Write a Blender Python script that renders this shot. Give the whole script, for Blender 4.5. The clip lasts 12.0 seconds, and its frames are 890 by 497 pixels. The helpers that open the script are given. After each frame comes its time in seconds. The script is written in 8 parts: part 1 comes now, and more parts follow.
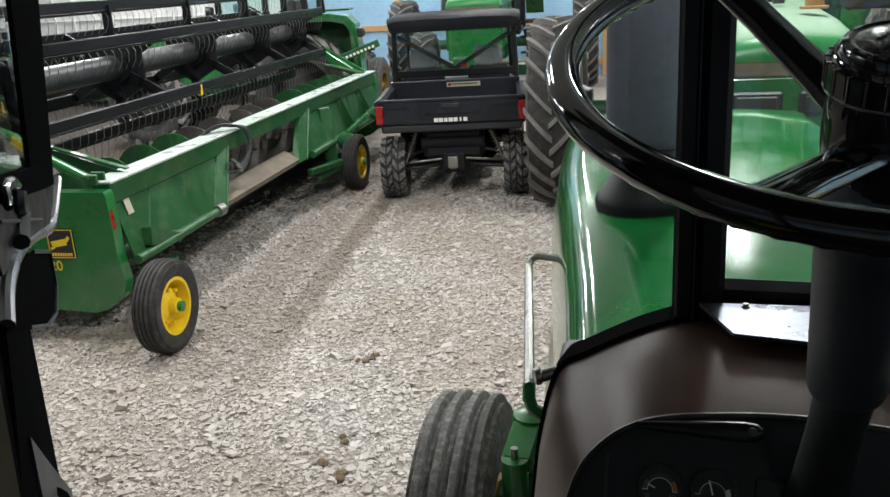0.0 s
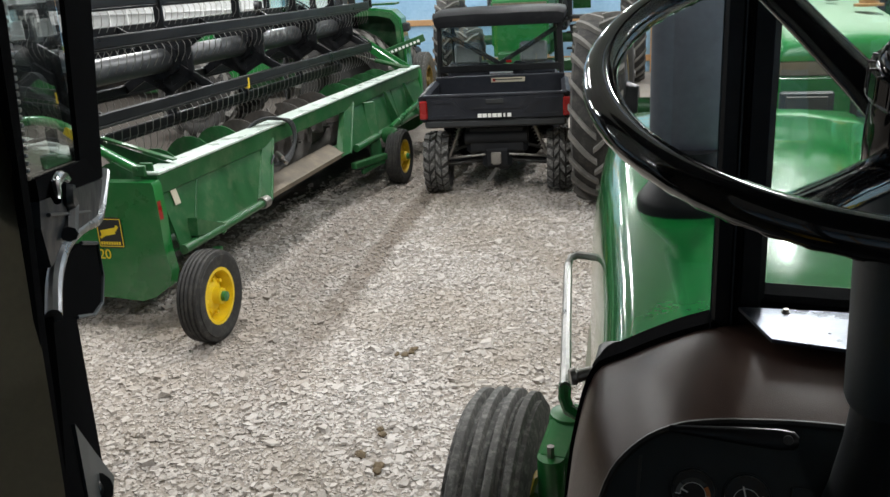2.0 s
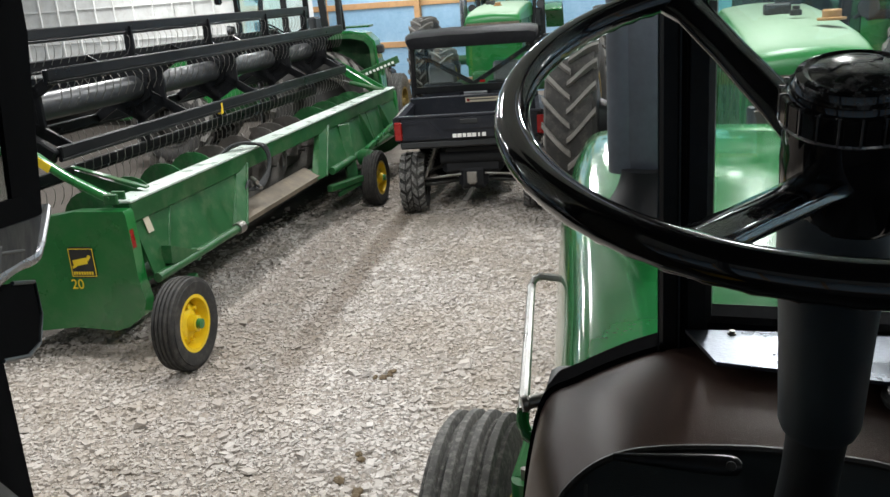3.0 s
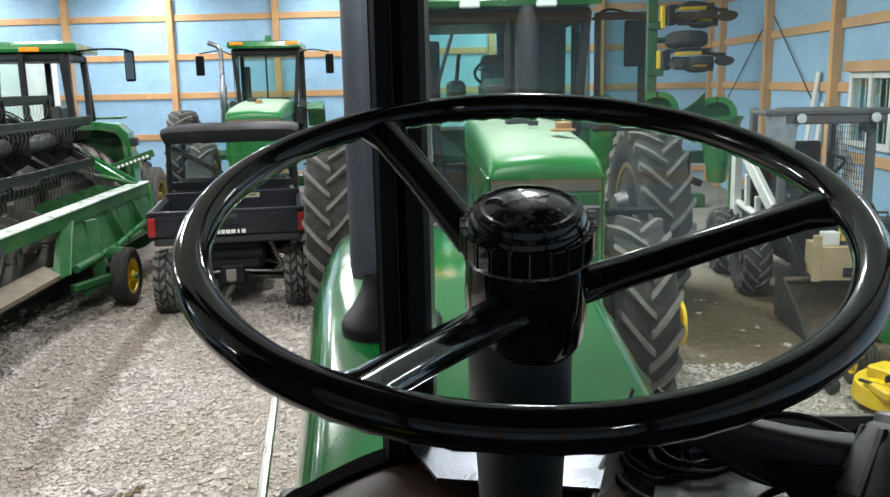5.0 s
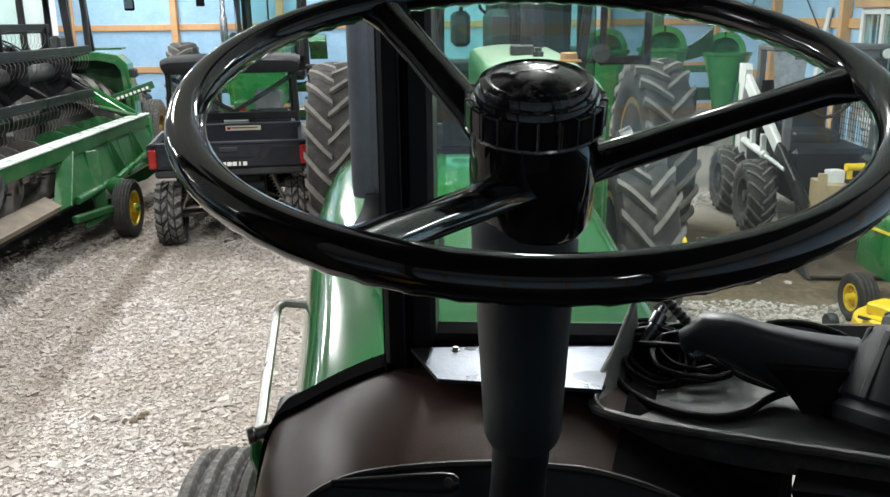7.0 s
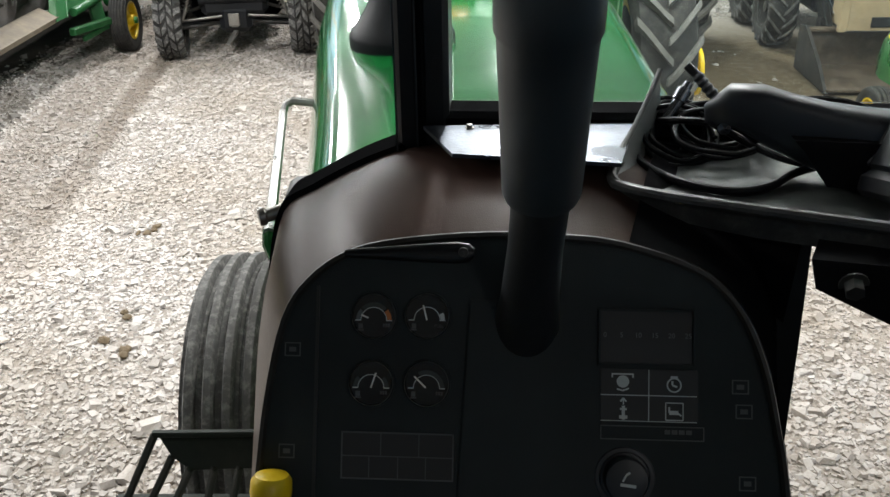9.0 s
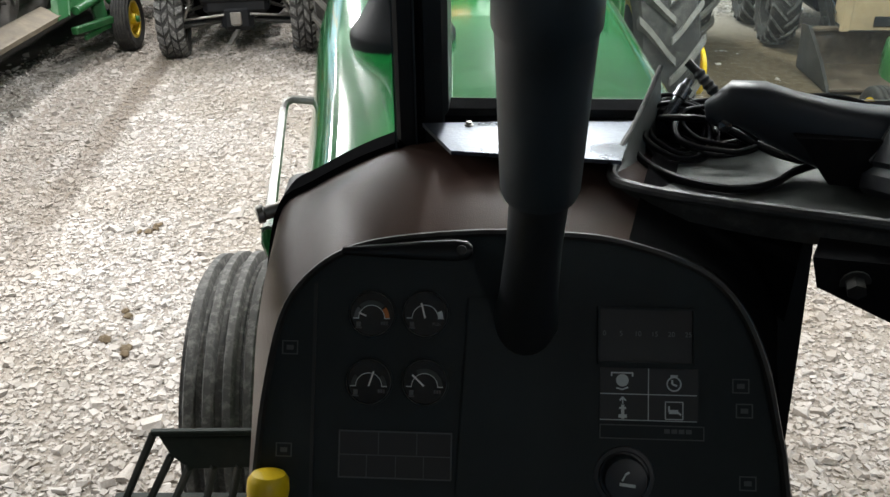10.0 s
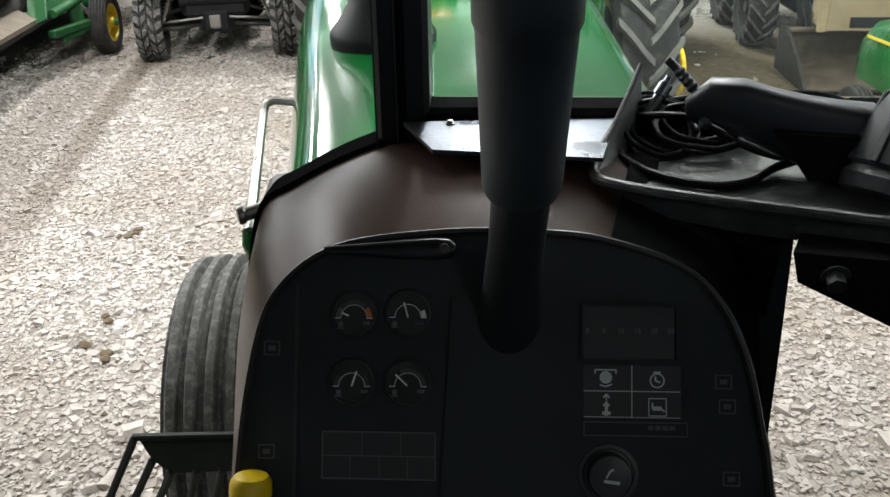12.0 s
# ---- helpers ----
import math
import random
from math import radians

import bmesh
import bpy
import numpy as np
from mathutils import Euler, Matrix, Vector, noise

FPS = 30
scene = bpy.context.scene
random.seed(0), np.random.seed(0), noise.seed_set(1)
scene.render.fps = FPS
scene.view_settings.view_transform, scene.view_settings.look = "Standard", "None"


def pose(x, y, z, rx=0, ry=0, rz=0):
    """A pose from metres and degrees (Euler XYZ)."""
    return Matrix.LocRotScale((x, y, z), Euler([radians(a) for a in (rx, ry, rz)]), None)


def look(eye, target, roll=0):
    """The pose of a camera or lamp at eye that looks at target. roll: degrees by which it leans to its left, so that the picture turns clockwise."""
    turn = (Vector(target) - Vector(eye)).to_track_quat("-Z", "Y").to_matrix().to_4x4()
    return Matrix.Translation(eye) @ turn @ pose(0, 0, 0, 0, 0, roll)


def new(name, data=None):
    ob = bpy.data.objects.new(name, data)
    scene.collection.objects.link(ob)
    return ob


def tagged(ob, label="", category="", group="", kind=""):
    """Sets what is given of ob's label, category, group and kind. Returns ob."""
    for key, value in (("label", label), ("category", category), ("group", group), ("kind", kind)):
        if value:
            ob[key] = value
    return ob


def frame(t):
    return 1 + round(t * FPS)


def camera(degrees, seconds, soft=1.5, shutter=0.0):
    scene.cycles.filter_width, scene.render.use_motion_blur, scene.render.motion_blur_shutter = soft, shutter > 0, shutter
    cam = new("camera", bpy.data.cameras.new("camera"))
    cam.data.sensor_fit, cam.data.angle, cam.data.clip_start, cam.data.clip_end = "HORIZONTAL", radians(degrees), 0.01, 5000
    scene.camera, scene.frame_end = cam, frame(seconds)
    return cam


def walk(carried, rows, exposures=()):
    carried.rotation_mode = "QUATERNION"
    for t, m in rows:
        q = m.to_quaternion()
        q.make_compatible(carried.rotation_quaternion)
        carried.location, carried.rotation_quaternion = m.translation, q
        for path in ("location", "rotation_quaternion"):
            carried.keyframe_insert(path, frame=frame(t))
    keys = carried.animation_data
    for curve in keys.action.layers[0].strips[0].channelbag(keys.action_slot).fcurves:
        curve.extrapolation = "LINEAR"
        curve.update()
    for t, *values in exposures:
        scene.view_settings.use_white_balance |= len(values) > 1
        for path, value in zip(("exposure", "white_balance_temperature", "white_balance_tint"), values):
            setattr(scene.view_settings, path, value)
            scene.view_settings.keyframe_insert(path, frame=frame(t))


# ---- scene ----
cam = camera(55.0, 12.0)
PATH = [
    (0, (0.814, 1.951, 2.282), (0.236, 3.767, 1.677), -3.3),
    (0.5, (0.814, 1.947, 2.281), (0.145, 3.736, 1.687), -3.2),
    (1, (0.817, 1.945, 2.285), (0.143, 3.729, 1.684), -3.0),
    (1.5, (0.819, 1.946, 2.288), (0.146, 3.729, 1.68), -3.0),
    (2, (0.82, 1.949, 2.287), (0.15, 3.731, 1.676), -3.1),
    (2.5, (0.823, 1.951, 2.287), (0.154, 3.735, 1.68), -3.0),
    (3, (0.856, 1.976, 2.291), (0.223, 3.786, 1.72), -4.2),
    (3.5, (0.899, 2.004, 2.3), (0.606, 3.924, 1.823), -3.0),
    (5.5, (0.901, 2.008, 2.308), (0.8, 3.969, 1.929), -1.2),
    (6, (0.904, 2.011, 2.309), (0.802, 3.969, 1.918), -1.2),
    (6.5, (0.904, 2.012, 2.298), (0.801, 3.968, 1.893), -1.2),
    (7, (0.898, 2.015, 2.266), (0.789, 3.943, 1.745), -0.7),
    (7.2, (0.898, 2.018, 2.251), (0.784, 3.91, 1.613), -1.0),
    (7.5, (0.886, 2.021, 2.23), (0.776, 3.861, 1.455), -0.3),
    (9.5, (0.892, 2.028, 2.212), (0.767, 3.804, 1.301), -1.0),
    (10, (0.893, 2.03, 2.21), (0.766, 3.806, 1.3), -0.9),
    (10.5, (0.896, 2.03, 2.213), (0.774, 3.807, 1.305), -1.1),
    (11, (0.906, 2.032, 2.217), (0.813, 3.813, 1.313), -1.1),
    (11.5, (0.902, 2.033, 2.214), (0.81, 3.814, 1.307), -1.3),
    (12, (0.893, 2.031, 2.206), (0.807, 3.812, 1.3), -0.8),
]
walk(cam, [(t, look(eye, target, roll)) for t, eye, target, roll in PATH], [(0, -0.05), (2.5, -0.08), (3.5, 0.05), (5.5, 0.12), (6.8, 0.20), (7.5, 0.47), (9.5, 0.57), (12, 0.55)])

# ---- world and light ----
world = bpy.data.worlds.new("shed_air")
scene.world = world
world.use_nodes = True
world.node_tree.nodes["Background"].inputs[0].default_value = (0.80, 0.90, 1.0, 1)
world.node_tree.nodes["Background"].inputs[1].default_value = 0.022

ROWS, COLUMNS = (6.8, 11.8, 16.4, 20.2), (-10.5, -6.6, -2.7, 1.2)
LAMPS = [(x, y) for y in ROWS for x in COLUMNS] + [(-6.6, 1.8), (1.2, 2.0), (3.2, -2.6), (4.6, 6.8)]
POWER = {-10.5: 190, -6.6: 265, -2.7: 150, 1.2: 205, 3.2: 20, 4.6: 130}
for lx, ly in LAMPS:
    strip = bpy.data.lights.new("strip_light", "AREA")
    strip.shape, strip.size, strip.size_y = "RECTANGLE", 0.14, 1.25
    strip.energy = {(1.2, 6.8): 160, (1.2, 2.0): 170, (-6.6, 1.8): 140}.get((lx, ly), POWER[lx] * (0.42 if ly > 20 else 0.85 if ly > 16 else 1.0))
    strip.color = (0.985, 0.99, 0.98)
    new("strip_light", strip).matrix_world = pose(lx, ly, 4.64)


# ---- materials ----
def nodes_of(name):
    m = bpy.data.materials.new(name)
    m.use_nodes = True
    nt = m.node_tree
    return m, nt, nt.nodes["Principled BSDF"]


def link(nt, a, b):
    nt.links.new(a, b)


def noise_node(nt, scale, detail=4.0, coords="Object", rough=0.55):
    tc = nt.nodes.new("ShaderNodeTexCoord")
    n = nt.nodes.new("ShaderNodeTexNoise")
    n.inputs["Scale"].default_value, n.inputs["Detail"].default_value, n.inputs["Roughness"].default_value = scale, detail, rough
    link(nt, tc.outputs[coords], n.inputs["Vector"])
    return n


def ramp_node(nt, src, stops):
    r = nt.nodes.new("ShaderNodeValToRGB")
    e = r.color_ramp.elements
    while len(e) < len(stops):
        e.new(0.5)
    for el, (p, c) in zip(e, stops):
        el.position, el.color = p, (*c, 1)
    link(nt, src, r.inputs[0])
    return r


def mix_node(nt, fac, a, b, mode="MIX"):
    x = nt.nodes.new("ShaderNodeMix")
    x.data_type, x.blend_type = "RGBA", mode
    for sock, v in ((x.inputs["Factor"], fac), (x.inputs["A"], a), (x.inputs["B"], b)):
        if isinstance(v, (int, float)):
            sock.default_value = v
        elif isinstance(v, tuple):
            sock.default_value = (*v, 1)
        else:
            link(nt, v, sock)
    return x.outputs["Result"]


def shade(c, k):
    return tuple(min(1.0, v * k) for v in c)


def surface(name, rgb, rough=0.5, metal=0.0, vary=0.25, fine=60.0, coarse=3.0, bump=0.15, dirt=None, dirt_amount=0.35, coat=0.0, spec=0.5, depth=0.002):
    """Paint, rubber, metal or plastic with grain, blotches, dust and a fine relief."""
    m, nt, b = nodes_of(name)
    small = noise_node(nt, fine, 3)
    big = noise_node(nt, coarse, 5)
    base = ramp_node(nt, big.outputs["Fac"], [(0.3, shade(rgb, 1 - vary)), (0.7, shade(rgb, 1 + vary * 0.6))]).outputs[0]
    grain = ramp_node(nt, small.outputs["Fac"], [(0.35, (1 - vary * 0.5,) * 3), (0.65, (1, 1, 1))]).outputs[0]
    colour = mix_node(nt, 1.0, base, grain, "MULTIPLY")
    if dirt:
        spots = noise_node(nt, coarse * 2.3, 8, rough=0.7)
        where = ramp_node(nt, spots.outputs["Fac"], [(0.48, (0, 0, 0)), (0.72, (dirt_amount,) * 3)]).outputs[0]
        colour = mix_node(nt, where, colour, dirt)
    link(nt, colour, b.inputs["Base Color"])
    rr = ramp_node(nt, big.outputs["Fac"], [(0.3, (max(0.02, rough - 0.08),) * 3), (0.7, (min(1, rough + 0.1),) * 3)]).outputs[0]
    link(nt, rr, b.inputs["Roughness"])
    b.inputs["Metallic"].default_value = metal
    b.inputs["Specular IOR Level"].default_value = spec
    b.inputs["Coat Weight"].default_value = coat
    b.inputs["Coat Roughness"].default_value = 0.06
    bp = nt.nodes.new("ShaderNodeBump")
    bp.inputs["Strength"].default_value, bp.inputs["Distance"].default_value = bump, depth
    link(nt, small.outputs["Fac"], bp.inputs["Height"])
    link(nt, bp.outputs["Normal"], b.inputs["Normal"])
    return m


def glass_like(name, tint=(0.85, 0.95, 0.93), rough=0.02):
    m, nt, b = nodes_of(name)
    b.inputs["Base Color"].default_value = (*tint, 1)
    b.inputs["Transmission Weight"].default_value = 1.0
    b.inputs["Roughness"].default_value = rough
    b.inputs["IOR"].default_value = 1.45
    return m


def thin_glass(name, tint):
    """A thin sheet seen at a low angle: tinted, with a weak reflection."""
    m = glass_like(name, tint, 0.0)
    m.node_tree.nodes["Principled BSDF"].inputs["IOR"].default_value = 1.10
    return m


def glowing(name, rgb, power):
    m, nt, b = nodes_of(name)
    b.inputs["Base Color"].default_value = (*rgb, 1)
    b.inputs["Emission Color"].default_value = (*rgb, 1)
    b.inputs["Emission Strength"].default_value = power
    return m


GREEN = surface("green_paint", (0.010, 0.135, 0.028), 0.28, vary=0.12, fine=90, bump=0.03, dirt=(0.16, 0.22, 0.12), dirt_amount=0.22, coat=0.5)
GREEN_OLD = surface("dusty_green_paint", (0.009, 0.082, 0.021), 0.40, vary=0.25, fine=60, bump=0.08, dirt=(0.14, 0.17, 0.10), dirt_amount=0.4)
GREEN_HOOD = surface("polished_green_paint", (0.008, 0.20, 0.040), 0.11, vary=0.06, fine=120, bump=0.006, dirt=(0.07, 0.24, 0.12), dirt_amount=0.12, coat=0.6)
RIM_DULL = surface("dull_dusty_yellow_paint", (0.20, 0.14, 0.03), 0.6, vary=0.25, fine=50, coarse=6, bump=0.1, dirt=(0.10, 0.085, 0.06), dirt_amount=0.6)
YELLOW = surface("yellow_paint", (0.80, 0.55, 0.01), 0.38, vary=0.10, fine=50, bump=0.05, dirt=(0.30, 0.22, 0.08), dirt_amount=0.3)
BLACK_PAINT = surface("black_paint", (0.008, 0.0085, 0.0095), 0.36, vary=0.2, fine=80, bump=0.04, dirt=(0.05, 0.047, 0.042), dirt_amount=0.15, spec=0.3)
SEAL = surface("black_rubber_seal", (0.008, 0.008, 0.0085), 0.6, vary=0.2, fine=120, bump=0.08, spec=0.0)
RAIL = surface("scratched_rail_steel", (0.42, 0.42, 0.40), 0.33, metal=0.55, vary=0.25, fine=90, coarse=18, bump=0.08, dirt=(0.20, 0.19, 0.17), dirt_amount=0.5)
BLACK_GLOSS = surface("glossy_black_plastic", (0.006, 0.006, 0.007), 0.10, vary=0.1, fine=30, bump=0.01, coat=0.6)
BLACK_PLASTIC = surface("black_plastic", (0.016, 0.018, 0.020), 0.48, vary=0.12, fine=300, bump=0.10, dirt=(0.05, 0.05, 0.048), dirt_amount=0.2, depth=0.001)
GREY_SLEEVE = surface("dark_grey_sleeve_plastic", (0.028, 0.036, 0.041), 0.50, vary=0.1, fine=250, bump=0.05, depth=0.001)
CHARCOAL = surface("charcoal_plastic", (0.011, 0.013, 0.019), 0.42, vary=0.2, fine=160, bump=0.08, dirt=(0.07, 0.07, 0.075), dirt_amount=0.2, spec=0.35)
RUBBER = surface("tyre_rubber", (0.022, 0.021, 0.020), 0.82, vary=0.3, fine=45, coarse=5, bump=0.25, dirt=(0.13, 0.118, 0.10), dirt_amount=0.35)
RUBBER_WORN = surface("worn_dusty_rubber", (0.10, 0.098, 0.094), 0.85, vary=0.35, fine=60, coarse=16, bump=0.35, dirt=(0.36, 0.35, 0.33), dirt_amount=0.65)
LUG_DUST = surface("dusty_tread_rubber", (0.16, 0.152, 0.14), 0.88, vary=0.3, fine=40, coarse=6, bump=0.3, dirt=(0.07, 0.066, 0.06), dirt_amount=0.4)
POCKET_BLACK = surface("blue_black_door_plastic", (0.014, 0.018, 0.024), 0.42, vary=0.3, coarse=30, fine=260, bump=0.06, spec=0.12, depth=0.0008)
GRAB_STEEL = surface("polished_bar_steel", (0.30, 0.31, 0.33), 0.25, metal=0.9, vary=0.2, fine=120, bump=0.04)
STEEL = surface("worn_steel", (0.34, 0.33, 0.31), 0.38, metal=0.9, vary=0.3, fine=70, bump=0.12, dirt=(0.16, 0.10, 0.06), dirt_amount=0.35)
CHROME = surface("polished_steel", (0.55, 0.55, 0.54), 0.16, metal=1.0, vary=0.1, fine=60, bump=0.02)
GALV = surface("brushed_aluminium", (0.48, 0.50, 0.52), 0.35, metal=0.85, vary=0.25, fine=220, coarse=14, bump=0.1, dirt=(0.18, 0.18, 0.17), dirt_amount=0.4)
DARK_METAL = surface("dark_steel", (0.045, 0.044, 0.042), 0.5, metal=0.5, vary=0.3, fine=50, bump=0.15, dirt=(0.14, 0.12, 0.10), dirt_amount=0.35)
STACK_DARK = surface("sooty_stack_paint", (0.015, 0.017, 0.022), 0.55, vary=0.25, fine=50, coarse=5, bump=0.08, dirt=(0.06, 0.055, 0.05), dirt_amount=0.3, spec=0.3)
STACK_GREY = surface("matt_grey_stack_paint", (0.125, 0.142, 0.175), 0.5, vary=0.18, fine=70, coarse=5, bump=0.06, dirt=(0.06, 0.06, 0.06), dirt_amount=0.3)
AUGER_STEEL = surface("rusty_auger_steel", (0.16, 0.15, 0.14), 0.45, metal=0.6, vary=0.35, fine=30, coarse=7, bump=0.2, dirt=(0.13, 0.095, 0.07), dirt_amount=0.4)
PALE_METAL = surface("pale_scuffed_paint", (0.54, 0.62, 0.57), 0.3, vary=0.15, fine=60, coarse=6, bump=0.08, dirt=(0.08, 0.26, 0.12), dirt_amount=0.3)
WHITE_PAINT = surface("white_paint", (0.70, 0.71, 0.70), 0.45, vary=0.12, fine=60, bump=0.08, dirt=(0.35, 0.32, 0.27), dirt_amount=0.35)
CREAM = surface("cream_paint", (0.45, 0.41, 0.31), 0.5, vary=0.12, fine=60, bump=0.05, dirt=(0.25, 0.22, 0.17), dirt_amount=0.4)
RED_LENS = surface("red_lens", (0.24, 0.006, 0.006), 0.25, vary=0.1, fine=200, bump=0.05, coat=0.5)
AMBER_LENS = surface("amber_lens", (0.85, 0.22, 0.01), 0.25, vary=0.1, fine=200, bump=0.05, coat=0.5)
CLEAR_LENS = surface("clear_lens", (0.65, 0.68, 0.68), 0.12, vary=0.1, fine=200, bump=0.05, coat=0.6)
ORANGE_STAIN = surface("orange_brown_paint", (0.32, 0.17, 0.06), 0.5, vary=0.2, fine=60, bump=0.05)
WOOD = surface("sawn_pine", (0.62, 0.36, 0.17), 0.65, vary=0.22, fine=35, coarse=1.4, bump=0.2, dirt=(0.36, 0.20, 0.09), dirt_amount=0.5)
PLYWOOD = surface("pale_plywood", (0.42, 0.32, 0.19), 0.62, vary=0.2, fine=30, coarse=3, bump=0.15, dirt=(0.36, 0.25, 0.13), dirt_amount=0.45)
TAN_SHEET = surface("tan_dusty_sheet", (0.165, 0.135, 0.098), 0.75, vary=0.35, fine=30, coarse=5, bump=0.2, dirt=(0.08, 0.065, 0.05), dirt_amount=0.5)
TARP = surface("grey_tarp", (0.22, 0.20, 0.19), 0.6, vary=0.25, fine=20, coarse=2, bump=0.2)
LETTER_WHITE = surface("white_decal", (0.75, 0.75, 0.72), 0.4, vary=0.05, fine=60, bump=0.02)
DIAL_BLACK = surface("gloss_black_dial_face", (0.004, 0.0045, 0.005), 0.15, vary=0.05, fine=60, bump=0.02)
LETTER_DARK = surface("dark_print", (0.02, 0.02, 0.02), 0.5, vary=0.05, fine=60, bump=0.02)
DECAL_YELLOW = surface("yellow_decal", (0.85, 0.62, 0.03), 0.35, vary=0.06, fine=60, bump=0.02)
ICON_WHITE = surface("pale_icon_print", (0.66, 0.70, 0.69), 0.5, vary=0.05, fine=60, bump=0.02)
DIM_PRINT = surface("faint_grey_print", (0.10, 0.105, 0.105), 0.5, vary=0.05, fine=60, bump=0.02)
NUMBER_GREY = surface("grey_numerals", (0.20, 0.21, 0.21), 0.5, vary=0.05, fine=60, bump=0.02)
ZONE_GREY = surface("dull_gauge_zone", (0.030, 0.036, 0.032), 0.5, vary=0.05, fine=60, bump=0.02)
NEEDLE = surface("pale_needle", (0.78, 0.78, 0.75), 0.5, vary=0.05, fine=60, bump=0.02)
ORANGE_MARK = surface("orange_dial_mark", (0.55, 0.17, 0.03), 0.5, vary=0.05, fine=60, bump=0.02)
SEAT_GREY = surface("grey_vinyl", (0.10, 0.10, 0.105), 0.6, vary=0.15, fine=200, bump=0.1)
GLASS = thin_glass("clear_door_glass", (0.91, 0.985, 0.96))


def dusty_glass(name, tint, dust):
    """Clear glass with a thin uneven film of dust."""
    m, nt, b = nodes_of(name)
    b.inputs["Base Color"].default_value = (*tint, 1)
    b.inputs["Transmission Weight"].default_value = 1.0
    b.inputs["Roughness"].default_value = 0.0
    film = nt.nodes.new("ShaderNodeBsdfTranslucent")
    film.inputs["Color"].default_value = (0.75, 0.80, 0.80, 1)
    smear = noise_node(nt, 3.0, 6, rough=0.65)
    amount = ramp_node(nt, smear.outputs["Fac"], [(0.3, (dust * 0.6,) * 3), (0.7, (dust * 1.5,) * 3)]).outputs[0]
    mx = nt.nodes.new("ShaderNodeMixShader")
    link(nt, amount, mx.inputs[0])
    link(nt, b.outputs[0], mx.inputs[1])
    link(nt, film.outputs[0], mx.inputs[2])
    link(nt, mx.outputs[0], nt.nodes["Material Output"].inputs["Surface"])
    return m


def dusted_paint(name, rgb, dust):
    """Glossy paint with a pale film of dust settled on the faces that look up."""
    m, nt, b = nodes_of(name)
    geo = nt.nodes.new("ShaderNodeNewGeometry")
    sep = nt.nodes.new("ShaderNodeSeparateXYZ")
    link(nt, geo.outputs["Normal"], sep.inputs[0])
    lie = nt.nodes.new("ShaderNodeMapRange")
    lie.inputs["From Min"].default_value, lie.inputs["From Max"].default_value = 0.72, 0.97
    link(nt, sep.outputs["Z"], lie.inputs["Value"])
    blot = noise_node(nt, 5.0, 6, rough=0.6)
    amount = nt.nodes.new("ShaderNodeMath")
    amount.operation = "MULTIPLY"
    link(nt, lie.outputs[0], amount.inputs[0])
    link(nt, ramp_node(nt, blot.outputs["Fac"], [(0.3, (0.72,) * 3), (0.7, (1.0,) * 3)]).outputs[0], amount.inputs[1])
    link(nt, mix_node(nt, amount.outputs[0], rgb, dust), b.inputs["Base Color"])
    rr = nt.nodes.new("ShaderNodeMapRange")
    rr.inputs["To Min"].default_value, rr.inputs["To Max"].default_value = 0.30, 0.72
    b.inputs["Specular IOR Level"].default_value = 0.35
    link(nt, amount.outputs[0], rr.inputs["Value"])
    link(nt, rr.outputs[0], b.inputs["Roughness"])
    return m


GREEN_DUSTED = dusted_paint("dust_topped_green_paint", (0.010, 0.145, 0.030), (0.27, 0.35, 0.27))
GLASS_FRONT = dusty_glass("dusty_windscreen_glass", (0.90, 0.985, 0.945), 0.007)
GLASS_DARK = glass_like("tinted_glass", (0.42, 0.56, 0.54))
GLASS_CAB = glass_like("green_tinted_cab_glass", (0.54, 0.76, 0.69))
GLASS_MINT = glass_like("mint_tinted_cab_glass", (0.40, 0.72, 0.60))
GLASS_PALE = glass_like("pale_cab_glass", (0.80, 0.92, 0.90))
MIRROR = surface("mirror_face", (0.62, 0.70, 0.70), 0.06, metal=1.0, vary=0.03, fine=30, bump=0.0)
LAMP_GLOW = glowing("strip_tube", (1.0, 0.985, 0.96), 6.0)


def vinyl_cowl():
    m, nt, b = nodes_of("brown_vinyl")
    big = noise_node(nt, 6, 5)
    c = ramp_node(nt, big.outputs["Fac"], [(0.3, (0.028, 0.0148, 0.0112)), (0.7, (0.044, 0.0245, 0.0190))]).outputs[0]
    link(nt, c, b.inputs["Base Color"])
    b.inputs["Roughness"].default_value = 0.33
    b.inputs["Specular IOR Level"].default_value = 0.11
    tc = nt.nodes.new("ShaderNodeTexCoord")
    v = nt.nodes.new("ShaderNodeTexVoronoi")
    v.inputs["Scale"].default_value = 900
    link(nt, tc.outputs["Object"], v.inputs["Vector"])
    bp = nt.nodes.new("ShaderNodeBump")
    bp.inputs["Strength"].default_value, bp.inputs["Distance"].default_value = 0.22, 0.0006
    link(nt, v.outputs["Distance"], bp.inputs["Height"])
    link(nt, bp.outputs["Normal"], b.inputs["Normal"])
    return m


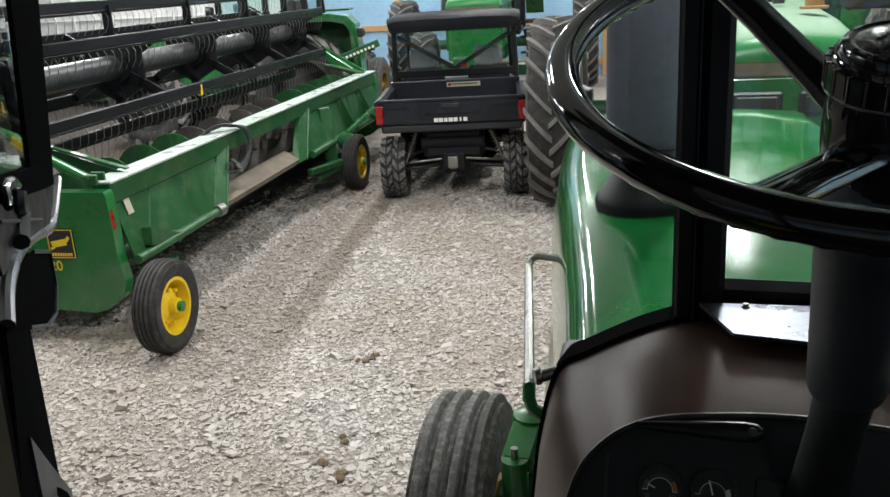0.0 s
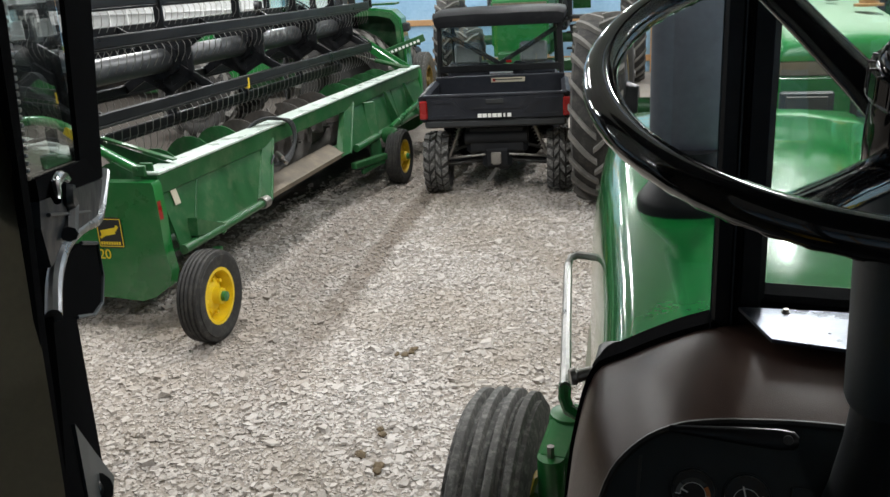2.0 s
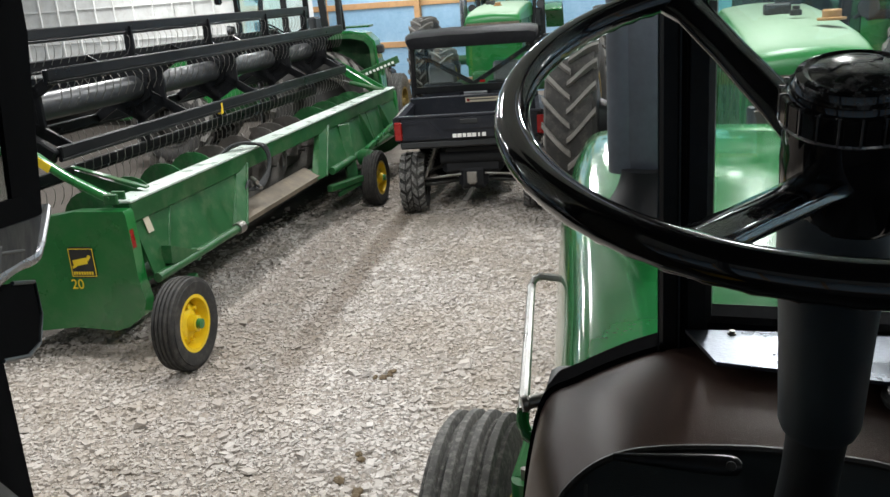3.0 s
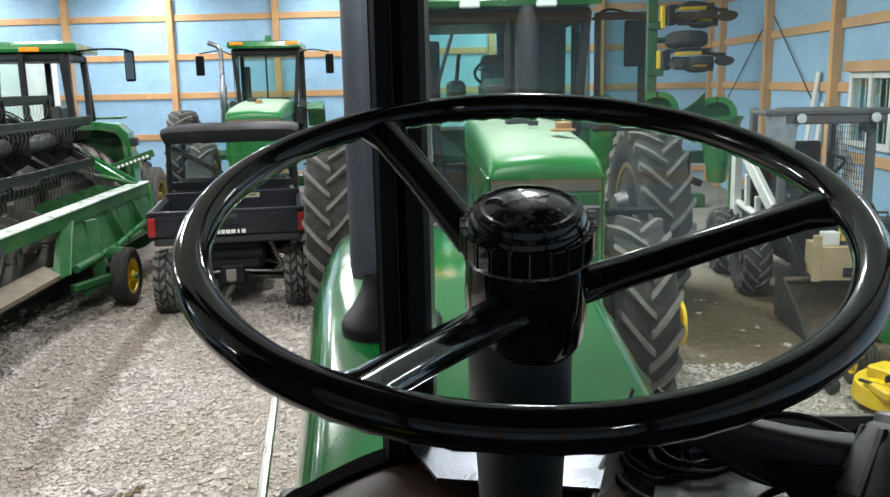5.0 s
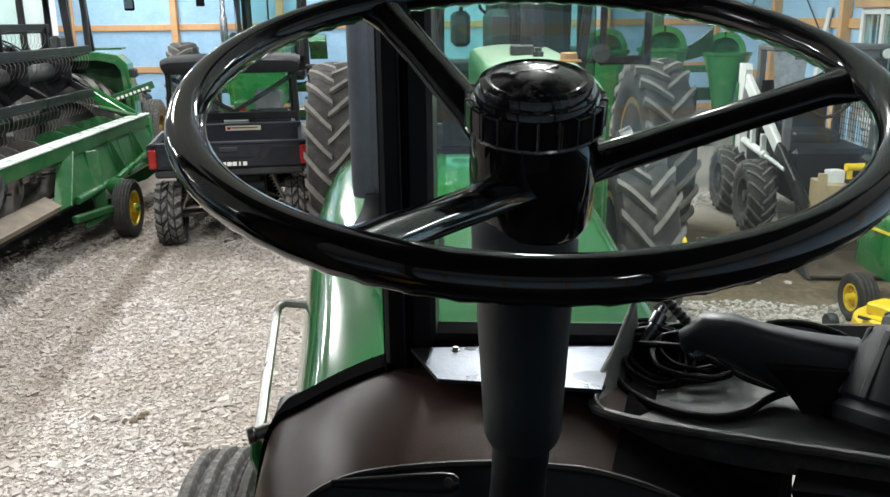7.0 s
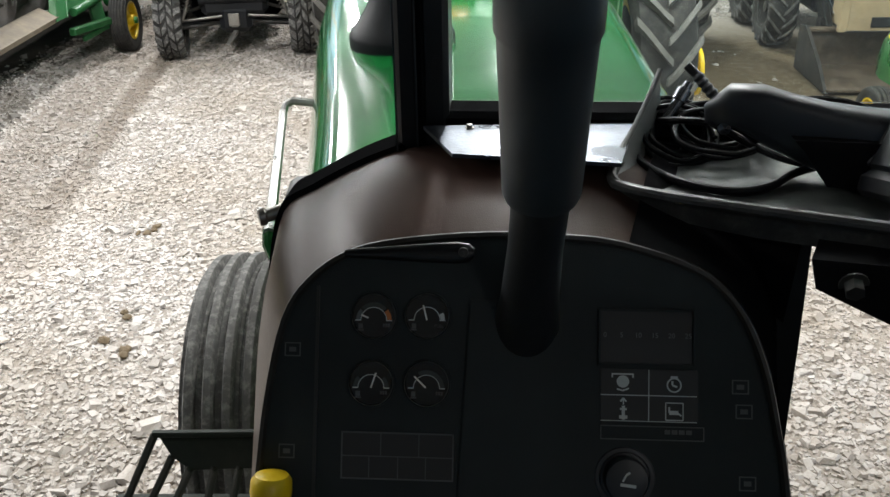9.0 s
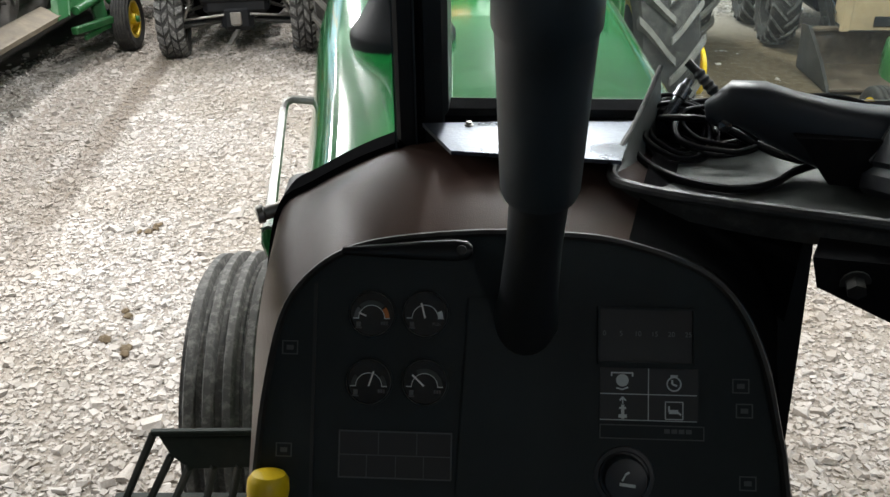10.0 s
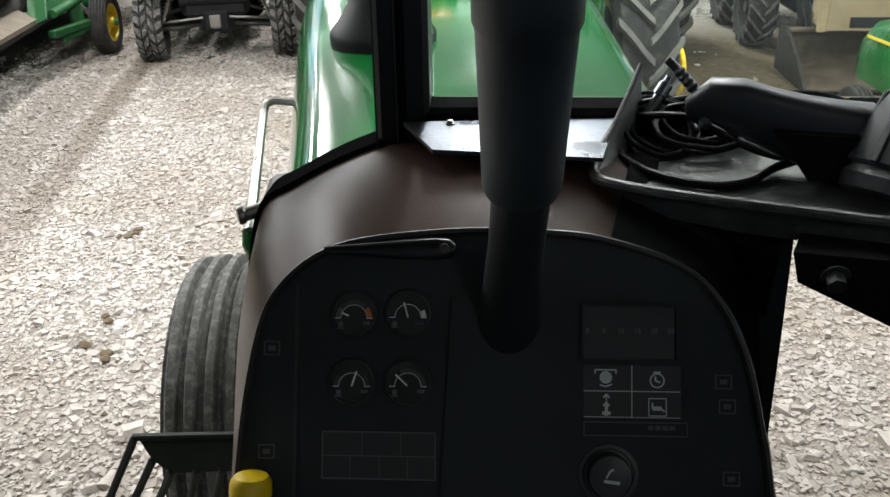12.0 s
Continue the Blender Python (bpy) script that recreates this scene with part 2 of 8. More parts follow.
VINYL = vinyl_cowl()
STEP_GREEN = surface("dull_green_step_paint", (0.030, 0.040, 0.034), 0.6, vary=0.3, fine=60, bump=0.1, dirt=(0.07, 0.065, 0.055), dirt_amount=0.4, spec=0.2)
# pale grey: wear, with the highlights along the ring's edges put into the colour
RING_WORN_GLINT = surface("rubbed_glinting_ring_plastic", (0.13, 0.134, 0.142), 0.22, metal=0.6, vary=0.3, fine=120, coarse=60, bump=0.05, coat=0.6)
# grey flecks: scratches, and lamp reflections put into the cap's colour
CAP_WORN_GLINT = surface("scratched_glinting_black", (0.006, 0.006, 0.007), 0.12, vary=0.2, fine=90, coarse=45, bump=0.05, dirt=(0.22, 0.22, 0.22), dirt_amount=0.45, coat=0.5)
ALU_LEDGE = surface("scratched_aluminium", (0.083, 0.094, 0.114), 0.30, metal=1.0, vary=0.3, fine=260, coarse=18, bump=0.12, dirt=(0.12, 0.13, 0.14), dirt_amount=0.5)
TRAY_GREY = surface("scuffed_grey_sheet", (0.040, 0.046, 0.043), 0.62, metal=0.0, vary=0.35, fine=160, coarse=22, bump=0.1, dirt=(0.05, 0.05, 0.046), dirt_amount=0.6)
REEL_BLACK = surface("worn_black_reel_paint", (0.005, 0.0055, 0.0068), 0.34, vary=0.3, fine=70, bump=0.06, dirt=(0.03, 0.03, 0.03), dirt_amount=0.2, spec=0.30)
AUGER_GREEN = surface("scoured_green_flight", (0.012, 0.12, 0.030), 0.36, metal=0.1, vary=0.3, fine=30, coarse=8, bump=0.1, dirt=(0.20, 0.19, 0.17), dirt_amount=0.3)
REEL_TUBE = surface("dull_reel_tube_steel", (0.066, 0.070, 0.075), 0.40, metal=0.5, vary=0.35, fine=40, coarse=6, bump=0.1, dirt=(0.06, 0.05, 0.04), dirt_amount=0.5)
HEAD_BLACK = surface("ribbed_black_plastic", (0.010, 0.011, 0.013), 0.5, vary=0.2, fine=200, bump=0.08, spec=0.25, depth=0.0008)
ROOF_BLACK = surface("weathered_black_roof", (0.010, 0.0105, 0.012), 0.55, vary=0.25, fine=120, bump=0.08, dirt=(0.03, 0.03, 0.032), dirt_amount=0.3, spec=0.06)
GRIP_BLACK = surface("blue_black_grip_plastic", (0.009, 0.011, 0.015), 0.40, vary=0.15, fine=260, bump=0.06, depth=0.0008)
TRAY_EDGE = surface("worn_dark_tray_edge", (0.022, 0.023, 0.022), 0.55, vary=0.35, fine=130, coarse=25, bump=0.2, dirt=(0.12, 0.12, 0.11), dirt_amount=0.35)
CABLE = surface("black_cable_sheath", (0.005, 0.005, 0.006), 0.34, vary=0.15, fine=150, bump=0.03, spec=0.12)


def crinkle_black():
    m, nt, b = nodes_of("crinkle_black_panel")
    n1 = noise_node(nt, 900, 2)
    n2 = noise_node(nt, 9, 5)
    c = ramp_node(nt, n2.outputs["Fac"], [(0.3, (0.0080, 0.0125, 0.0134)), (0.7, (0.0140, 0.0205, 0.0216))]).outputs[0]
    link(nt, c, b.inputs["Base Color"])
    b.inputs["Roughness"].default_value = 0.55
    b.inputs["Specular IOR Level"].default_value = 0.35
    bp = nt.nodes.new("ShaderNodeBump")
    bp.inputs["Strength"].default_value, bp.inputs["Distance"].default_value = 0.35, 0.0008
    link(nt, n1.outputs["Fac"], bp.inputs["Height"])
    link(nt, bp.outputs["Normal"], b.inputs["Normal"])
    return m


PANEL_BLACK = crinkle_black()


def foam_board():
    """Pale blue insulation sheets with faint printing and dents."""
    m, nt, b = nodes_of("blue_foam_board")
    n1, n2 = noise_node(nt, 1.3, 6), noise_node(nt, 14, 4)
    c = ramp_node(nt, n1.outputs["Fac"], [(0.3, (0.27, 0.46, 0.64)), (0.7, (0.36, 0.56, 0.76))]).outputs[0]
    d = ramp_node(nt, n2.outputs["Fac"], [(0.4, (0.9, 0.93, 0.95)), (0.6, (1, 1, 1))]).outputs[0]
    c = mix_node(nt, 1.0, c, d, "MULTIPLY")
    tc = nt.nodes.new("ShaderNodeTexCoord")
    mp = nt.nodes.new("ShaderNodeMapping")
    mp.inputs["Scale"].default_value = (1.1, 1.1, 6.0)
    link(nt, tc.outputs["Object"], mp.inputs["Vector"])
    pr = nt.nodes.new("ShaderNodeTexNoise")
    pr.inputs["Scale"].default_value, pr.inputs["Detail"].default_value = 2.2, 2
    link(nt, mp.outputs[0], pr.inputs["Vector"])
    f = ramp_node(nt, pr.outputs["Fac"], [(0.63, (0, 0, 0)), (0.68, (0.35, 0.35, 0.35))]).outputs[0]
    c = mix_node(nt, f, c, (0.16, 0.36, 0.60))
    link(nt, c, b.inputs["Base Color"])
    b.inputs["Roughness"].default_value = 0.6
    return m


FOAM = foam_board()


def gravel_material(name, base_low, base_high, scale, bump):
    m, nt, b = nodes_of(name)
    tc = nt.nodes.new("ShaderNodeTexCoord")
    v = nt.nodes.new("ShaderNodeTexVoronoi")
    v.inputs["Scale"].default_value = scale
    link(nt, tc.outputs["Object"], v.inputs["Vector"])
    stone = ramp_node(nt, v.outputs["Color"], [(0.0, base_low), (1.0, base_high)]).outputs[0]
    gap = ramp_node(nt, v.outputs["Distance"], [(0.25, (1, 1, 1)), (0.75, (0.70, 0.68, 0.65))]).outputs[0]
    c = mix_node(nt, 1.0, stone, gap, "MULTIPLY")
    patches = noise_node(nt, 0.55, 6, rough=0.65)
    where = ramp_node(nt, patches.outputs["Fac"], [(0.42, (0, 0, 0)), (0.68, (0.6, 0.6, 0.6))]).outputs[0]
    c = mix_node(nt, where, c, (0.29, 0.25, 0.20))
    # trodden earth beside the parked machines
    sep = nt.nodes.new("ShaderNodeSeparateXYZ")
    link(nt, tc.outputs["Object"], sep.inputs[0])
    wob = noise_node(nt, 0.9, 5)
    px = nt.nodes.new("ShaderNodeMath")
    px.operation = "MULTIPLY_ADD"
    link(nt, wob.outputs["Fac"], px.inputs[0])
    px.inputs[1].default_value = 1.6
    link(nt, sep.outputs["X"], px.inputs[2])
    mr = nt.nodes.new("ShaderNodeMapRange")
    mr.inputs["From Min"].default_value, mr.inputs["From Max"].default_value = 2.9, 3.5
    link(nt, px.outputs[0], mr.inputs["Value"])
    my = nt.nodes.new("ShaderNodeMapRange")
    my.inputs["From Min"].default_value, my.inputs["From Max"].default_value = 8.1, 8.9
    link(nt, sep.outputs["Y"], my.inputs["Value"])
    my2 = nt.nodes.new("ShaderNodeMapRange")
    my2.inputs["From Min"].default_value, my2.inputs["From Max"].default_value = 12.3, 11.2
    link(nt, sep.outputs["Y"], my2.inputs["Value"])
    k = nt.nodes.new("ShaderNodeMath")
    k.operation = "MULTIPLY"
    link(nt, mr.outputs[0], k.inputs[0])
    link(nt, my.outputs[0], k.inputs[1])
    k2 = nt.nodes.new("ShaderNodeMath")
    k2.operation = "MULTIPLY"
    link(nt, k.outputs[0], k2.inputs[0])
    link(nt, my2.outputs[0], k2.inputs[1])
    k3 = nt.nodes.new("ShaderNodeMath")
    k3.operation = "MULTIPLY"
    link(nt, k2.outputs[0], k3.inputs[0])
    k3.inputs[1].default_value = 0.92
    clods = noise_node(nt, 14.0, 6, rough=0.7)
    earth = ramp_node(nt, clods.outputs["Fac"], [(0.32, (0.055, 0.038, 0.018)), (0.52, (0.105, 0.075, 0.038)), (0.72, (0.19, 0.15, 0.10))]).outputs[0]
    c = mix_node(nt, k3.outputs[0], c, earth)
    c = brown_bands(nt, c)
    # dirt along the west side, darkened further for the shade among the machines
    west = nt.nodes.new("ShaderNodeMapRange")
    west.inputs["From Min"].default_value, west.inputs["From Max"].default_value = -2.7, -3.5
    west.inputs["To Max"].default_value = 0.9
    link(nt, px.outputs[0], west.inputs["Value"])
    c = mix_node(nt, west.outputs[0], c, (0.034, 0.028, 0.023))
    link(nt, c, b.inputs["Base Color"])
    b.inputs["Roughness"].default_value = 0.88
    b.inputs["Specular IOR Level"].default_value = 0.25
    bp = nt.nodes.new("ShaderNodeBump")
    bp.inputs["Strength"].default_value, bp.inputs["Distance"].default_value = bump, 0.012
    bp.invert = True
    link(nt, v.outputs["Distance"], bp.inputs["Height"])
    link(nt, bp.outputs["Normal"], b.inputs["Normal"])
    return m




def brown_bands(nt, c):
    """Darker brown bands that lead away from the utility vehicle."""
    tc = nt.nodes.new("ShaderNodeTexCoord")
    sep = nt.nodes.new("ShaderNodeSeparateXYZ")
    link(nt, tc.outputs["Object"], sep.inputs[0])
    wob = noise_node(nt, 5.0, 3)
    along = nt.nodes.new("ShaderNodeMath")
    along.operation = "MULTIPLY_ADD"
    along.inputs[1].default_value = 0.16
    link(nt, sep.outputs["Y"], along.inputs[0])
    link(nt, sep.outputs["X"], along.inputs[2])
    uneven = nt.nodes.new("ShaderNodeMath")
    uneven.operation = "MULTIPLY_ADD"
    uneven.inputs[1].default_value = 0.10
    link(nt, wob.outputs["Fac"], uneven.inputs[0])
    link(nt, along.outputs[0], uneven.inputs[2])
    for middle, width, amount in ((-0.81, 0.15, 0.62), (-1.28, 0.40, 0.38)):
        off = nt.nodes.new("ShaderNodeMath")
        off.operation = "SUBTRACT"
        off.inputs[1].default_value = middle
        link(nt, uneven.outputs[0], off.inputs[0])
        size = nt.nodes.new("ShaderNodeMath")
        size.operation = "ABSOLUTE"
        link(nt, off.outputs[0], size.inputs[0])
        band = nt.nodes.new("ShaderNodeMapRange")
        band.inputs["From Min"].default_value, band.inputs["From Max"].default_value = width, width * 0.5
        band.inputs["To Max"].default_value = amount
        link(nt, size.outputs[0], band.inputs["Value"])
        near = nt.nodes.new("ShaderNodeMapRange")
        near.inputs["From Min"].default_value, near.inputs["From Max"].default_value = 5.2, 7.4
        link(nt, sep.outputs["Y"], near.inputs["Value"])
        both = nt.nodes.new("ShaderNodeMath")
        both.operation = "MULTIPLY"
        link(nt, band.outputs[0], both.inputs[0])
        link(nt, near.outputs[0], both.inputs[1])
        c = mix_node(nt, both.outputs[0], c, (0.17, 0.135, 0.105))
    return c


def stone_material():
    m, nt, b = nodes_of("limestone_chips")
    geo = nt.nodes.new("ShaderNodeNewGeometry")
    c = ramp_node(nt, geo.outputs["Random Per Island"], [(0.0, (0.41, 0.380, 0.355)), (0.5, (0.505, 0.472, 0.448)), (1.0, (0.60, 0.567, 0.545))]).outputs[0]
    patches = noise_node(nt, 0.55, 6, rough=0.65)
    where = ramp_node(nt, patches.outputs["Fac"], [(0.42, (0, 0, 0)), (0.66, (0.62, 0.62, 0.62))]).outputs[0]
    c = mix_node(nt, where, c, (0.34, 0.285, 0.225))
    c = brown_bands(nt, c)
    n = noise_node(nt, 120, 3)
    g = ramp_node(nt, n.outputs["Fac"], [(0.3, (0.8, 0.79, 0.77)), (0.7, (1, 1, 1))]).outputs[0]
    c = mix_node(nt, 1.0, c, g, "MULTIPLY")
    link(nt, c, b.inputs["Base Color"])
    b.inputs["Roughness"].default_value = 0.85
    b.inputs["Specular IOR Level"].default_value = 0.3
    return m


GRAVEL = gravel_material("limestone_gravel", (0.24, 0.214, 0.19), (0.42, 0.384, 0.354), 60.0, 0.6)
STONES = stone_material()


# ---- building blocks ----
class Geo:
    """Vertices, faces and material slots of one mesh in the making."""

    def __init__(self):
        self.v, self.f, self.m = [], [], []

    def add(self, verts, faces, slot=0):
        k = len(self.v)
        self.v += [tuple(p) for p in verts]
        self.f += [tuple(i + k for i in f) for f in faces]
        self.m += [slot] * len(faces)
        return self

    def box(self, c, s, bevel=0.0, rot=None, slot=0):
        """A box by centre and size, with chamfered edges."""
        hx, hy, hz = (x / 2 for x in s)
        b = min(bevel, hx * 0.45, hy * 0.45, hz * 0.45)
        r = rot.to_3x3() if rot is not None else None

        def at(p):
            p = Vector(p)
            return (r @ p if r else p) + Vector(c)

        if b <= 0:
            vs = [at((x * hx, y * hy, z * hz)) for x in (-1, 1) for y in (-1, 1) for z in (-1, 1)]
            return self.add(vs, [(0, 1, 3, 2), (4, 6, 7, 5), (0, 4, 5, 1), (2, 3, 7, 6), (0, 2, 6, 4), (1, 5, 7, 3)], slot)
        vs, ix = [], {}
        for x in (-1, 1):
            for y in (-1, 1):
                for z in (-1, 1):
                    for a in range(3):
                        h = [hx - b, hy - b, hz - b]
                        h[a] += b
                        ix[x, y, z, a] = len(vs)
                        vs.append(at((x * h[0], y * h[1], z * h[2])))
        fs = []
        for a in range(3):
            for s1 in (-1, 1):
                q = []
                for u, w in ((-1, -1), (1, -1), (1, 1), (-1, 1)):
                    k = [0, 0, 0]
                    k[a], k[(a + 1) % 3], k[(a + 2) % 3] = s1, u, w
                    q.append(ix[(*k, a)])
                fs.append(tuple(q) if s1 > 0 else tuple(q[::-1]))
        for a in range(3):
            o, p = (a + 1) % 3, (a + 2) % 3
            for s1 in (-1, 1):
                for s2 in (-1, 1):
                    k0, k1 = [0] * 3, [0] * 3
                    k0[a], k1[a] = -1, 1
                    k0[o] = k1[o] = s1
                    k0[p] = k1[p] = s2
                    q = (ix[(*k0, o)], ix[(*k1, o)], ix[(*k1, p)], ix[(*k0, p)])
                    fs.append(q if s1 * s2 > 0 else q[::-1])
        for x in (-1, 1):
            for y in (-1, 1):
                for z in (-1, 1):
                    q = (ix[x, y, z, 0], ix[x, y, z, 1], ix[x, y, z, 2])
                    fs.append(q if x * y * z > 0 else q[::-1])
        return self.add(vs, fs, slot)

    def cyl(self, p0, p1, r0, r1=None, n=14, slot=0, caps=True):
        r1 = r0 if r1 is None else r1
        p0, p1 = Vector(p0), Vector(p1)
        d = (p1 - p0).normalized()
        u = d.orthogonal().normalized()
        w = d.cross(u)
        vs = []
        for p, r in ((p0, r0), (p1, r1)):
            vs += [p + r * (math.cos(2 * math.pi * i / n) * u + math.sin(2 * math.pi * i / n) * w) for i in range(n)]
        fs = [(i, (i + 1) % n, n + (i + 1) % n, n + i) for i in range(n)]
        if caps:
            fs += [tuple(range(n))[::-1], tuple(range(n, 2 * n))]
        return self.add(vs, fs, slot)

    def beam(self, p0, p1, w, h, bevel=0.004, slot=0, up=(0, 0, 1)):
        """A bar of w x h from p0 to p1."""
        p0, p1 = Vector(p0), Vector(p1)
        y = (p1 - p0).normalized()
        x = y.cross(Vector(up))
        x = x.normalized() if x.length > 1e-4 else Vector((1, 0, 0))
        z = x.cross(y)
        return self.box((p0 + p1) / 2, (w, (p1 - p0).length, h), bevel, Matrix((x, y, z)).transposed(), slot)

    def tube(self, pts, r, n=8, closed=False, slot=0):
        pts = [Vector(p) for p in pts]
        k = len(pts)
        rs = r if isinstance(r, (list, tuple)) else [r] * k
        vs, u = [], None
        for i, p in enumerate(pts):
            a = pts[(i - 1) % k] if (closed or i) else p
            b = pts[(i + 1) % k] if (closed or i < k - 1) else p
            d = (b - a).normalized()
            u = d.orthogonal().normalized() if u is None else (u - d * u.dot(d)).normalized()
            w = d.cross(u)
            vs += [p + rs[i] * (math.cos(2 * math.pi * j / n) * u + math.sin(2 * math.pi * j / n) * w) for j in range(n)]
        fs = []
        for i in range(k if closed else k - 1):
            i2 = (i + 1) % k
            fs += [(i * n + j, i * n + (j + 1) % n, i2 * n + (j + 1) % n, i2 * n + j) for j in range(n)]
        if not closed:
            fs += [tuple(range(n))[::-1], tuple(range((k - 1) * n, k * n))]
        return self.add(vs, fs, slot)

    def lathe(self, prof, origin=(0, 0, 0), axis=(0, 0, 1), n=32, slot=0, closed=False):
        """prof: rows of (radius, height along the axis)."""
        o, d = Vector(origin), Vector(axis).normalized()
        u = d.orthogonal().normalized()
        w = d.cross(u)
        vs = []
        for r, h in prof:
            vs += [o + d * h + max(r, 1e-5) * (math.cos(2 * math.pi * i / n) * u + math.sin(2 * math.pi * i / n) * w) for i in range(n)]
        k = len(prof)
        fs = []
        for a in range(k if closed else k - 1):
            b = (a + 1) % k
            fs += [(a * n + i, a * n + (i + 1) % n, b * n + (i + 1) % n, b * n + i) for i in range(n)]
        if not closed:
            if prof[0][0] > 1e-4:
                fs.append(tuple(range(n))[::-1])
            if prof[-1][0] > 1e-4:
                fs.append(tuple(range((k - 1) * n, k * n)))
        return self.add(vs, fs, slot)

    def loft(self, rings, closed=True, caps=True, slot=0):
        n = len(rings[0])
        vs = [p for ring in rings for p in ring]
        fs = []
        for a in range(len(rings) - 1):
            for i in range(n if closed else n - 1):
                j = (i + 1) % n
                fs.append((a * n + i, a * n + j, (a + 1) * n + j, (a + 1) * n + i))
        if caps and closed:
            fs += [tuple(range(n))[::-1], tuple(range((len(rings) - 1) * n, len(rings) * n))]
        return self.add(vs, fs, slot)

    def slab(self, poly, o, ux, uy, thick, slot=0):
        """A flat plate: a polygon in the plane of ux and uy from o, grown by thick along ux x uy."""
        o, ux, uy = Vector(o), Vector(ux).normalized(), Vector(uy).normalized()
        nrm = ux.cross(uy)
        a = [o + ux * p[0] + uy * p[1] for p in poly]
        b = [p + nrm * thick for p in a]
        n = len(poly)
        return self.add(a + b, [tuple(range(n))[::-1], tuple(range(n, 2 * n))] + [(i, (i + 1) % n, n + (i + 1) % n, n + i) for i in range(n)], slot)

    def sheet(self, ring_a, ring_b, thick, slot=0):
        """A thin shell between two open curves, thickened downwards along its own normal."""
        n = len(ring_a)
        a, b = [Vector(p) for p in ring_a], [Vector(p) for p in ring_b]
        c, d = [], []
        for i in range(n):
            t = (a[min(i + 1, n - 1)] - a[max(i - 1, 0)]).cross(b[i] - a[i]).normalized() * thick
            c.append(a[i] + t)
            d.append(b[i] + t)
        fs = []
        for i in range(n - 1):
            fs += [(i, i + 1, n + i + 1, n + i), (2 * n + i, 3 * n + i, 3 * n + i + 1, 2 * n + i + 1), (i, 2 * n + i, 2 * n + i + 1, i + 1), (n + i, n + i + 1, 3 * n + i + 1, 3 * n + i)]
        fs += [(0, n, 3 * n, 2 * n), (n - 1, 3 * n - 1, 4 * n - 1, 2 * n - 1)]
        return self.add(a + b + c + d, fs, slot)

    def mesh(self, name, mats, angle=35):
        me = bpy.data.meshes.new(name)
        me.from_pydata(self.v, [], self.f)
        for mt in mats if isinstance(mats, (list, tuple)) else [mats]:
            me.materials.append(mt)
        me.polygons.foreach_set("material_index", self.m)
        bm = bmesh.new()
        bm.from_mesh(me)
        bmesh.ops.recalc_face_normals(bm, faces=bm.faces)
        bm.to_mesh(me)
        bm.free()
        me.shade_smooth()
        me.set_sharp_from_angle(angle=radians(angle))
        return me


def part(name, geo, mats, parent, label="", angle=35):
    """Links a Geo as one mesh object under a thing or a part."""
    ob = new(name, geo.mesh(name, mats, angle) if isinstance(geo, Geo) else geo)
    ob.parent = parent
    if label:
        ob["label"] = label
    return ob


def thing(name, m, label, category, group="", kind=""):
    e = new(name)
    e.empty_display_size = 0.2
    e.matrix_world = m
    return tagged(e, label, category, group, kind)


def solid(name, geo, mats, m, label, category, group="", kind="", angle=35):
    ob = new(name, geo.mesh(name, mats, angle))
    ob.matrix_world = m
    return tagged(ob, label, category, group, kind)


def smooth_path(pts, n=6):
    """Points along a Catmull-Rom curve."""
    p = [Vector(q) for q in pts]
    p = [p[0] * 2 - p[1]] + p + [p[-1] * 2 - p[-2]]
    out = []
    for i in range(1, len(p) - 2):
        for k in range(n):
            t = k / n
            out.append(0.5 * ((2 * p[i]) + (p[i + 1] - p[i - 1]) * t + (2 * p[i - 1] - 5 * p[i] + 4 * p[i + 1] - p[i + 2]) * t * t + (3 * p[i] - p[i - 1] - 3 * p[i + 1] + p[i + 2]) * t**3))
    return out + [p[-2]]


# ---- wheels ----
def rib_tyre(R, W, rim_r, ribs=4, groove=0.022):
    """A steering tyre with raised ribs round it; its axle lies along x."""
    prof = [(rim_r, -W * 0.40), (rim_r + (R - rim_r) * 0.35, -W * 0.50), (R - (R - rim_r) * 0.28, -W * 0.50), (R - 0.035, -W * 0.455)]
    step = W * 0.88 / ribs
    lean = 0.20 if R > 0.4 else 0.08
    x = -W * 0.44
    for i in range(ribs):
        crown = 1 - (abs((i + 0.5) / ribs - 0.5) * 2) ** 2 * 0.35
        top = R - 0.018 * (1 - crown) * 2
        prof += [(top - groove, x + step * 0.02), (top - groove, x + step * lean), (top - 0.005, x + step * (lean + 0.05)), (top, x + step * (lean + 0.12)), (top, x + step * (0.88 - lean)), (top - 0.005, x + step * (0.95 - lean)), (top - groove, x + step * (1 - lean)), (top - groove, x + step * 0.98)]
        x += step
    prof += [(R - 0.035, W * 0.455), (R - (R - rim_r) * 0.28, W * 0.50), (rim_r + (R - rim_r) * 0.35, W * 0.50), (rim_r, W * 0.40)]
    return Geo().lathe(prof, axis=(1, 0, 0), n=64, closed=True)


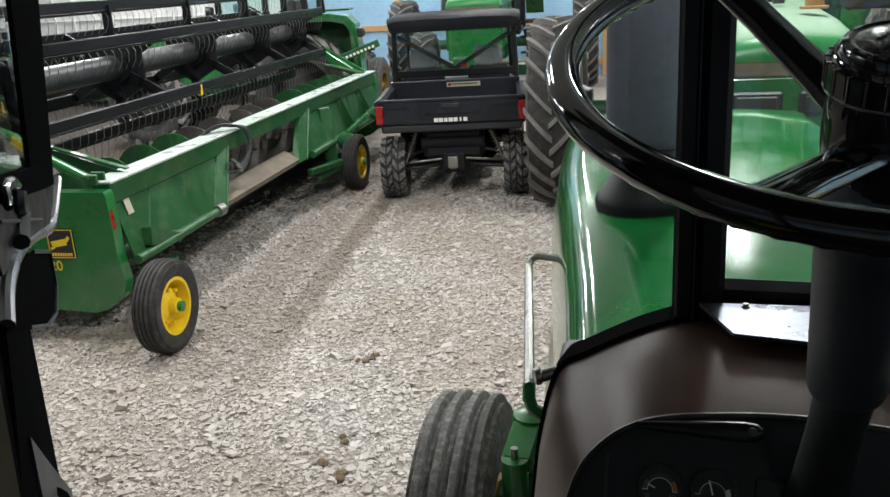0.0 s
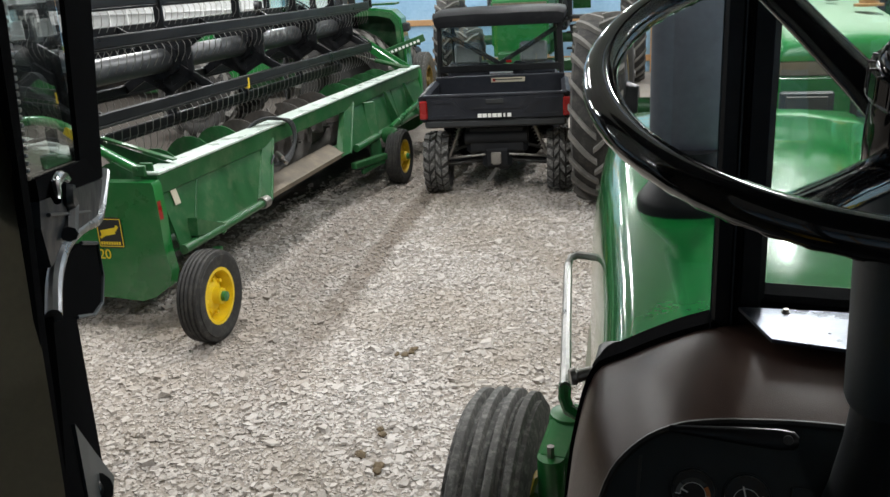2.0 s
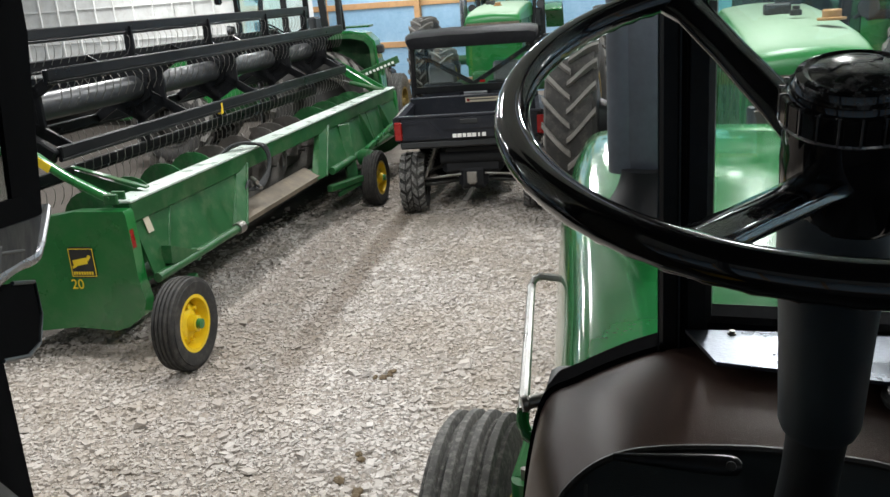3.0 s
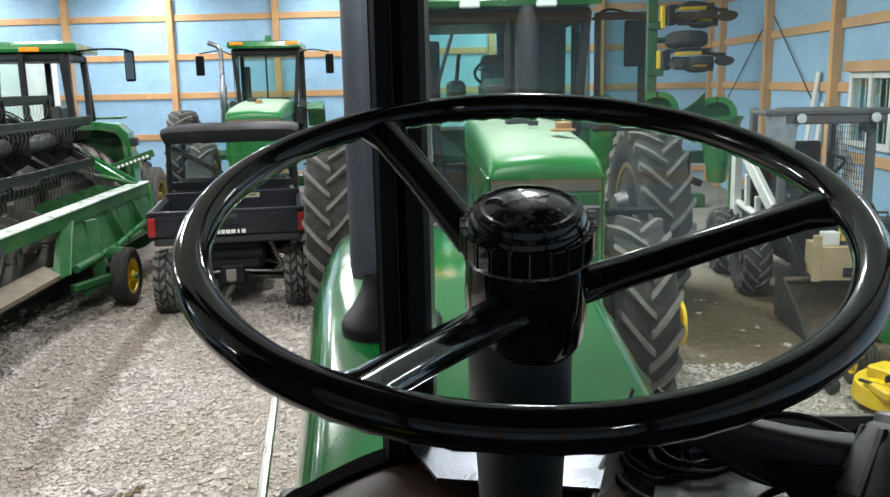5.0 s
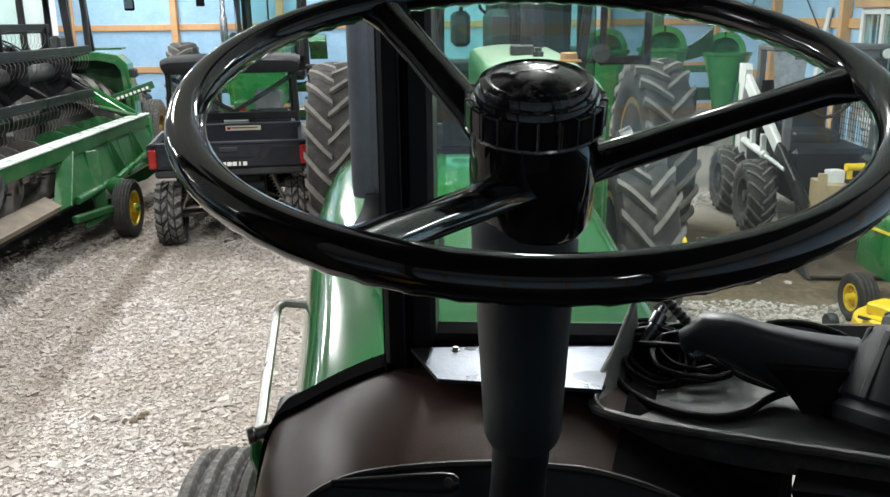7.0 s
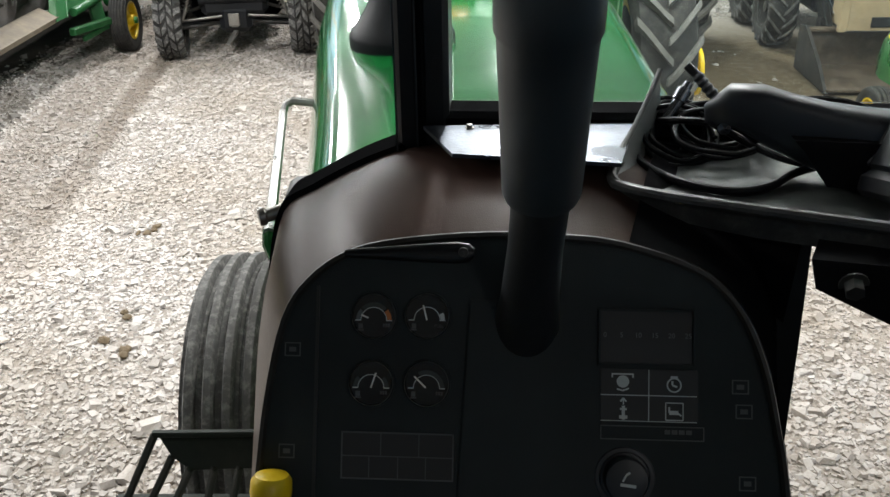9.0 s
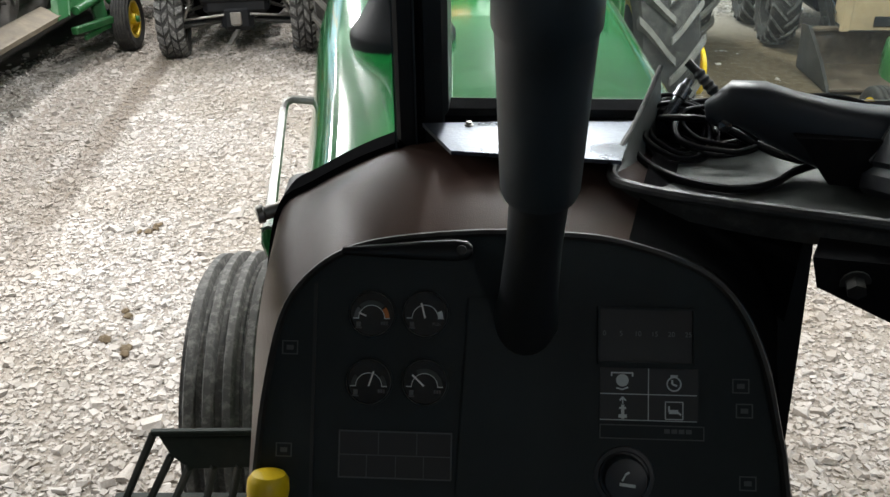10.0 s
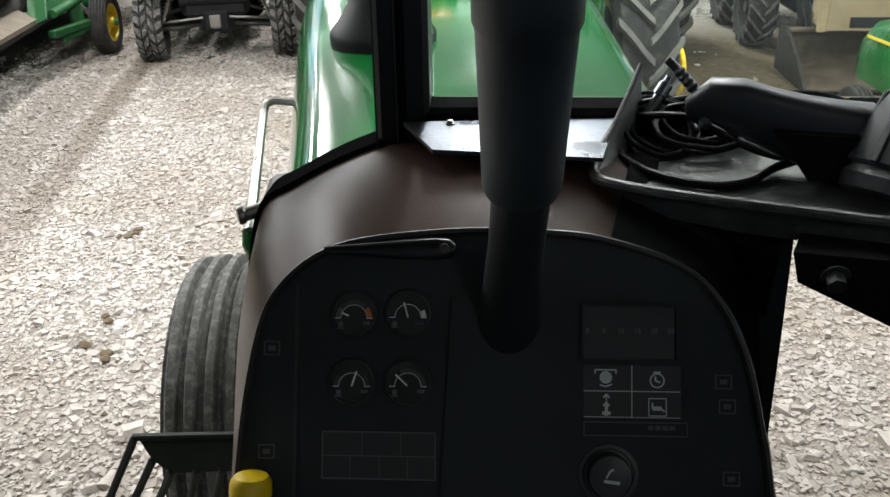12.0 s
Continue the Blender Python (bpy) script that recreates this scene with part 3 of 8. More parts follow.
def lug_tyre(R, W, rim_r, lugs=20, tall=0.045, lug_w=0.055, sweep=0.55, flip=1):
    """A drive tyre: a round carcass with slanting bars that meet in a chevron."""
    g = Geo()
    r0 = R - tall
    g.lathe([(rim_r, -W * 0.40), (rim_r + (r0 - rim_r) * 0.3, -W * 0.5), (r0 - (r0 - rim_r) * 0.30, -W * 0.5), (r0 - 0.03, -W * 0.44), (r0, -W * 0.2), (r0 + 0.004, 0),
             (r0, W * 0.2), (r0 - 0.03, W * 0.44), (r0 - (r0 - rim_r) * 0.30, W * 0.5), (rim_r + (r0 - rim_r) * 0.3, W * 0.5), (rim_r, W * 0.40)], axis=(1, 0, 0), n=56, closed=True)
    for side in (-1, 1):
        for i in range(lugs):
            a0 = 2 * math.pi * (i + (0.5 if side > 0 else 0)) / lugs
            rings = []
            for k in range(7):
                s = k / 6
                x = side * (W * (-0.03 + 0.54 * s))
                a = a0 + flip * sweep * (s ** 1.15) * 2 * math.pi / lugs * 1.35
                drop = 0.05 * max(0, s - 0.55) ** 1.4 * 2.2
                rt, rb = R - drop, r0 - 0.02 - drop * 1.6
                da = lug_w / R / 2 * (1.0 + 0.25 * s)
                ring = []
                for aa, rr in ((a - da * 1.35, rb), (a - da, rt), (a + da, rt), (a + da * 1.35, rb)):
                    ring.append((x, rr * math.cos(aa), rr * math.sin(aa)))
                rings.append(ring)
            g.loft(rings, slot=1)
    return g


def knob_tyre(R, W, rim_r, rows=18):
    """An off-road tyre: a round carcass with staggered, slanted blocks."""
    g = Geo()
    r0 = R - 0.020
    g.lathe([(rim_r, -W * 0.40), (rim_r + (r0 - rim_r) * 0.3, -W * 0.5), (r0 - (r0 - rim_r) * 0.30, -W * 0.5), (r0 - 0.025, -W * 0.44), (r0, -W * 0.22), (r0 + 0.003, 0),
             (r0, W * 0.22), (r0 - 0.025, W * 0.44), (r0 - (r0 - rim_r) * 0.30, W * 0.5), (rim_r + (r0 - rim_r) * 0.3, W * 0.5), (rim_r, W * 0.40)], axis=(1, 0, 0), n=48, closed=True)
    for i in range(rows):
        for side in (-1, 1):
            for x0, x1, shift, slant, drop in ((0.03, 0.21, 0.0, 0.55, 0.0), (0.27, 0.50, 0.5, -0.35, 0.022)):
                a0 = 2 * math.pi * (i + shift + (0.5 if side > 0 else 0)) / rows
                rings = []
                for k in range(3):
                    f = k / 2
                    a = a0 + slant * f * 2 * math.pi / rows
                    rt, rb = R - drop * f, r0 - 0.016 - drop * f
                    da = 0.30 * 2 * math.pi / rows * (1 - 0.15 * f)
                    rings.append([(side * W * (x0 + (x1 - x0) * f), rr * math.cos(aa), rr * math.sin(aa)) for aa, rr in ((a - da * 1.2, rb), (a - da, rt), (a + da, rt), (a + da * 1.2, rb))])
                g.loft(rings, slot=1)
    return g


def rim_disc(r, W, face=1, dish=0.06, hub=0.07, bolts=8):
    """A pressed steel wheel: barrel, dished disc, hub and bolts; its outer face looks along +x times face."""
    g = Geo()
    g.lathe([(r * 0.93, -W * 0.42), (r * 1.06, -W * 0.42), (r * 1.06, -W * 0.38), (r * 0.95, -W * 0.33), (r * 0.90, 0), (r * 0.95, W * 0.33), (r * 1.06, W * 0.38), (r * 1.06, W * 0.42), (r * 0.93, W * 0.42), (r * 0.86, 0)], axis=(1, 0, 0), n=40, closed=True)
    x0 = face * W * 0.12
    g.lathe([(r * 0.90, x0 - face * dish), (r * 0.72, x0 - face * dish * 0.4), (r * 0.55, x0), (hub * 1.5, x0 + face * 0.01), (hub, x0 + face * 0.02), (hub * 0.9, x0 + face * 0.07), (0.0, x0 + face * 0.075)], axis=(1, 0, 0), n=40)
    for i in range(bolts):
        a = 2 * math.pi * i / bolts
        p = Vector((x0, math.cos(a) * hub * 1.9, math.sin(a) * hub * 1.9))
        g.cyl(p, p + Vector((face * 0.022, 0, 0)), 0.013, n=6)
    return g


MESHES = {}


def wheel(parent, name, at, kind, face=1, turn=0.0):
    """Adds a wheel (tyre and rim) at a place of its vehicle."""
    R, W, rim_r, style, rim_mat, lugs = kind
    key = (kind, face)
    if key not in MESHES:
        if style == "rib":
            ty, mats = rib_tyre(R, W, rim_r, lugs, 0.03 if R > 0.4 else 0.01), [RUBBER_WORN if R > 0.4 else RUBBER]
        elif style == "knob":
            ty, mats = knob_tyre(R, W, rim_r, lugs), [RUBBER, RUBBER_WORN]
        else:
            ty, mats = lug_tyre(R, W, rim_r, lugs, 0.045 if R > 0.5 else 0.022, 0.044 if R > 0.5 else 0.028, 0.80, flip=-1 if style == "lug_r" else 1), [RUBBER, LUG_DUST if R > 0.4 else RUBBER_WORN]
        MESHES[key] = ty.mesh("tyre", mats, 40), rim_disc(rim_r, W, face, dish=rim_r * 0.25, hub=min(0.09, rim_r * 0.32)).mesh("rim", rim_mat)
    tm, rm = MESHES[key]
    base = new(name)
    base.empty_display_size = 0.1
    base.parent = parent
    base.matrix_local = pose(*at, rz=turn)
    part("tyre", tm, None, base)
    part("rim", rm, None, base)
    return base


# ---- the shed ----
WEST, EAST, SOUTH, NORTH, EAVES = -17.0, 5.8, -6.0, 21.5, 4.8

ground = Geo()
nx, ny = 150, 180
g_vs, g_fs = [], []
xs = np.concatenate([[-400, -60], np.linspace(WEST - 0.5, EAST + 0.5, nx), [60, 400]])
ys = np.concatenate([[-400, -60], np.linspace(SOUTH - 0.5, NORTH + 0.5, ny), [60, 400]])
for y in ys:
    for x in xs:
        inside = WEST < x < EAST and SOUTH < y < NORTH
        g_vs.append((x, y, -0.006 + (0.022 * (noise.noise((x * 0.6, y * 0.6, 3.1))) + 0.008 * noise.noise((x * 2.5, y * 2.5, 1.7)) if inside else 0)))
w_n = len(xs)
for j in range(len(ys) - 1):
    for i in range(w_n - 1):
        g_fs.append((j * w_n + i, j * w_n + i + 1, (j + 1) * w_n + i + 1, (j + 1) * w_n + i))
ground.add(g_vs, g_fs)
solid("ground", ground, GRAVEL, Matrix(), "grey-beige crushed limestone gravel floor with muddy patches, darkened for shade in the west", "gravel floor", kind="structure", angle=80)


def post_wall(name, o, along, length, height, first, spacing, rails, label, openings=()):
    """Posts and rails stand proud of the blue sheets. o: the wall's start on the ground; along: unit vector; inwards is to its right."""
    o, along = Vector(o), Vector(along)
    inward = along.cross(Vector((0, 0, 1)))
    wall = thing(name, Matrix(), label, "wall", kind="structure")
    rot = Matrix((along, inward, Vector((0, 0, 1)))).transposed()

    def blk(s0, s1, d0, d1, z0, z1, bev=0.0):
        g = Geo()
        c = o + along * (s0 + s1) / 2 + inward * (d0 + d1) / 2 + Vector((0, 0, (z0 + z1) / 2))
        return g.box(c, (s1 - s0, d1 - d0, z1 - z0), bev, rot)

    spans, s = [], 0.0
    for a, b, z0, z1 in openings:
        spans.append((s, a, 0, height))
        spans.append((a, b, 0, z0))
        spans.append((a, b, z1, height))
        s = b
    spans.append((s, length, 0, height))
    for a, b, z0, z1 in spans:
        if z1 - z0 > 0.02 and b - a > 0.02:
            part("foam_sheet", blk(a, b, -0.12, -0.03, z0, z1), FOAM, wall, "pale blue foam insulation board")
    s = first
    while s < length:
        if not any(a < s < b for a, b, *_ in openings):
            part("post", blk(s - 0.068, s + 0.068, -0.03, 0.11, 0, height, 0.006), WOOD, wall)
        s += spacing
    for z in rails:
        cuts = sorted([(a, b) for a, b, z0, z1 in openings if z0 - 0.1 < z < z1 + 0.1])
        s = 0.0
        for a, b in cuts + [(length, length)]:
            if a - s > 0.05:
                part("rail", blk(s, a, -0.034, 0.012, z - 0.068, z + 0.068, 0.005), WOOD, wall)
            s = b
    return wall


RAILS = (0.30, 1.20, 2.13, 2.99, 3.85, 4.65)
post_wall("wall_north", (WEST, NORTH, 0), (1, 0, 0), EAST - WEST, EAVES, 1.20, 2.40, RAILS, "post-frame end wall with blue foam boards and pine rails")
east_wall = post_wall("wall_east", (EAST, NORTH, 0), (0, -1, 0), NORTH - SOUTH, EAVES, 1.05, 2.97, RAILS, "post-frame side wall with blue foam boards and pine rails", openings=((7.55, 8.75, 1.35, 2.33),))
post_wall("wall_west", (WEST, SOUTH, 0), (0, 1, 0), NORTH - SOUTH, EAVES, 1.2, 2.4, RAILS, "post-frame side wall with blue foam boards")
post_wall("wall_south", (EAST, SOUTH, 0), (-1, 0, 0), EAST - WEST, EAVES, 1.2, 2.4, RAILS, "post-frame end wall with blue foam boards")
roof_geo = Geo().box(((WEST + EAST) / 2, (SOUTH + NORTH) / 2, EAVES + 0.05), (EAST - WEST + 0.4, NORTH - SOUTH + 0.4, 0.1))
solid("ceiling", roof_geo, WHITE_PAINT, Matrix(), "white steel liner ceiling of the shed", "ceiling", kind="structure")

for lx, ly in LAMPS:
    fix = thing("strip_lamp", pose(lx, ly, EAVES), "white ceiling strip lamp with a lit tube", "lamp", group="ceiling strip lamps")
    part("housing", Geo().box((0, 0, -0.05), (0.18, 1.3, 0.10), 0.01), WHITE_PAINT, fix)
    part("tube", Geo().cyl((0, -0.6, -0.125), (0, 0.6, -0.125), 0.02, n=10), LAMP_GLOW, fix)

# window in the east wall
win = thing("window_1", pose(EAST, 13.35, 1.84, rz=90), "small white-framed window with divided panes", "window", kind="structure")
for dx in (-0.60, 0.0, 0.60):
    part("window_frame", Geo().box((dx, -0.02, 0), (0.09, 0.12, 0.98), 0.006), WHITE_PAINT, win)
for dz in (-0.45, 0.45):
    part("window_frame", Geo().box((0, -0.022, dz), (1.2, 0.11, 0.09), 0.006), WHITE_PAINT, win)
for sx in (-0.3, 0.3):
    pane = part("pane", Geo().box((sx, 0.0, 0), (0.51, 0.008, 0.82)), GLASS_DARK, win)
    pane.visible_shadow = False
    for k in (-0.085, 0.085):
        part("muntin", Geo().box((sx + k, -0.012, 0), (0.018, 0.014, 0.82)), WHITE_PAINT, pane)
    part("muntin", Geo().box((sx, -0.014, 0.0), (0.51, 0.014, 0.018)), WHITE_PAINT, pane)
dusk = Geo().box((EAST + 0.5, 13.35, 1.8), (0.02, 3.0, 2.6))
solid("backdrop", dusk, BLACK_PLASTIC, Matrix(), "night darkness outside the window", "backdrop", kind="structure")
for y0, z0, y1, z1 in ((17.3, 3.3, 15.3, 1.9), (17.9, 3.1, 19.9, 1.9)):
    part("brace_wire", Geo().cyl((EAST - 0.02, y0, z0), (EAST - 0.02, y1, z1), 0.011, n=6), DARK_METAL, east_wall)
trim = Geo().box((EAST - 0.07, 13.35, 2.40), (0.05, 1.45, 0.14), 0.005)
solid("trim", trim, WOOD, Matrix(), "pine header board above the window", "trim", kind="structure")


# ---- tractors that stand opposite ----
def green_tractor(m, p, label, group):
    """A cab tractor facing +y, its rear axle over the origin."""
    t = thing("tractor", m, label, "tractor", group)
    wb, hz, hw, nose = p["base"], p["hood_z"], p["hood_w"], p["nose"]
    RW, FW = p["rear"], p["front"]
    rt, ft = p["rear_track"] / 2, p["front_track"] / 2
    for s in (-1, 1):
        wheel(t, "rear_wheel", (s * rt, p.get("rear_shift", 0.0), RW[0]), RW[:4] + (p.get("rims", RW[4]),) + RW[5:], face=s)
        wheel(t, "front_wheel", (s * ft, wb, FW[0]), FW, face=s)
        # black discs added to stand in for the shade inside the rims
        part("rim_shade_disc", Geo().lathe([(FW[2] * 0.98, 0), (FW[2] * 0.9, 0.02), (FW[2] * 0.5, 0.05), (0, 0.10)], (s * (ft - FW[1] * 0.36), wb, FW[0]), (-s, 0, 0), 26), BLACK_PAINT, t)
        part("rim_shade_disc", Geo().lathe([(RW[2] * 0.98, 0), (RW[2] * 0.95, 0.02), (RW[2] * 0.5, 0.05), (RW[2] * 0.4, 0.16), (0, 0.16)], (s * (rt - RW[1] * 0.36), 0, RW[0]), (-s, 0, 0), 30), BLACK_PAINT, t)
    if p.get('hub_disc'):
        for s in (-1, 1):
            x0 = s * (ft + 0.340)
            part("hub_cover", Geo().lathe([(0.165, 0), (0.17, 0.006), (0.17, 0.030), (0.15, 0.036), (0, 0.038)], (x0, wb, FW[0] - 0.11), (s, 0, 0), 34).cyl((s * ft, wb, FW[0] - 0.11), (x0, wb, FW[0] - 0.11), 0.06, n=14), YELLOW, t, "yellow hub at the end of the front axle")
    # chassis, axles
    part("chassis", Geo().box((0, wb / 2 + 0.2, 0.95), (0.46, wb + 0.9, 0.55), 0.05), GREEN_OLD, t)
    part("front_axle", Geo().box((0, wb, FW[0]), (p["front_track"] - 0.2, 0.20, 0.22), 0.04).cyl((0, wb, FW[0] - 0.02), (0, wb + 0.35, FW[0]), 0.16), GREEN_OLD, t)
    part("rear_axle", Geo().cyl((-rt + 0.1, 0, RW[0]), (rt - 0.1, 0, RW[0]), 0.10, n=16).box((0, 0, RW[0]), (0.6, 0.8, 0.6), 0.06), GREEN_OLD, t)
    # hood: rounded sections from the cab to the nose
    cab_y = p["cab_y"]
    rings = []
    for y, w, z in ((cab_y, hw * 1.05, hz + 0.040), (cab_y + 0.4 * (nose - cab_y), hw * 1.03, hz + 0.015), (nose - 0.45, hw, hz - 0.04), (nose - 0.16, hw * 0.985, hz - 0.075), (nose - 0.07, hw * 0.975, hz - 0.095), (nose - 0.02, hw * 0.965, hz - 0.125), (nose, hw * 0.96, hz - 0.165), (nose + 0.010, hw * 0.958, hz - 0.215)):
        lo = hz - 0.225
        k = min(1.0, (z - lo) / 0.16)
        half = [(w, lo), (w, z - 0.13 * k), (w * 0.992, z - 0.085 * k), (w * 0.965, z - 0.050 * k), (w * 0.92, z - 0.026 * k), (w * 0.85, z - 0.012 * k), (w * 0.62, z + 0.002), (w * 0.32, z + 0.012)]
        rings.append([(-u, y, v) for u, v in half] + [(0, y, z + 0.017)] + [(u, y, v) for u, v in half[::-1]])
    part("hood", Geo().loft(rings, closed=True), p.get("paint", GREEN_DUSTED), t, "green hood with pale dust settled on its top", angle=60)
    part("grille_strip", Geo().box((0, nose - 0.006, hz - 0.262), (hw * 1.86, 0.03, 0.075), 0.006), TAN_SHEET, t, "dull tan strip across the nose")
    part("grille", Geo().box((0, nose - 0.02, hz - 0.68), (hw * 1.88, 0.06, 0.76), 0.012), GREEN, t)
    side = Geo()
    for s in (-1, 1):
        side.box((s * hw * 0.97, (cab_y + nose) / 2, hz - 0.55), (0.03, nose - cab_y - 0.04, 0.68), 0.01)
    part("side_panel", side, GREEN, t)
    for s in (-1, 1):
        lamp = part("headlight", Geo().box((s * hw * 0.52, nose + 0.012, hz - 0.44), (0.26, 0.05, 0.13), 0.015), BLACK_PLASTIC, t)
        part("lens", Geo().box((s * hw * 0.52, nose + 0.04, hz - 0.44), (0.20, 0.02, 0.085), 0.01), DARK_METAL, lamp)
    part("front_weight", Geo().box((0, nose + 0.05, 0.86), (0.7, 0.3, 0.36), 0.03), GREEN_OLD, t)
    if p.get("cap"):
        cx, cy = p["cap"]
        part("filler_cap", Geo().lathe([(0.075, 0), (0.075, 0.012), (0.05, 0.016), (0.05, 0.05), (0.045, 0.056), (0, 0.056)], (cx, cy, hz + 0.005), n=20), ORANGE_STAIN, t, "rust-red filler cap")
        part("filler_cap", Geo().lathe([(0.035, 0), (0.035, 0.03), (0.022, 0.034), (0.022, 0.055), (0, 0.055)], (cx + 0.13, cy - 0.42, hz + 0.02), n=16), BLACK_PLASTIC, t)
        part("filler_cap", Geo().box((cx + 0.2, cy - 0.75, hz + 0.05), (0.16, 0.1, 0.07), 0.01), BLACK_PLASTIC, t)
    # cab
    cw, cz, cl = p["cab_w"] / 2, p["cab_z"], p["cab_len"]
    y0, y1 = cab_y - cl, cab_y
    zf = 1.25
    fr = Geo()
    for s in (-1, 1):
        fr.beam((s * cw * 0.72, y1, zf), (s * cw * 0.94, y1 - 0.05, cz - 0.16), 0.07, 0.09, 0.015, up=(0, 1, 0))
        fr.beam((s * cw, y1 - cl * 0.55, zf), (s * cw, y1 - cl * 0.55, cz - 0.16), 0.07, 0.09, 0.015, up=(0, 1, 0))
        fr.beam((s * cw * 0.95, y0, zf), (s * cw * 0.95, y0 + 0.1, cz - 0.16), 0.08, 0.1, 0.015, up=(0, 1, 0))
    fr.box((0, y1 + 0.0, zf + 0.2), (cw * 1.45, 0.06, 0.4), 0.02)
    fr.box((0, y0, zf + 0.25), (cw * 1.9, 0.07, 0.5), 0.02)
    for s in (-1, 1):
        fr.box((s * cw * 0.93, (y0 + y1) / 2, zf + 0.05), (0.06, cl, 0.14), 0.02)
    fr.box((0, (y0 + y1) / 2, zf - 0.05), (cw * 1.9, cl, 0.08), 0.02)
    fr.box((0, y1 - 0.06, cz - 0.2), (cw * 1.95, 0.1, 0.12), 0.02)
    part("cab_frame", fr, BLACK_PAINT, t)
    # slab added under the roof to darken the inside of the cab
    part("darkening_liner", Geo().box((0, (y0 + y1) / 2, cz - 0.20), (cw * 1.8, cl - 0.12, 0.12), 0.03), BLACK_PLASTIC, t)
    part("rear_shelf", Geo().box((0, y0 + 0.14, zf + 0.45), (cw * 1.8, 0.22, 0.36), 0.03).box((cw * 0.80, y0 + 0.06, zf + 0.9), (cw * 0.16, 0.08, 1.1), 0.02).box((-cw * (0.50 if p.get("pillar") else 0.85), y0 + 0.06, zf + 1.0), (cw * (0.86 if p.get("pillar") else 0.14), 0.08, 1.3), 0.02), BLACK_PLASTIC, t)
    ws = Geo()
    ws.slab([(-cw * 0.70, 0.0), (cw * 0.70, 0.0), (cw * 0.90, cz - 0.2 - zf - 0.05), (-cw * 0.90, cz - 0.2 - zf - 0.05)], (0, y1 + 0.0, zf + 0.05), (1, 0, 0), (0, -0.05, cz - 0.3 - zf), 0.008)
    pane = part("windshield", ws, p.get("glass", GLASS_PALE), t)
    pane.visible_shadow = False
    for s in (-1, 1):
        sg = Geo().slab([(0.04, 0.1), (cl * 0.52, 0.1), (cl * 0.52, cz - 0.2 - zf), (0.09, cz - 0.2 - zf)], (s * cw * 0.97, y1, zf), (0, -1, 0), (0, 0, 1), 0.008)
        pane = part("side_window", sg, p.get("glass", GLASS_PALE), t)
        pane.visible_shadow = False
    roof = Geo().loft([[(-cw * 1.02, y1 + 0.22, cz - 0.14), (cw * 1.02, y1 + 0.22, cz - 0.14), (cw * 1.06, y0 - 0.1, cz - 0.14), (-cw * 1.06, y0 - 0.1, cz - 0.14)],
                       [(-cw * 1.05, y1 + 0.25, cz - 0.10), (cw * 1.05, y1 + 0.25, cz - 0.10), (cw * 1.08, y0 - 0.12, cz - 0.10), (-cw * 1.08, y0 - 0.12, cz - 0.10)],
                       [(-cw * 1.04, y1 + 0.23, cz - 0.03), (cw * 1.04, y1 + 0.23, cz - 0.03), (cw * 1.06, y0 - 0.1, cz - 0.03), (-cw * 1.06, y0 - 0.1, cz - 0.03)],
                       [(-cw * 0.96, y1 + 0.12, cz), (cw * 0.96, y1 + 0.12, cz), (cw * 0.98, y0, cz), (-cw * 0.98, y0, cz)]])
    part("roof", roof, GREEN, t)
    if p.get("pillar"):
        part("wiper_pillar", Geo().beam((-0.02, y1 + 0.03, zf + 0.3), (-0.02, y1 - 0.03, cz - 0.2), 0.055, 0.05, 0.01, up=(0, 1, 0)).beam((0.60, y1 + 0.03, zf + 0.9), (0.42, y1, cz - 0.3), 0.03, 0.02, 0.004, up=(0, 1, 0)), BLACK_PAINT, t)
    for s in (-1, 1):
        part("amber_light", Geo().box((s * cw * 0.78, y1 + 0.245, cz - 0.055), (0.24, 0.04, 0.055), 0.012), AMBER_LENS, t)
        if not p.get("beacon"):
            part("roof_light", Geo().box((s * cw * 0.42, y1 + 0.22, cz - 0.12), (0.16, 0.06, 0.07), 0.012), CLEAR_LENS, t)
    if p.get("beacon"):
        part("beacon", Geo().lathe([(0.07, 0), (0.07, 0.03), (0.055, 0.03), (0.055, 0.09), (0.04, 0.11), (0, 0.11)], (-0.05, y1 - 0.15, cz - 0.005), n=18), GREEN, t)
    # inside of the cab
    zf = p.get("deck", zf)
    part("seat", Geo().box((-0.10, y0 + cl * 0.40, zf + 0.32), (0.5, 0.48, 0.16), 0.05).box((-0.10, y0 + cl * 0.24, zf + 0.60), (0.46, 0.14, 0.46), 0.05), BLACK_PLASTIC, t)
    part("dashboard", Geo().box((0, y1 - 0.18, zf + 0.36), (0.42, 0.3, 0.5), 0.06), BLACK_PLASTIC, t)
    c0 = Vector((0.04, y1 - 0.42, zf + 0.66))
    tilt = pose(0, 0, 0, 35, 0, 0).to_3x3()
    ring = [c0 + tilt @ Vector((0.19 * math.cos(a), 0.19 * math.sin(a), 0)) for a in np.linspace(0, 2 * math.pi, 25)[:-1]]
    sw = Geo().tube(ring, 0.014, 8, closed=True)
    sw.cyl(c0, c0 + Vector((0, 0.16, -0.28)), 0.03)
    for a in (0.3, 2.4, 4.5):
        sw.beam(c0, c0 + tilt @ Vector((0.19 * math.cos(a), 0.19 * math.sin(a), 0)), 0.02, 0.015, 0.003)
    part("steering_wheel", sw, BLACK_GLOSS, t)
    part("control_console", Geo().box((0.38, y0 + cl * 0.45, zf + 0.45), (0.16, 0.6, 0.3), 0.04).cyl((0.38, y0 + cl * 0.6, zf + 0.6), (0.36, y0 + cl * 0.66, zf + 0.82), 0.018), BLACK_PLASTIC, t)
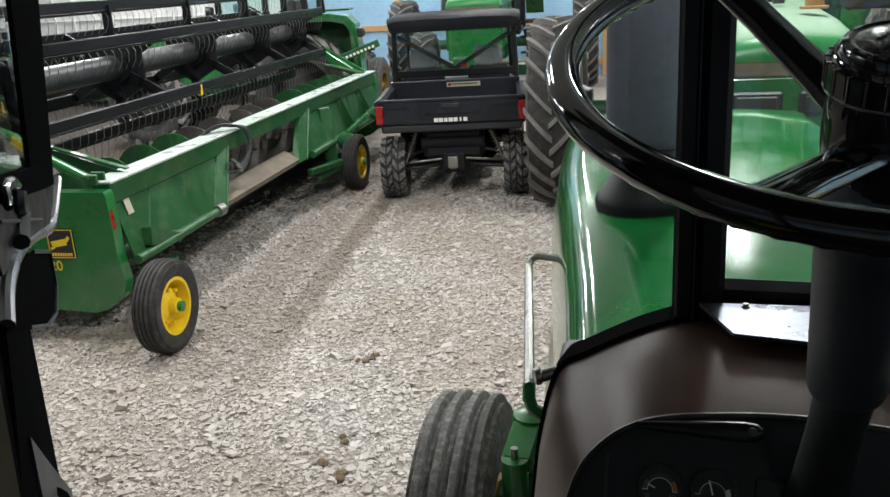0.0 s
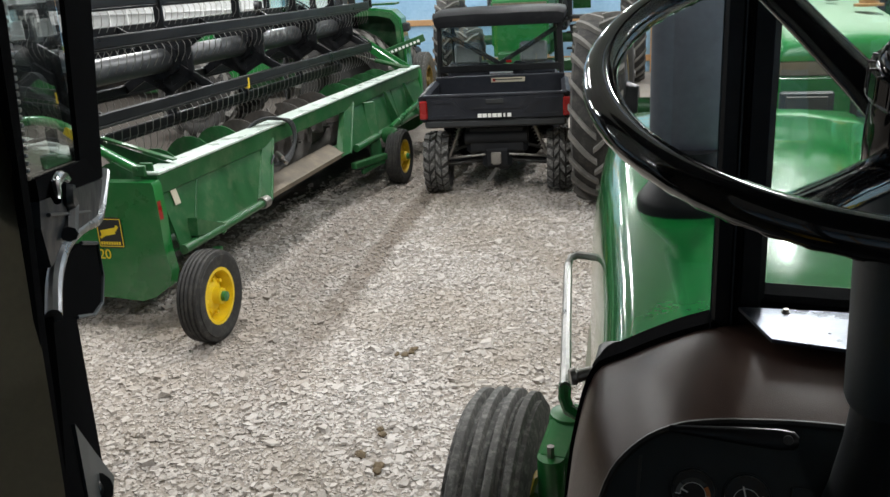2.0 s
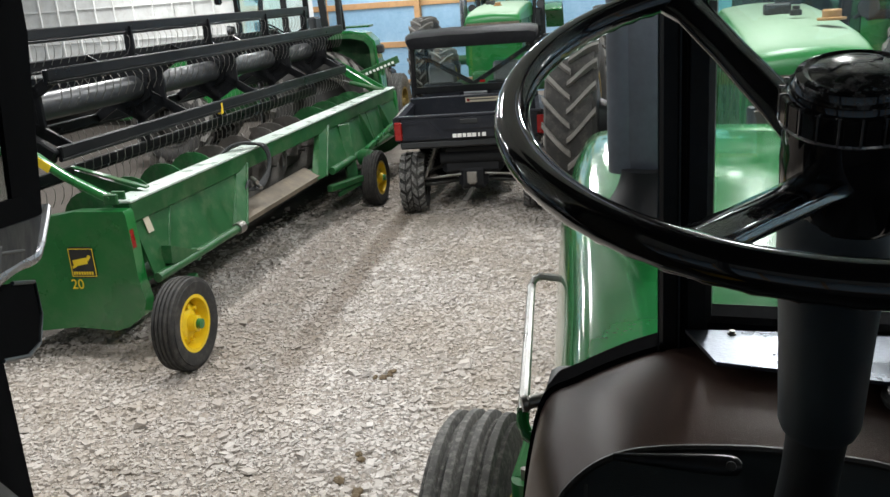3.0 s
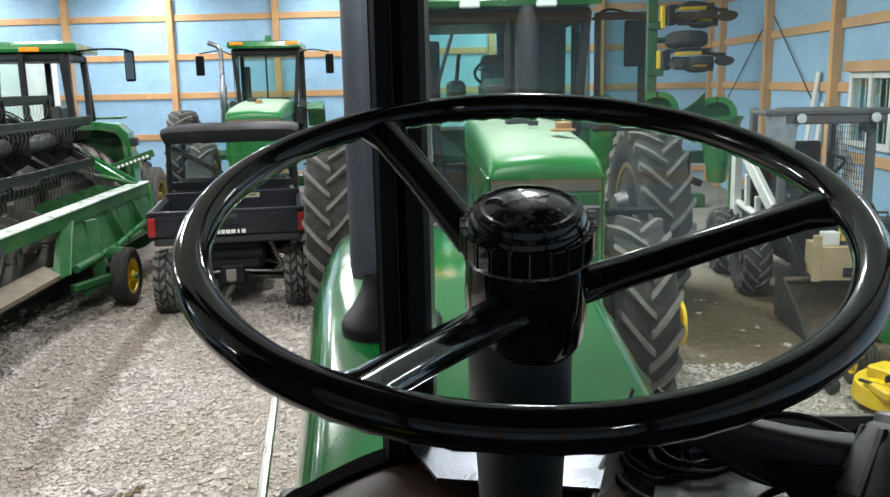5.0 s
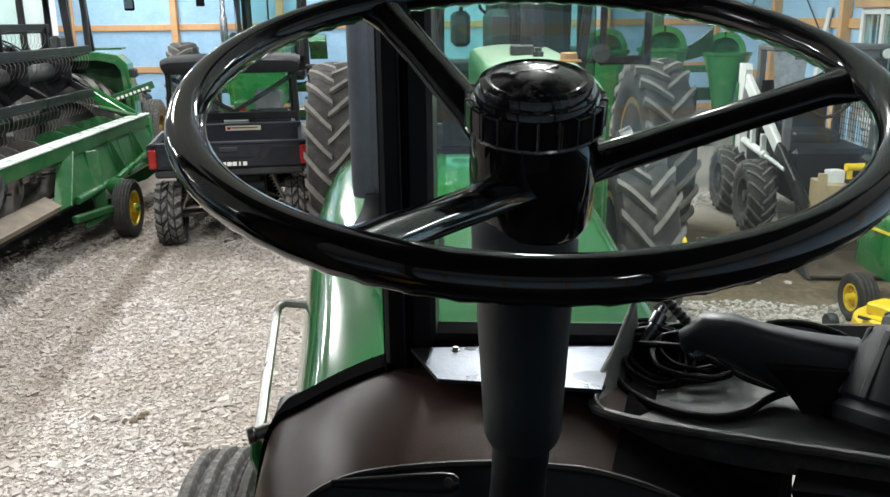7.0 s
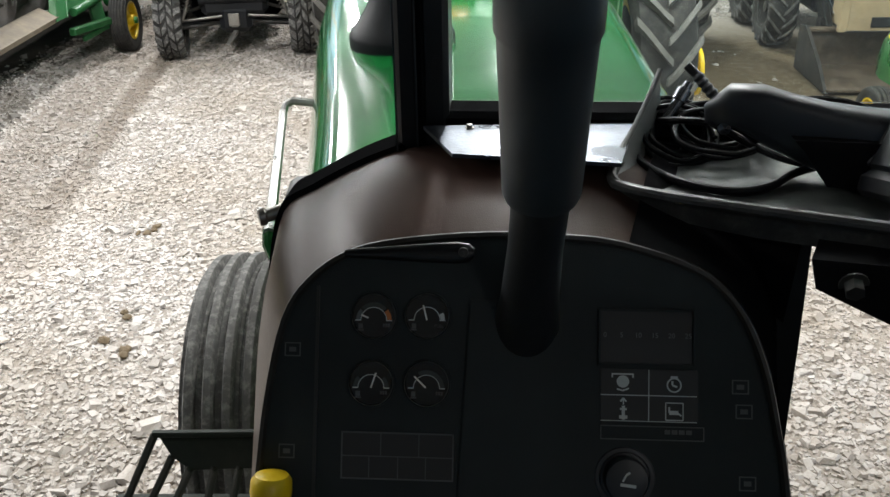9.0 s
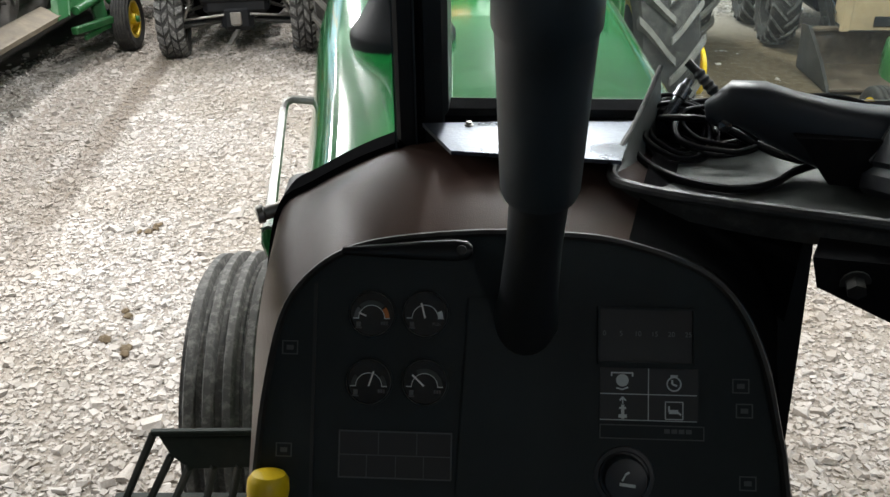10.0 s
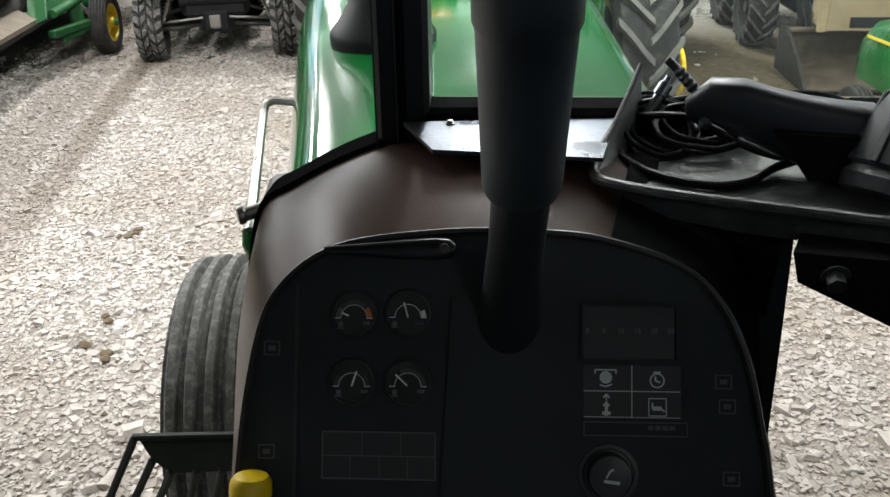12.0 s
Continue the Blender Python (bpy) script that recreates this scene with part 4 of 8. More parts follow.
    # fenders
    for s in (-1, 1):
        x0, x1 = s * cw * 0.98, s * (p.get("fender", rt - 0.28))
        R = RW[0] + 0.10
        prof = p.get("fender_profile") or [(0, R * math.cos(a), RW[0] + R * math.sin(a)) for a in np.radians(np.linspace(p.get('fender_from', 22), 150, 14))]
        if s > 0 and p.get("fender_profile"):
            prof = prof[:4]
        fg = Geo().sheet([(x0, q[1], q[2]) for q in prof], [(x1, q[1], q[2]) for q in prof], 0.03 * s)
        part("fender", fg, GREEN, t)
        if s < 0 and p.get("fender_profile"):
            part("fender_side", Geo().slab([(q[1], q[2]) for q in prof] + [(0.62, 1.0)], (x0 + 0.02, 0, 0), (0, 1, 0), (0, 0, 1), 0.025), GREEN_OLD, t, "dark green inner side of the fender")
        if p.get("front_fender"):
            Rf = FW[0] + 0.035
            prof = [(Rf * math.cos(a), FW[0] + Rf * math.sin(a)) for a in np.radians(np.linspace(30, 95, 12))]
            xa, xb = s * (ft - FW[1] * 0.46), s * (ft + FW[1] * 0.46)
            part("front_fender", Geo().sheet([(xa, wb - a, z) for a, z in prof], [(xb, wb - a, z) for a, z in prof], 0.025 * s), BLACK_PAINT, t, "thin black mudguard")
    # mirrors
    for s in (-1, 1):
        a = (s * cw, y1 - 0.05, cz - 0.24)
        b = (s * (cw + p["mirror"]), y1 + 0.12, cz - 0.22)
        arm = part("mirror", Geo().tube(smooth_path([a, (s * (cw + p["mirror"] * 0.35), y1 + 0.05, cz - 0.17), b], 4), 0.012, 6).box((b[0], b[1], b[2] - 0.22), (0.15, 0.07, 0.36), 0.03), SEAL, t)
        part("mirror_glass", Geo().box((b[0], b[1] - 0.038, b[2] - 0.22), (0.12, 0.006, 0.32), 0.002), MIRROR, arm)
        part("work_light", Geo().cyl((s * cw * 1.0, y1 + 0.02, 1.98), (s * cw * 1.0, y1 + 0.12, 1.98), 0.06, 0.075, n=14).cyl((s * cw * 0.9, y1, 1.9), (s * cw * 1.0, y1 + 0.04, 1.96), 0.015), BLACK_PLASTIC, t)
    # exhaust
    ex, ey, er = p["stack"]
    st = Geo().lathe([(er * 0.7, 0), (er, 0.05), (er, p["stack_h"] * 0.62), (er * 0.65, p["stack_h"] * 0.68), (er * 0.6, p["stack_h"])], (ex, ey, p["stack_z"]), n=20)
    part("exhaust_muffler", st, p.get("stack_mat", STACK_GREY), t, "upright grey exhaust stack")
    if p.get("bent"):
        top = p["stack_z"] + p["stack_h"] - 0.02
        part("exhaust_pipe", Geo().tube(smooth_path([(ex, ey, top), (ex, ey, top + 0.12), (ex + 0.06, ey, top + 0.22), (ex + 0.22, ey, top + 0.28)], 4), er * 0.62, 12), p.get("stack_mat", STACK_GREY), t)
        part("windshield_divider", Geo().beam((0, y1 + 0.01, 1.5), (0, y1 - 0.04, cz - 0.2), 0.035, 0.03, 0.006, up=(0, 1, 0)), BLACK_PAINT, t)
    if p.get("open_door"):
        x0, x1 = -cw * 1.0, -cw - 0.42
        dg = Geo().box(((x0 + x1) / 2, y1 + 0.02, cz - 0.22), (0.42, 0.05, 0.06), 0.012).box(((x0 + x1) / 2, y1 + 0.02, 1.92), (0.42, 0.05, 0.07), 0.012)
        dg.box((x0 - 0.03, y1 + 0.02, (cz + 1.66) / 2), (0.05, 0.05, cz - 2.1), 0.012).box((x1 + 0.03, y1 + 0.02, (cz + 1.66) / 2), (0.06, 0.05, cz - 2.1), 0.012)
        dr = part("cab_door", dg, BLACK_PAINT, t, "black framed cab door standing open")
        dp = part("glass", Geo().box(((x0 + x1) / 2, y1 + 0.02, (cz + 1.66) / 2), (0.34, 0.008, cz - 2.14)), GLASS_DARK, dr)
        dp.visible_shadow = False
    for k in range(3):
        part("step", Geo().box((-cw - 0.1, y1 - 0.3, 0.5 + 0.3 * k), (0.3, 0.25, 0.03), 0.005), BLACK_PAINT, t)
    part("step_bracket", Geo().beam((-cw - 0.24, y1 - 0.3, 0.45), (-cw - 0.1, y1 - 0.3, 1.25), 0.03, 0.2, 0.005), BLACK_PAINT, t)
    return t


REAR_BIG = (0.93, 0.48, 0.53, "lug", YELLOW, 22)
FRONT_BIG = (0.69, 0.40, 0.37, "lug", YELLOW, 17)
green_tractor(pose(0.94, 10.65, 0, rz=184), dict(base=2.72, hood_z=2.0, hood_w=0.325, nose=3.95, cab_y=1.55, cab_w=1.42, cab_z=3.02, cab_len=1.55, rear=REAR_BIG, front=FRONT_BIG, rear_track=3.14, front_track=1.54,
              fender=0.98, fender_from=62, front_fender=True, mirror=0.30, open_door=True, deck=1.72, pillar=True, glass=GLASS_MINT, rims=RIM_DULL, hub_disc=True, stack=(-0.150, 1.72, 0.092), stack_z=1.7, stack_h=1.69, stack_mat=STACK_DARK, cap=(-0.17, 3.45)), "green cab tractor with a dust-covered hood and chevron-lugged tyres", "green tractors")
green_tractor(pose(-3.47, 19.6, 0, rz=189), dict(base=2.9, hood_z=2.02, hood_w=0.46, nose=4.0, cab_y=1.35, cab_w=1.28, cab_z=3.14, cab_len=1.5, glass=GLASS_CAB, bent=True, rear=REAR_BIG, front=FRONT_BIG, rear_track=3.7, front_track=2.0,
              fender=1.0, fender_from=60, mirror=0.55, stack=(0.80, 1.5, 0.07), stack_z=1.4, stack_h=1.45, cap=(0.0, 3.0), beacon=True, stack_mat=GRAB_STEEL), "green cab tractor with a pale hood parked by the blue wall", "green tractors")
left_tractor = green_tractor(pose(-5.10, 14.76, 0, rz=105), dict(base=2.6, hood_z=1.75, hood_w=0.36, nose=3.5, cab_y=1.45, cab_w=1.55, cab_z=2.98, cab_len=1.4, rear_shift=0.16, rear=(0.80, 0.48, 0.47, "lug", DARK_METAL, 20), front=(0.62, 0.38, 0.33, "lug", DARK_METAL, 16), rear_track=2.2, front_track=1.7,
              paint=GREEN, fender=1.30, fender_profile=[(0, 0.72, 1.60), (0, 0.45, 1.78), (0, 0.10, 1.84), (0, -0.35, 1.84), (0, -0.58, 1.80), (0, -0.68, 1.70), (0, -0.72, 1.30), (0, -0.74, 0.90)], mirror=0.3, stack=(0.2, 2.2, 0.06), stack_z=1.5, stack_h=0.6), "green cab tractor parked behind the harvest header", "green tractors")
side_mirror = part("mirror", Geo().tube(smooth_path([(-0.80, 0.02, 2.83), (-0.95, -0.40, 2.86), (-1.10, -0.76, 2.84), (-1.10, -0.79, 2.80)], 4), 0.014, 6).box((-1.10, -0.79, 2.62), (0.08, 0.13, 0.42), 0.035), SEAL, left_tractor)
part("mirror_glass", Geo().box((-1.145, -0.79, 2.62), (0.008, 0.10, 0.36), 0.003), MIRROR, side_mirror)
part("fender_lamp", Geo().box((-1.15, -0.76, 1.58), (0.22, 0.10, 0.12), 0.02), BLACK_PLASTIC, left_tractor)
part("side_light", Geo().box((-0.83, 0.55, 2.87), (0.04, 0.26, 0.06), 0.01), AMBER_LENS, left_tractor)
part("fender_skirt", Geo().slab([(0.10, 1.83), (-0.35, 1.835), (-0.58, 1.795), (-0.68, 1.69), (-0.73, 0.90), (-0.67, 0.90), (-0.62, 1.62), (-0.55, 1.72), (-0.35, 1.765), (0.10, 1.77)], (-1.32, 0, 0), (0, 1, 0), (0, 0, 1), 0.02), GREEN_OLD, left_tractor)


# ---- the tractor from whose cab one looks ----
own = thing("tractor", Matrix(), "green row-crop tractor with an open cab door and black dashboard", "tractor", "green tractors")
HX, HY = 0.919, 2.531
AX = pose(HX, HY, 0, rz=4.0)


def ax(x, y, z):
    return tuple(AX @ Vector((x, y, z)))


# hood
rings = []
for y, w, z, c in ((0.40, 0.302, 1.800, 0.040), (0.75, 0.322, 1.812, 0.031), (1.1, 0.350, 1.818, 0.021), (1.6, 0.392, 1.824, 0.010), (2.05, 0.414, 1.828, 0.005), (2.35, 0.416, 1.822, 0.002), (2.52, 0.398, 1.795, 0.0), (2.60, 0.355, 1.74, 0.0), (2.63, 0.285, 1.66, 0.0)):
    half = [(w * 0.97, z - 0.62), (w * 1.0, z - 0.30), (w * 0.992, z - 0.20), (w * 0.97, z - 0.128), (w * 0.935, z - 0.073), (w * 0.89, z - 0.040), (w * 0.835, z - 0.020), (w * 0.775, z - 0.011), (w * 0.45, z - 0.002)]
    rings.append([ax(c - a, y, b) for a, b in half] + [ax(c, y, z)] + [ax(c + a, y, b) for a, b in half[::-1]])
part("hood", Geo().loft(rings, closed=True), GREEN_HOOD, own, "shiny green hood with a long rounded edge", angle=60)
cream = Geo()
for s in (-1, 1):
    near, far = 0.037 + s * 0.332, 0.003 + s * 0.426
    cream.add([ax(near, 0.45, 1.48), ax(far, 2.3, 1.46), ax(far, 2.3, 1.15), ax(near, 0.45, 1.15), ax(near - s * 0.04, 0.45, 1.48), ax(far - s * 0.04, 2.3, 1.46), ax(far - s * 0.04, 2.3, 1.15), ax(near - s * 0.04, 0.45, 1.15)],
              [(0, 1, 2, 3), (4, 7, 6, 5), (0, 4, 5, 1), (3, 2, 6, 7), (0, 3, 7, 4), (1, 5, 6, 2)])
part("side_panel", cream, CREAM, own, "dull cream side panel below the hood")
part("engine_block", Geo().box(ax(0, 1.4, 0.95), (0.5, 2.2, 0.6), 0.06, pose(0, 0, 0, 0, 0, 4)), GREEN_OLD, own)
# exhaust
sx, sy = 0.703, 3.74
part("exhaust_muffler", Geo().lathe([(0.046, -0.01), (0.046, 0.095), (0.062, 0.100), (0.066, 0.112), (0.074, 0.125), (0.078, 0.15), (0.078, 1.2), (0.06, 1.26), (0.05, 1.5)], (sx, sy, 1.80), n=28), STACK_GREY, own, "thick grey upright exhaust muffler")
part("exhaust_pipe", Geo().lathe([(0.036, 0), (0.038, 0.02), (0.038, 1.15)], (sx - 0.050, sy - 0.03, 1.92), n=16), STACK_GREY, own)
part("stack_boot", Geo().lathe([(0.102, -0.03), (0.104, -0.004), (0.102, 0.004), (0.095, 0.014), (0.085, 0.026), (0.075, 0.040), (0.067, 0.054), (0.060, 0.070), (0.056, 0.086), (0.055, 0.098), (0.047, 0.100)], (sx - 0.004, sy - 0.05, 1.832), n=40), HEAD_BLACK, own, "flared black boot round the stack", angle=50)
# front axle and wheels
part("front_axle", Geo().beam(ax(-0.60, 1.8, 0.62), ax(0.60, 1.8, 0.62), 0.14, 0.16, 0.02), GREEN_OLD, own)
for s in (-1, 1):
    wheel(own, "front_wheel", ax(s * 0.700 - 0.0, 1.798, 0.490), (0.490, 0.25, 0.21, "rib", YELLOW, 4), face=s, turn=4.3)
    kp = Geo().cyl(ax(s * 0.47, 1.79, 0.45), ax(s * 0.47, 1.79, 0.93), 0.046, n=18).lathe([(0.062, 0), (0.066, 0.02), (0.06, 0.045), (0.03, 0.055), (0, 0.055)], ax(s * 0.47, 1.79, 0.93), n=18)
    kp.beam(ax(s * 0.475, 1.79, 0.95), ax(s * 0.495, 1.60, 0.90), 0.10, 0.06, 0.015)
    kp.cyl(ax(s * 0.50, 1.60, 0.70), ax(s * 0.50, 1.60, 0.93), 0.04, n=14)
    part("king_pin", kp, GREEN, own)
    part("king_pin_bolt", Geo().cyl(ax(s * 0.47, 1.79, 0.98), ax(s * 0.47, 1.79, 1.005), 0.016, n=6), STEEL, own)
    part("tie_rod_bolt", Geo().cyl(ax(s * 0.50, 1.60, 0.93), ax(s * 0.50, 1.60, 0.965), 0.012, n=6), STEEL, own)
    part("tie_rod", Geo().cyl(ax(s * 0.50, 1.60, 0.76), ax(s * 0.05, 1.5, 0.76), 0.02), BLACK_PAINT, own)
# rear wheels and fenders stand beside and behind the cab
for s in (-1, 1):
    wheel(own, "rear_wheel", ax(s * 1.15, -0.75, 0.92), (0.92, 0.46, 0.5, "lug", YELLOW, 22), face=s, turn=4.0)
part("transmission", Geo().box(ax(0, -0.4, 0.85), (0.6, 1.6, 0.6), 0.05, pose(0, 0, 0, 0, 0, 4)).cyl(ax(-1.0, -0.75, 0.92), ax(1.0, -0.75, 0.92), 0.1), GREEN_OLD, own)

# handrail beside the hood
part("handrail", Geo().tube([(0.535, 3.665, 1.697), (0.475, 3.672, 1.700), (0.461, 3.668, 1.694), (0.457, 3.655, 1.682)], 0.0085, 8)
     .tube([(0.457, 3.655, 1.682), (0.5775, 3.062, 1.703)], 0.0085, 8)
     .tube([(0.5755, 3.072, 1.7026), (0.578, 3.055, 1.688), (0.586, 3.045, 1.676), (0.600, 3.04, 1.672), (0.66, 3.04, 1.671)], 0.0098, 10, slot=1)
     .lathe([(0.02, 0), (0.02, 0.006), (0, 0.006)], (0.535, 3.665, 1.697), (-1, 0, 0), 12, slot=1), [RAIL, GREEN], own, "worn steel handrail with green ends")

# ---- cab front: cowl, frame, glass ----
PN = Vector((0, -math.cos(radians(30)), math.sin(radians(30))))
PV = Vector((0, math.sin(radians(30)), math.cos(radians(30))))
PO = Vector((0.90, 2.655, 1.82))


def on_panel(u, v, d=0.0):
    return PO + Vector((u, 0, 0)) + PV * v + PN * d


# the dashboard's outline: straight sides and a domed top
OUT = [(-0.232, -0.33), (-0.2152, -0.1526), (-0.208, -0.07), (-0.1946, 0.0), (-0.1729, 0.0349), (-0.1409, 0.0578), (-0.0963, 0.0694), (-0.0175, 0.0764), (0.0508, 0.0750), (0.0991, 0.0689), (0.1614, 0.0480), (0.1946, 0.0174), (0.2157, -0.0299), (0.2270, -0.085), (0.2342, -0.1378), (0.248, -0.33)]
dash = part("dashboard", Geo().slab(OUT, on_panel(0, 0, -0.03), (1, 0, 0), PV, 0.03), PANEL_BLACK, own, "matt black instrument panel with a domed top")
edge = [on_panel(u, v, 0.002) for u, v in OUT]
part("edge_trim", Geo().tube(smooth_path(edge, 4), 0.0035, 6), DARK_METAL, dash)
# cowl: a vinyl-covered barrel from the panel's rim to the windscreen frame
FRONT = [(0.600, 1.42), (0.622, 1.66), (0.634, 1.75), (0.655, 1.825), (0.694, 1.852), (0.746, 1.880), (0.80, 1.900), (0.90, 1.912), (0.98, 1.912), (1.05, 1.905), (1.12, 1.885), (1.165, 1.845), (1.178, 1.77), (1.172, 1.70), (1.166, 1.64), (1.160, 1.42)]
ra, rb, rc = [], [], []
for (u, v), (fx, fz) in zip(OUT, FRONT):
    a = on_panel(u, v, -0.002)
    b = Vector((fx, 2.872, fz))
    mid = a.lerp(b, 0.5) + Vector((0, 0, 0.012 if abs(u) < 0.15 else 0.004)) + Vector((0.010 * (-1 if u < 0 else 1) if abs(u) > 0.12 else 0, 0, 0))
    ra.append(a)
    rb.append(mid)
    rc.append(b)
cowl = Geo()
cowl.loft([smooth_path(r, 4) for r in (ra, rb, rc)], closed=False, caps=False)
part("cowl", cowl, VINYL, own, "brown vinyl cowl behind the instrument panel", angle=70)
# black sheet added just off the cowl, for the shade on its right flank
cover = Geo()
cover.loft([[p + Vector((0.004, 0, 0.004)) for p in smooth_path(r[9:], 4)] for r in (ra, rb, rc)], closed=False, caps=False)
part("cowl_side_shade", cover, SEAL, own, "black sheet added for the shade on the cowl's flank", angle=70)
fr_pts = [Vector((x, 2.885, z)) for x, z in FRONT]
frame_geo = Geo()
low = [Vector((0.585, 2.885, 1.25))] + fr_pts[:6] + [Vector((0.79, 2.885, 1.898))]
sm = smooth_path(low, 4)
frame_geo.loft([[p + Vector((-0.004, -0.012, 0.005)), p + Vector((-0.004, 0.03, 0.005)), p + Vector((0.026, 0.03, -0.020)), p + Vector((0.026, -0.014, -0.020)), p + Vector((0.014, -0.020, -0.010))] for p in sm], closed=True)
part("lower_frame", frame_geo, SEAL, own, "black painted frame below the windscreen")
fr2 = Geo()
sm2 = smooth_path([Vector((1.175, 2.885, 1.86))] + [p + Vector((0.01, 0, 0)) for p in fr_pts[11:]] + [Vector((1.165, 2.885, 1.25))], 4)
fr2.loft([[p + Vector((0.018, -0.02, 0.010)), p + Vector((0.018, 0.03, 0.010)), p + Vector((-0.012, 0.03, -0.012)), p + Vector((-0.012, -0.02, -0.012))] for p in sm2], closed=True)
part("lower_frame", fr2, SEAL, own)
post = Geo()
post.box((0.823, 2.915, 2.50), (0.030, 0.075, 1.24), 0.006)
post = part("door_post", post, BLACK_PAINT, own, "black cab post with a rubber seal")
part("post_flange", Geo().box((0.795, 2.905, 2.50), (0.024, 0.055, 1.24), 0.005), BLACK_PAINT, post)
for sx2 in (0.7835, 0.8050):
    part("post_seam", Geo().box((sx2, 2.8705, 2.50), (0.0016, 0.003, 1.24)), GREY_SLEEVE, post)
part("post_seal", Geo().box((0.8095, 2.882, 2.50), (0.006, 0.02, 1.24), 0.002), SEAL, post)
part("windscreen_sill", Geo().beam((0.815, 2.905, 1.9205), (1.62, 2.905, 1.9175), 0.05, 0.030, 0.006).beam((0.83, 2.93, 1.890), (1.62, 2.93, 1.885), 0.04, 0.05, 0.005), SEAL, own)
ledge = part("ledge", Geo().loft([[(0.812, 2.866, z0), (0.846, 2.786, z0), (1.002, 2.765, z0), (1.03, 2.880, z0)] for z0 in (1.922, 1.926)]), ALU_LEDGE, own, "scuffed bare aluminium ledge below the windscreen")
part("ledge_bolt", Geo().lathe([(0.0046, 0), (0.0046, 0.001), (0.003, 0.0015), (0.003, 0.004), (0, 0.0044)], (0.860, 2.860, 1.926), n=12), STEEL, ledge)
part("ledge_rivet", Geo().lathe([(0.0018, 0), (0.0012, 0.0008), (0, 0.001)], (0.90, 2.812, 1.926), n=10), DARK_METAL, ledge)
glass = part("windscreen", Geo().box((1.235, 2.925, 2.52), (0.79, 0.006, 1.17)), GLASS_FRONT, own)
glass.visible_shadow = False
# rest of the cab: right post, roof, rear wall with its window, floor
part("corner_post", Geo().box((1.66, 2.92, 2.2), (0.06, 0.07, 1.95), 0.01), BLACK_PAINT, own)
part("rear_post", Geo().box((1.70, 1.15, 2.1), (0.07, 0.09, 2.0), 0.01), BLACK_PAINT, own)
part("rear_post", Geo().box((0.10, 1.15, 2.1), (0.07, 0.09, 2.0), 0.01), BLACK_PAINT, own)
part("cab_roof", Geo().box((0.91, 2.02, 3.12), (1.72, 2.10, 0.10), 0.03), BLACK_PLASTIC, own)
part("rear_panel", Geo().box((0.90, 1.12, 1.42), (1.62, 0.05, 0.64), 0.01), BLACK_PLASTIC, own)
part("cab_floor", Geo().box((0.92, 1.95, 1.14), (1.45, 1.7, 0.05), 0.01), BLACK_PLASTIC, own)
part("fender_panel", Geo().box((1.66, 1.95, 1.55), (0.06, 1.75, 0.85), 0.02), BLACK_PLASTIC, own)

# knob that the door latches on
part("striker", Geo().cyl((0.668, 2.888, 1.824), (0.632, 2.880, 1.815), 0.0080, n=16).lathe([(0.0085, 0), (0.0105, 0.002), (0.0105, 0.007), (0.0095, 0.009), (0, 0.009)], (0.632, 2.880, 1.815), (-1, -0.45, -0.1), 18), STEEL, own, "bare steel door striker pin")
part("striker_block", Geo().loft([[(0.650, 2.870, 1.792), (0.690, 2.872, 1.80), (0.700, 2.930, 1.80), (0.650, 2.930, 1.792)], [(0.650, 2.872, 1.822), (0.690, 2.872, 1.836), (0.700, 2.930, 1.846), (0.650, 2.930, 1.836)], [(0.658, 2.880, 1.834), (0.690, 2.880, 1.846), (0.700, 2.925, 1.850), (0.660, 2.925, 1.844)]]), BLACK_PAINT, own)

# steering column
c_top, c_mid, c_low = Vector((0.9195, 2.553, 2.152)), Vector((0.921, 2.592, 1.968)), Vector((0.916, 2.668, 1.80))
dcol = (c_mid - c_top).normalized()
part("column_sleeve", Geo().lathe([(0.0325, 0.0), (0.0350, 0.004), (0.0350, 0.060), (0.0330, 0.064), (0.031, 0.11), (0.0285, (c_mid - c_top).length - 0.006), (0.0265, (c_mid - c_top).length), (0.0, (c_mid - c_top).length)], c_top, dcol, 32), GREY_SLEEVE, own, "dark grey steering column sleeve")
part("column_shaft", Geo().lathe([(0.0215, -0.02), (0.0215, 0.06), (0.024, 0.12), (0.030, 0.18), (0.030, 0.20)], c_mid, (c_low - c_mid).normalized(), 28), BLACK_PLASTIC, own)
part("column_shroud", Geo().slab([(-0.032, 0.02), (0.040, 0.02), (0.052, -0.14), (0.055, -0.33), (-0.045, -0.33), (-0.040, -0.14)], on_panel(0, 0, 0.0), (1, 0, 0), PV, 0.005), PANEL_BLACK, dash)

# steering wheel
WC, WN = Vector((0.9205, 2.531, 2.226)), Vector((0.0064, -0.3066, 0.9518)).normalized()
WU = (Vector((1, 0, 0)) - WN * WN.x).normalized()
WV = WN.cross(WU)
RIM = 0.1988
sw = new("steering_wheel")
sw.parent = own
sw["label"] = "glossy black three-spoke steering wheel"
rim_geo = Geo()
vs, fs, N, M = [], [], 320, 14
for i in range(N):
    a = 2 * math.pi * i / N
    d = WU * math.cos(a) + WV * math.sin(a)
    for j in range(M):
        b = 2 * math.pi * j / M
        grip = 0.0016 * max(0.0, math.sin(a * 64)) * max(0.0, -math.sin(b))
        vs.append(WC + d * (RIM + 0.0113 * math.cos(b)) + WN * ((0.0104 + grip) * math.sin(b)))
for i in range(N):
    for j in range(M):
        fs.append((i * M + j, ((i + 1) % N) * M + j, ((i + 1) % N) * M + (j + 1) % M, i * M + (j + 1) % M))
rim_geo.add(vs, fs)
part("rim", rim_geo, BLACK_GLOSS, sw, angle=70)
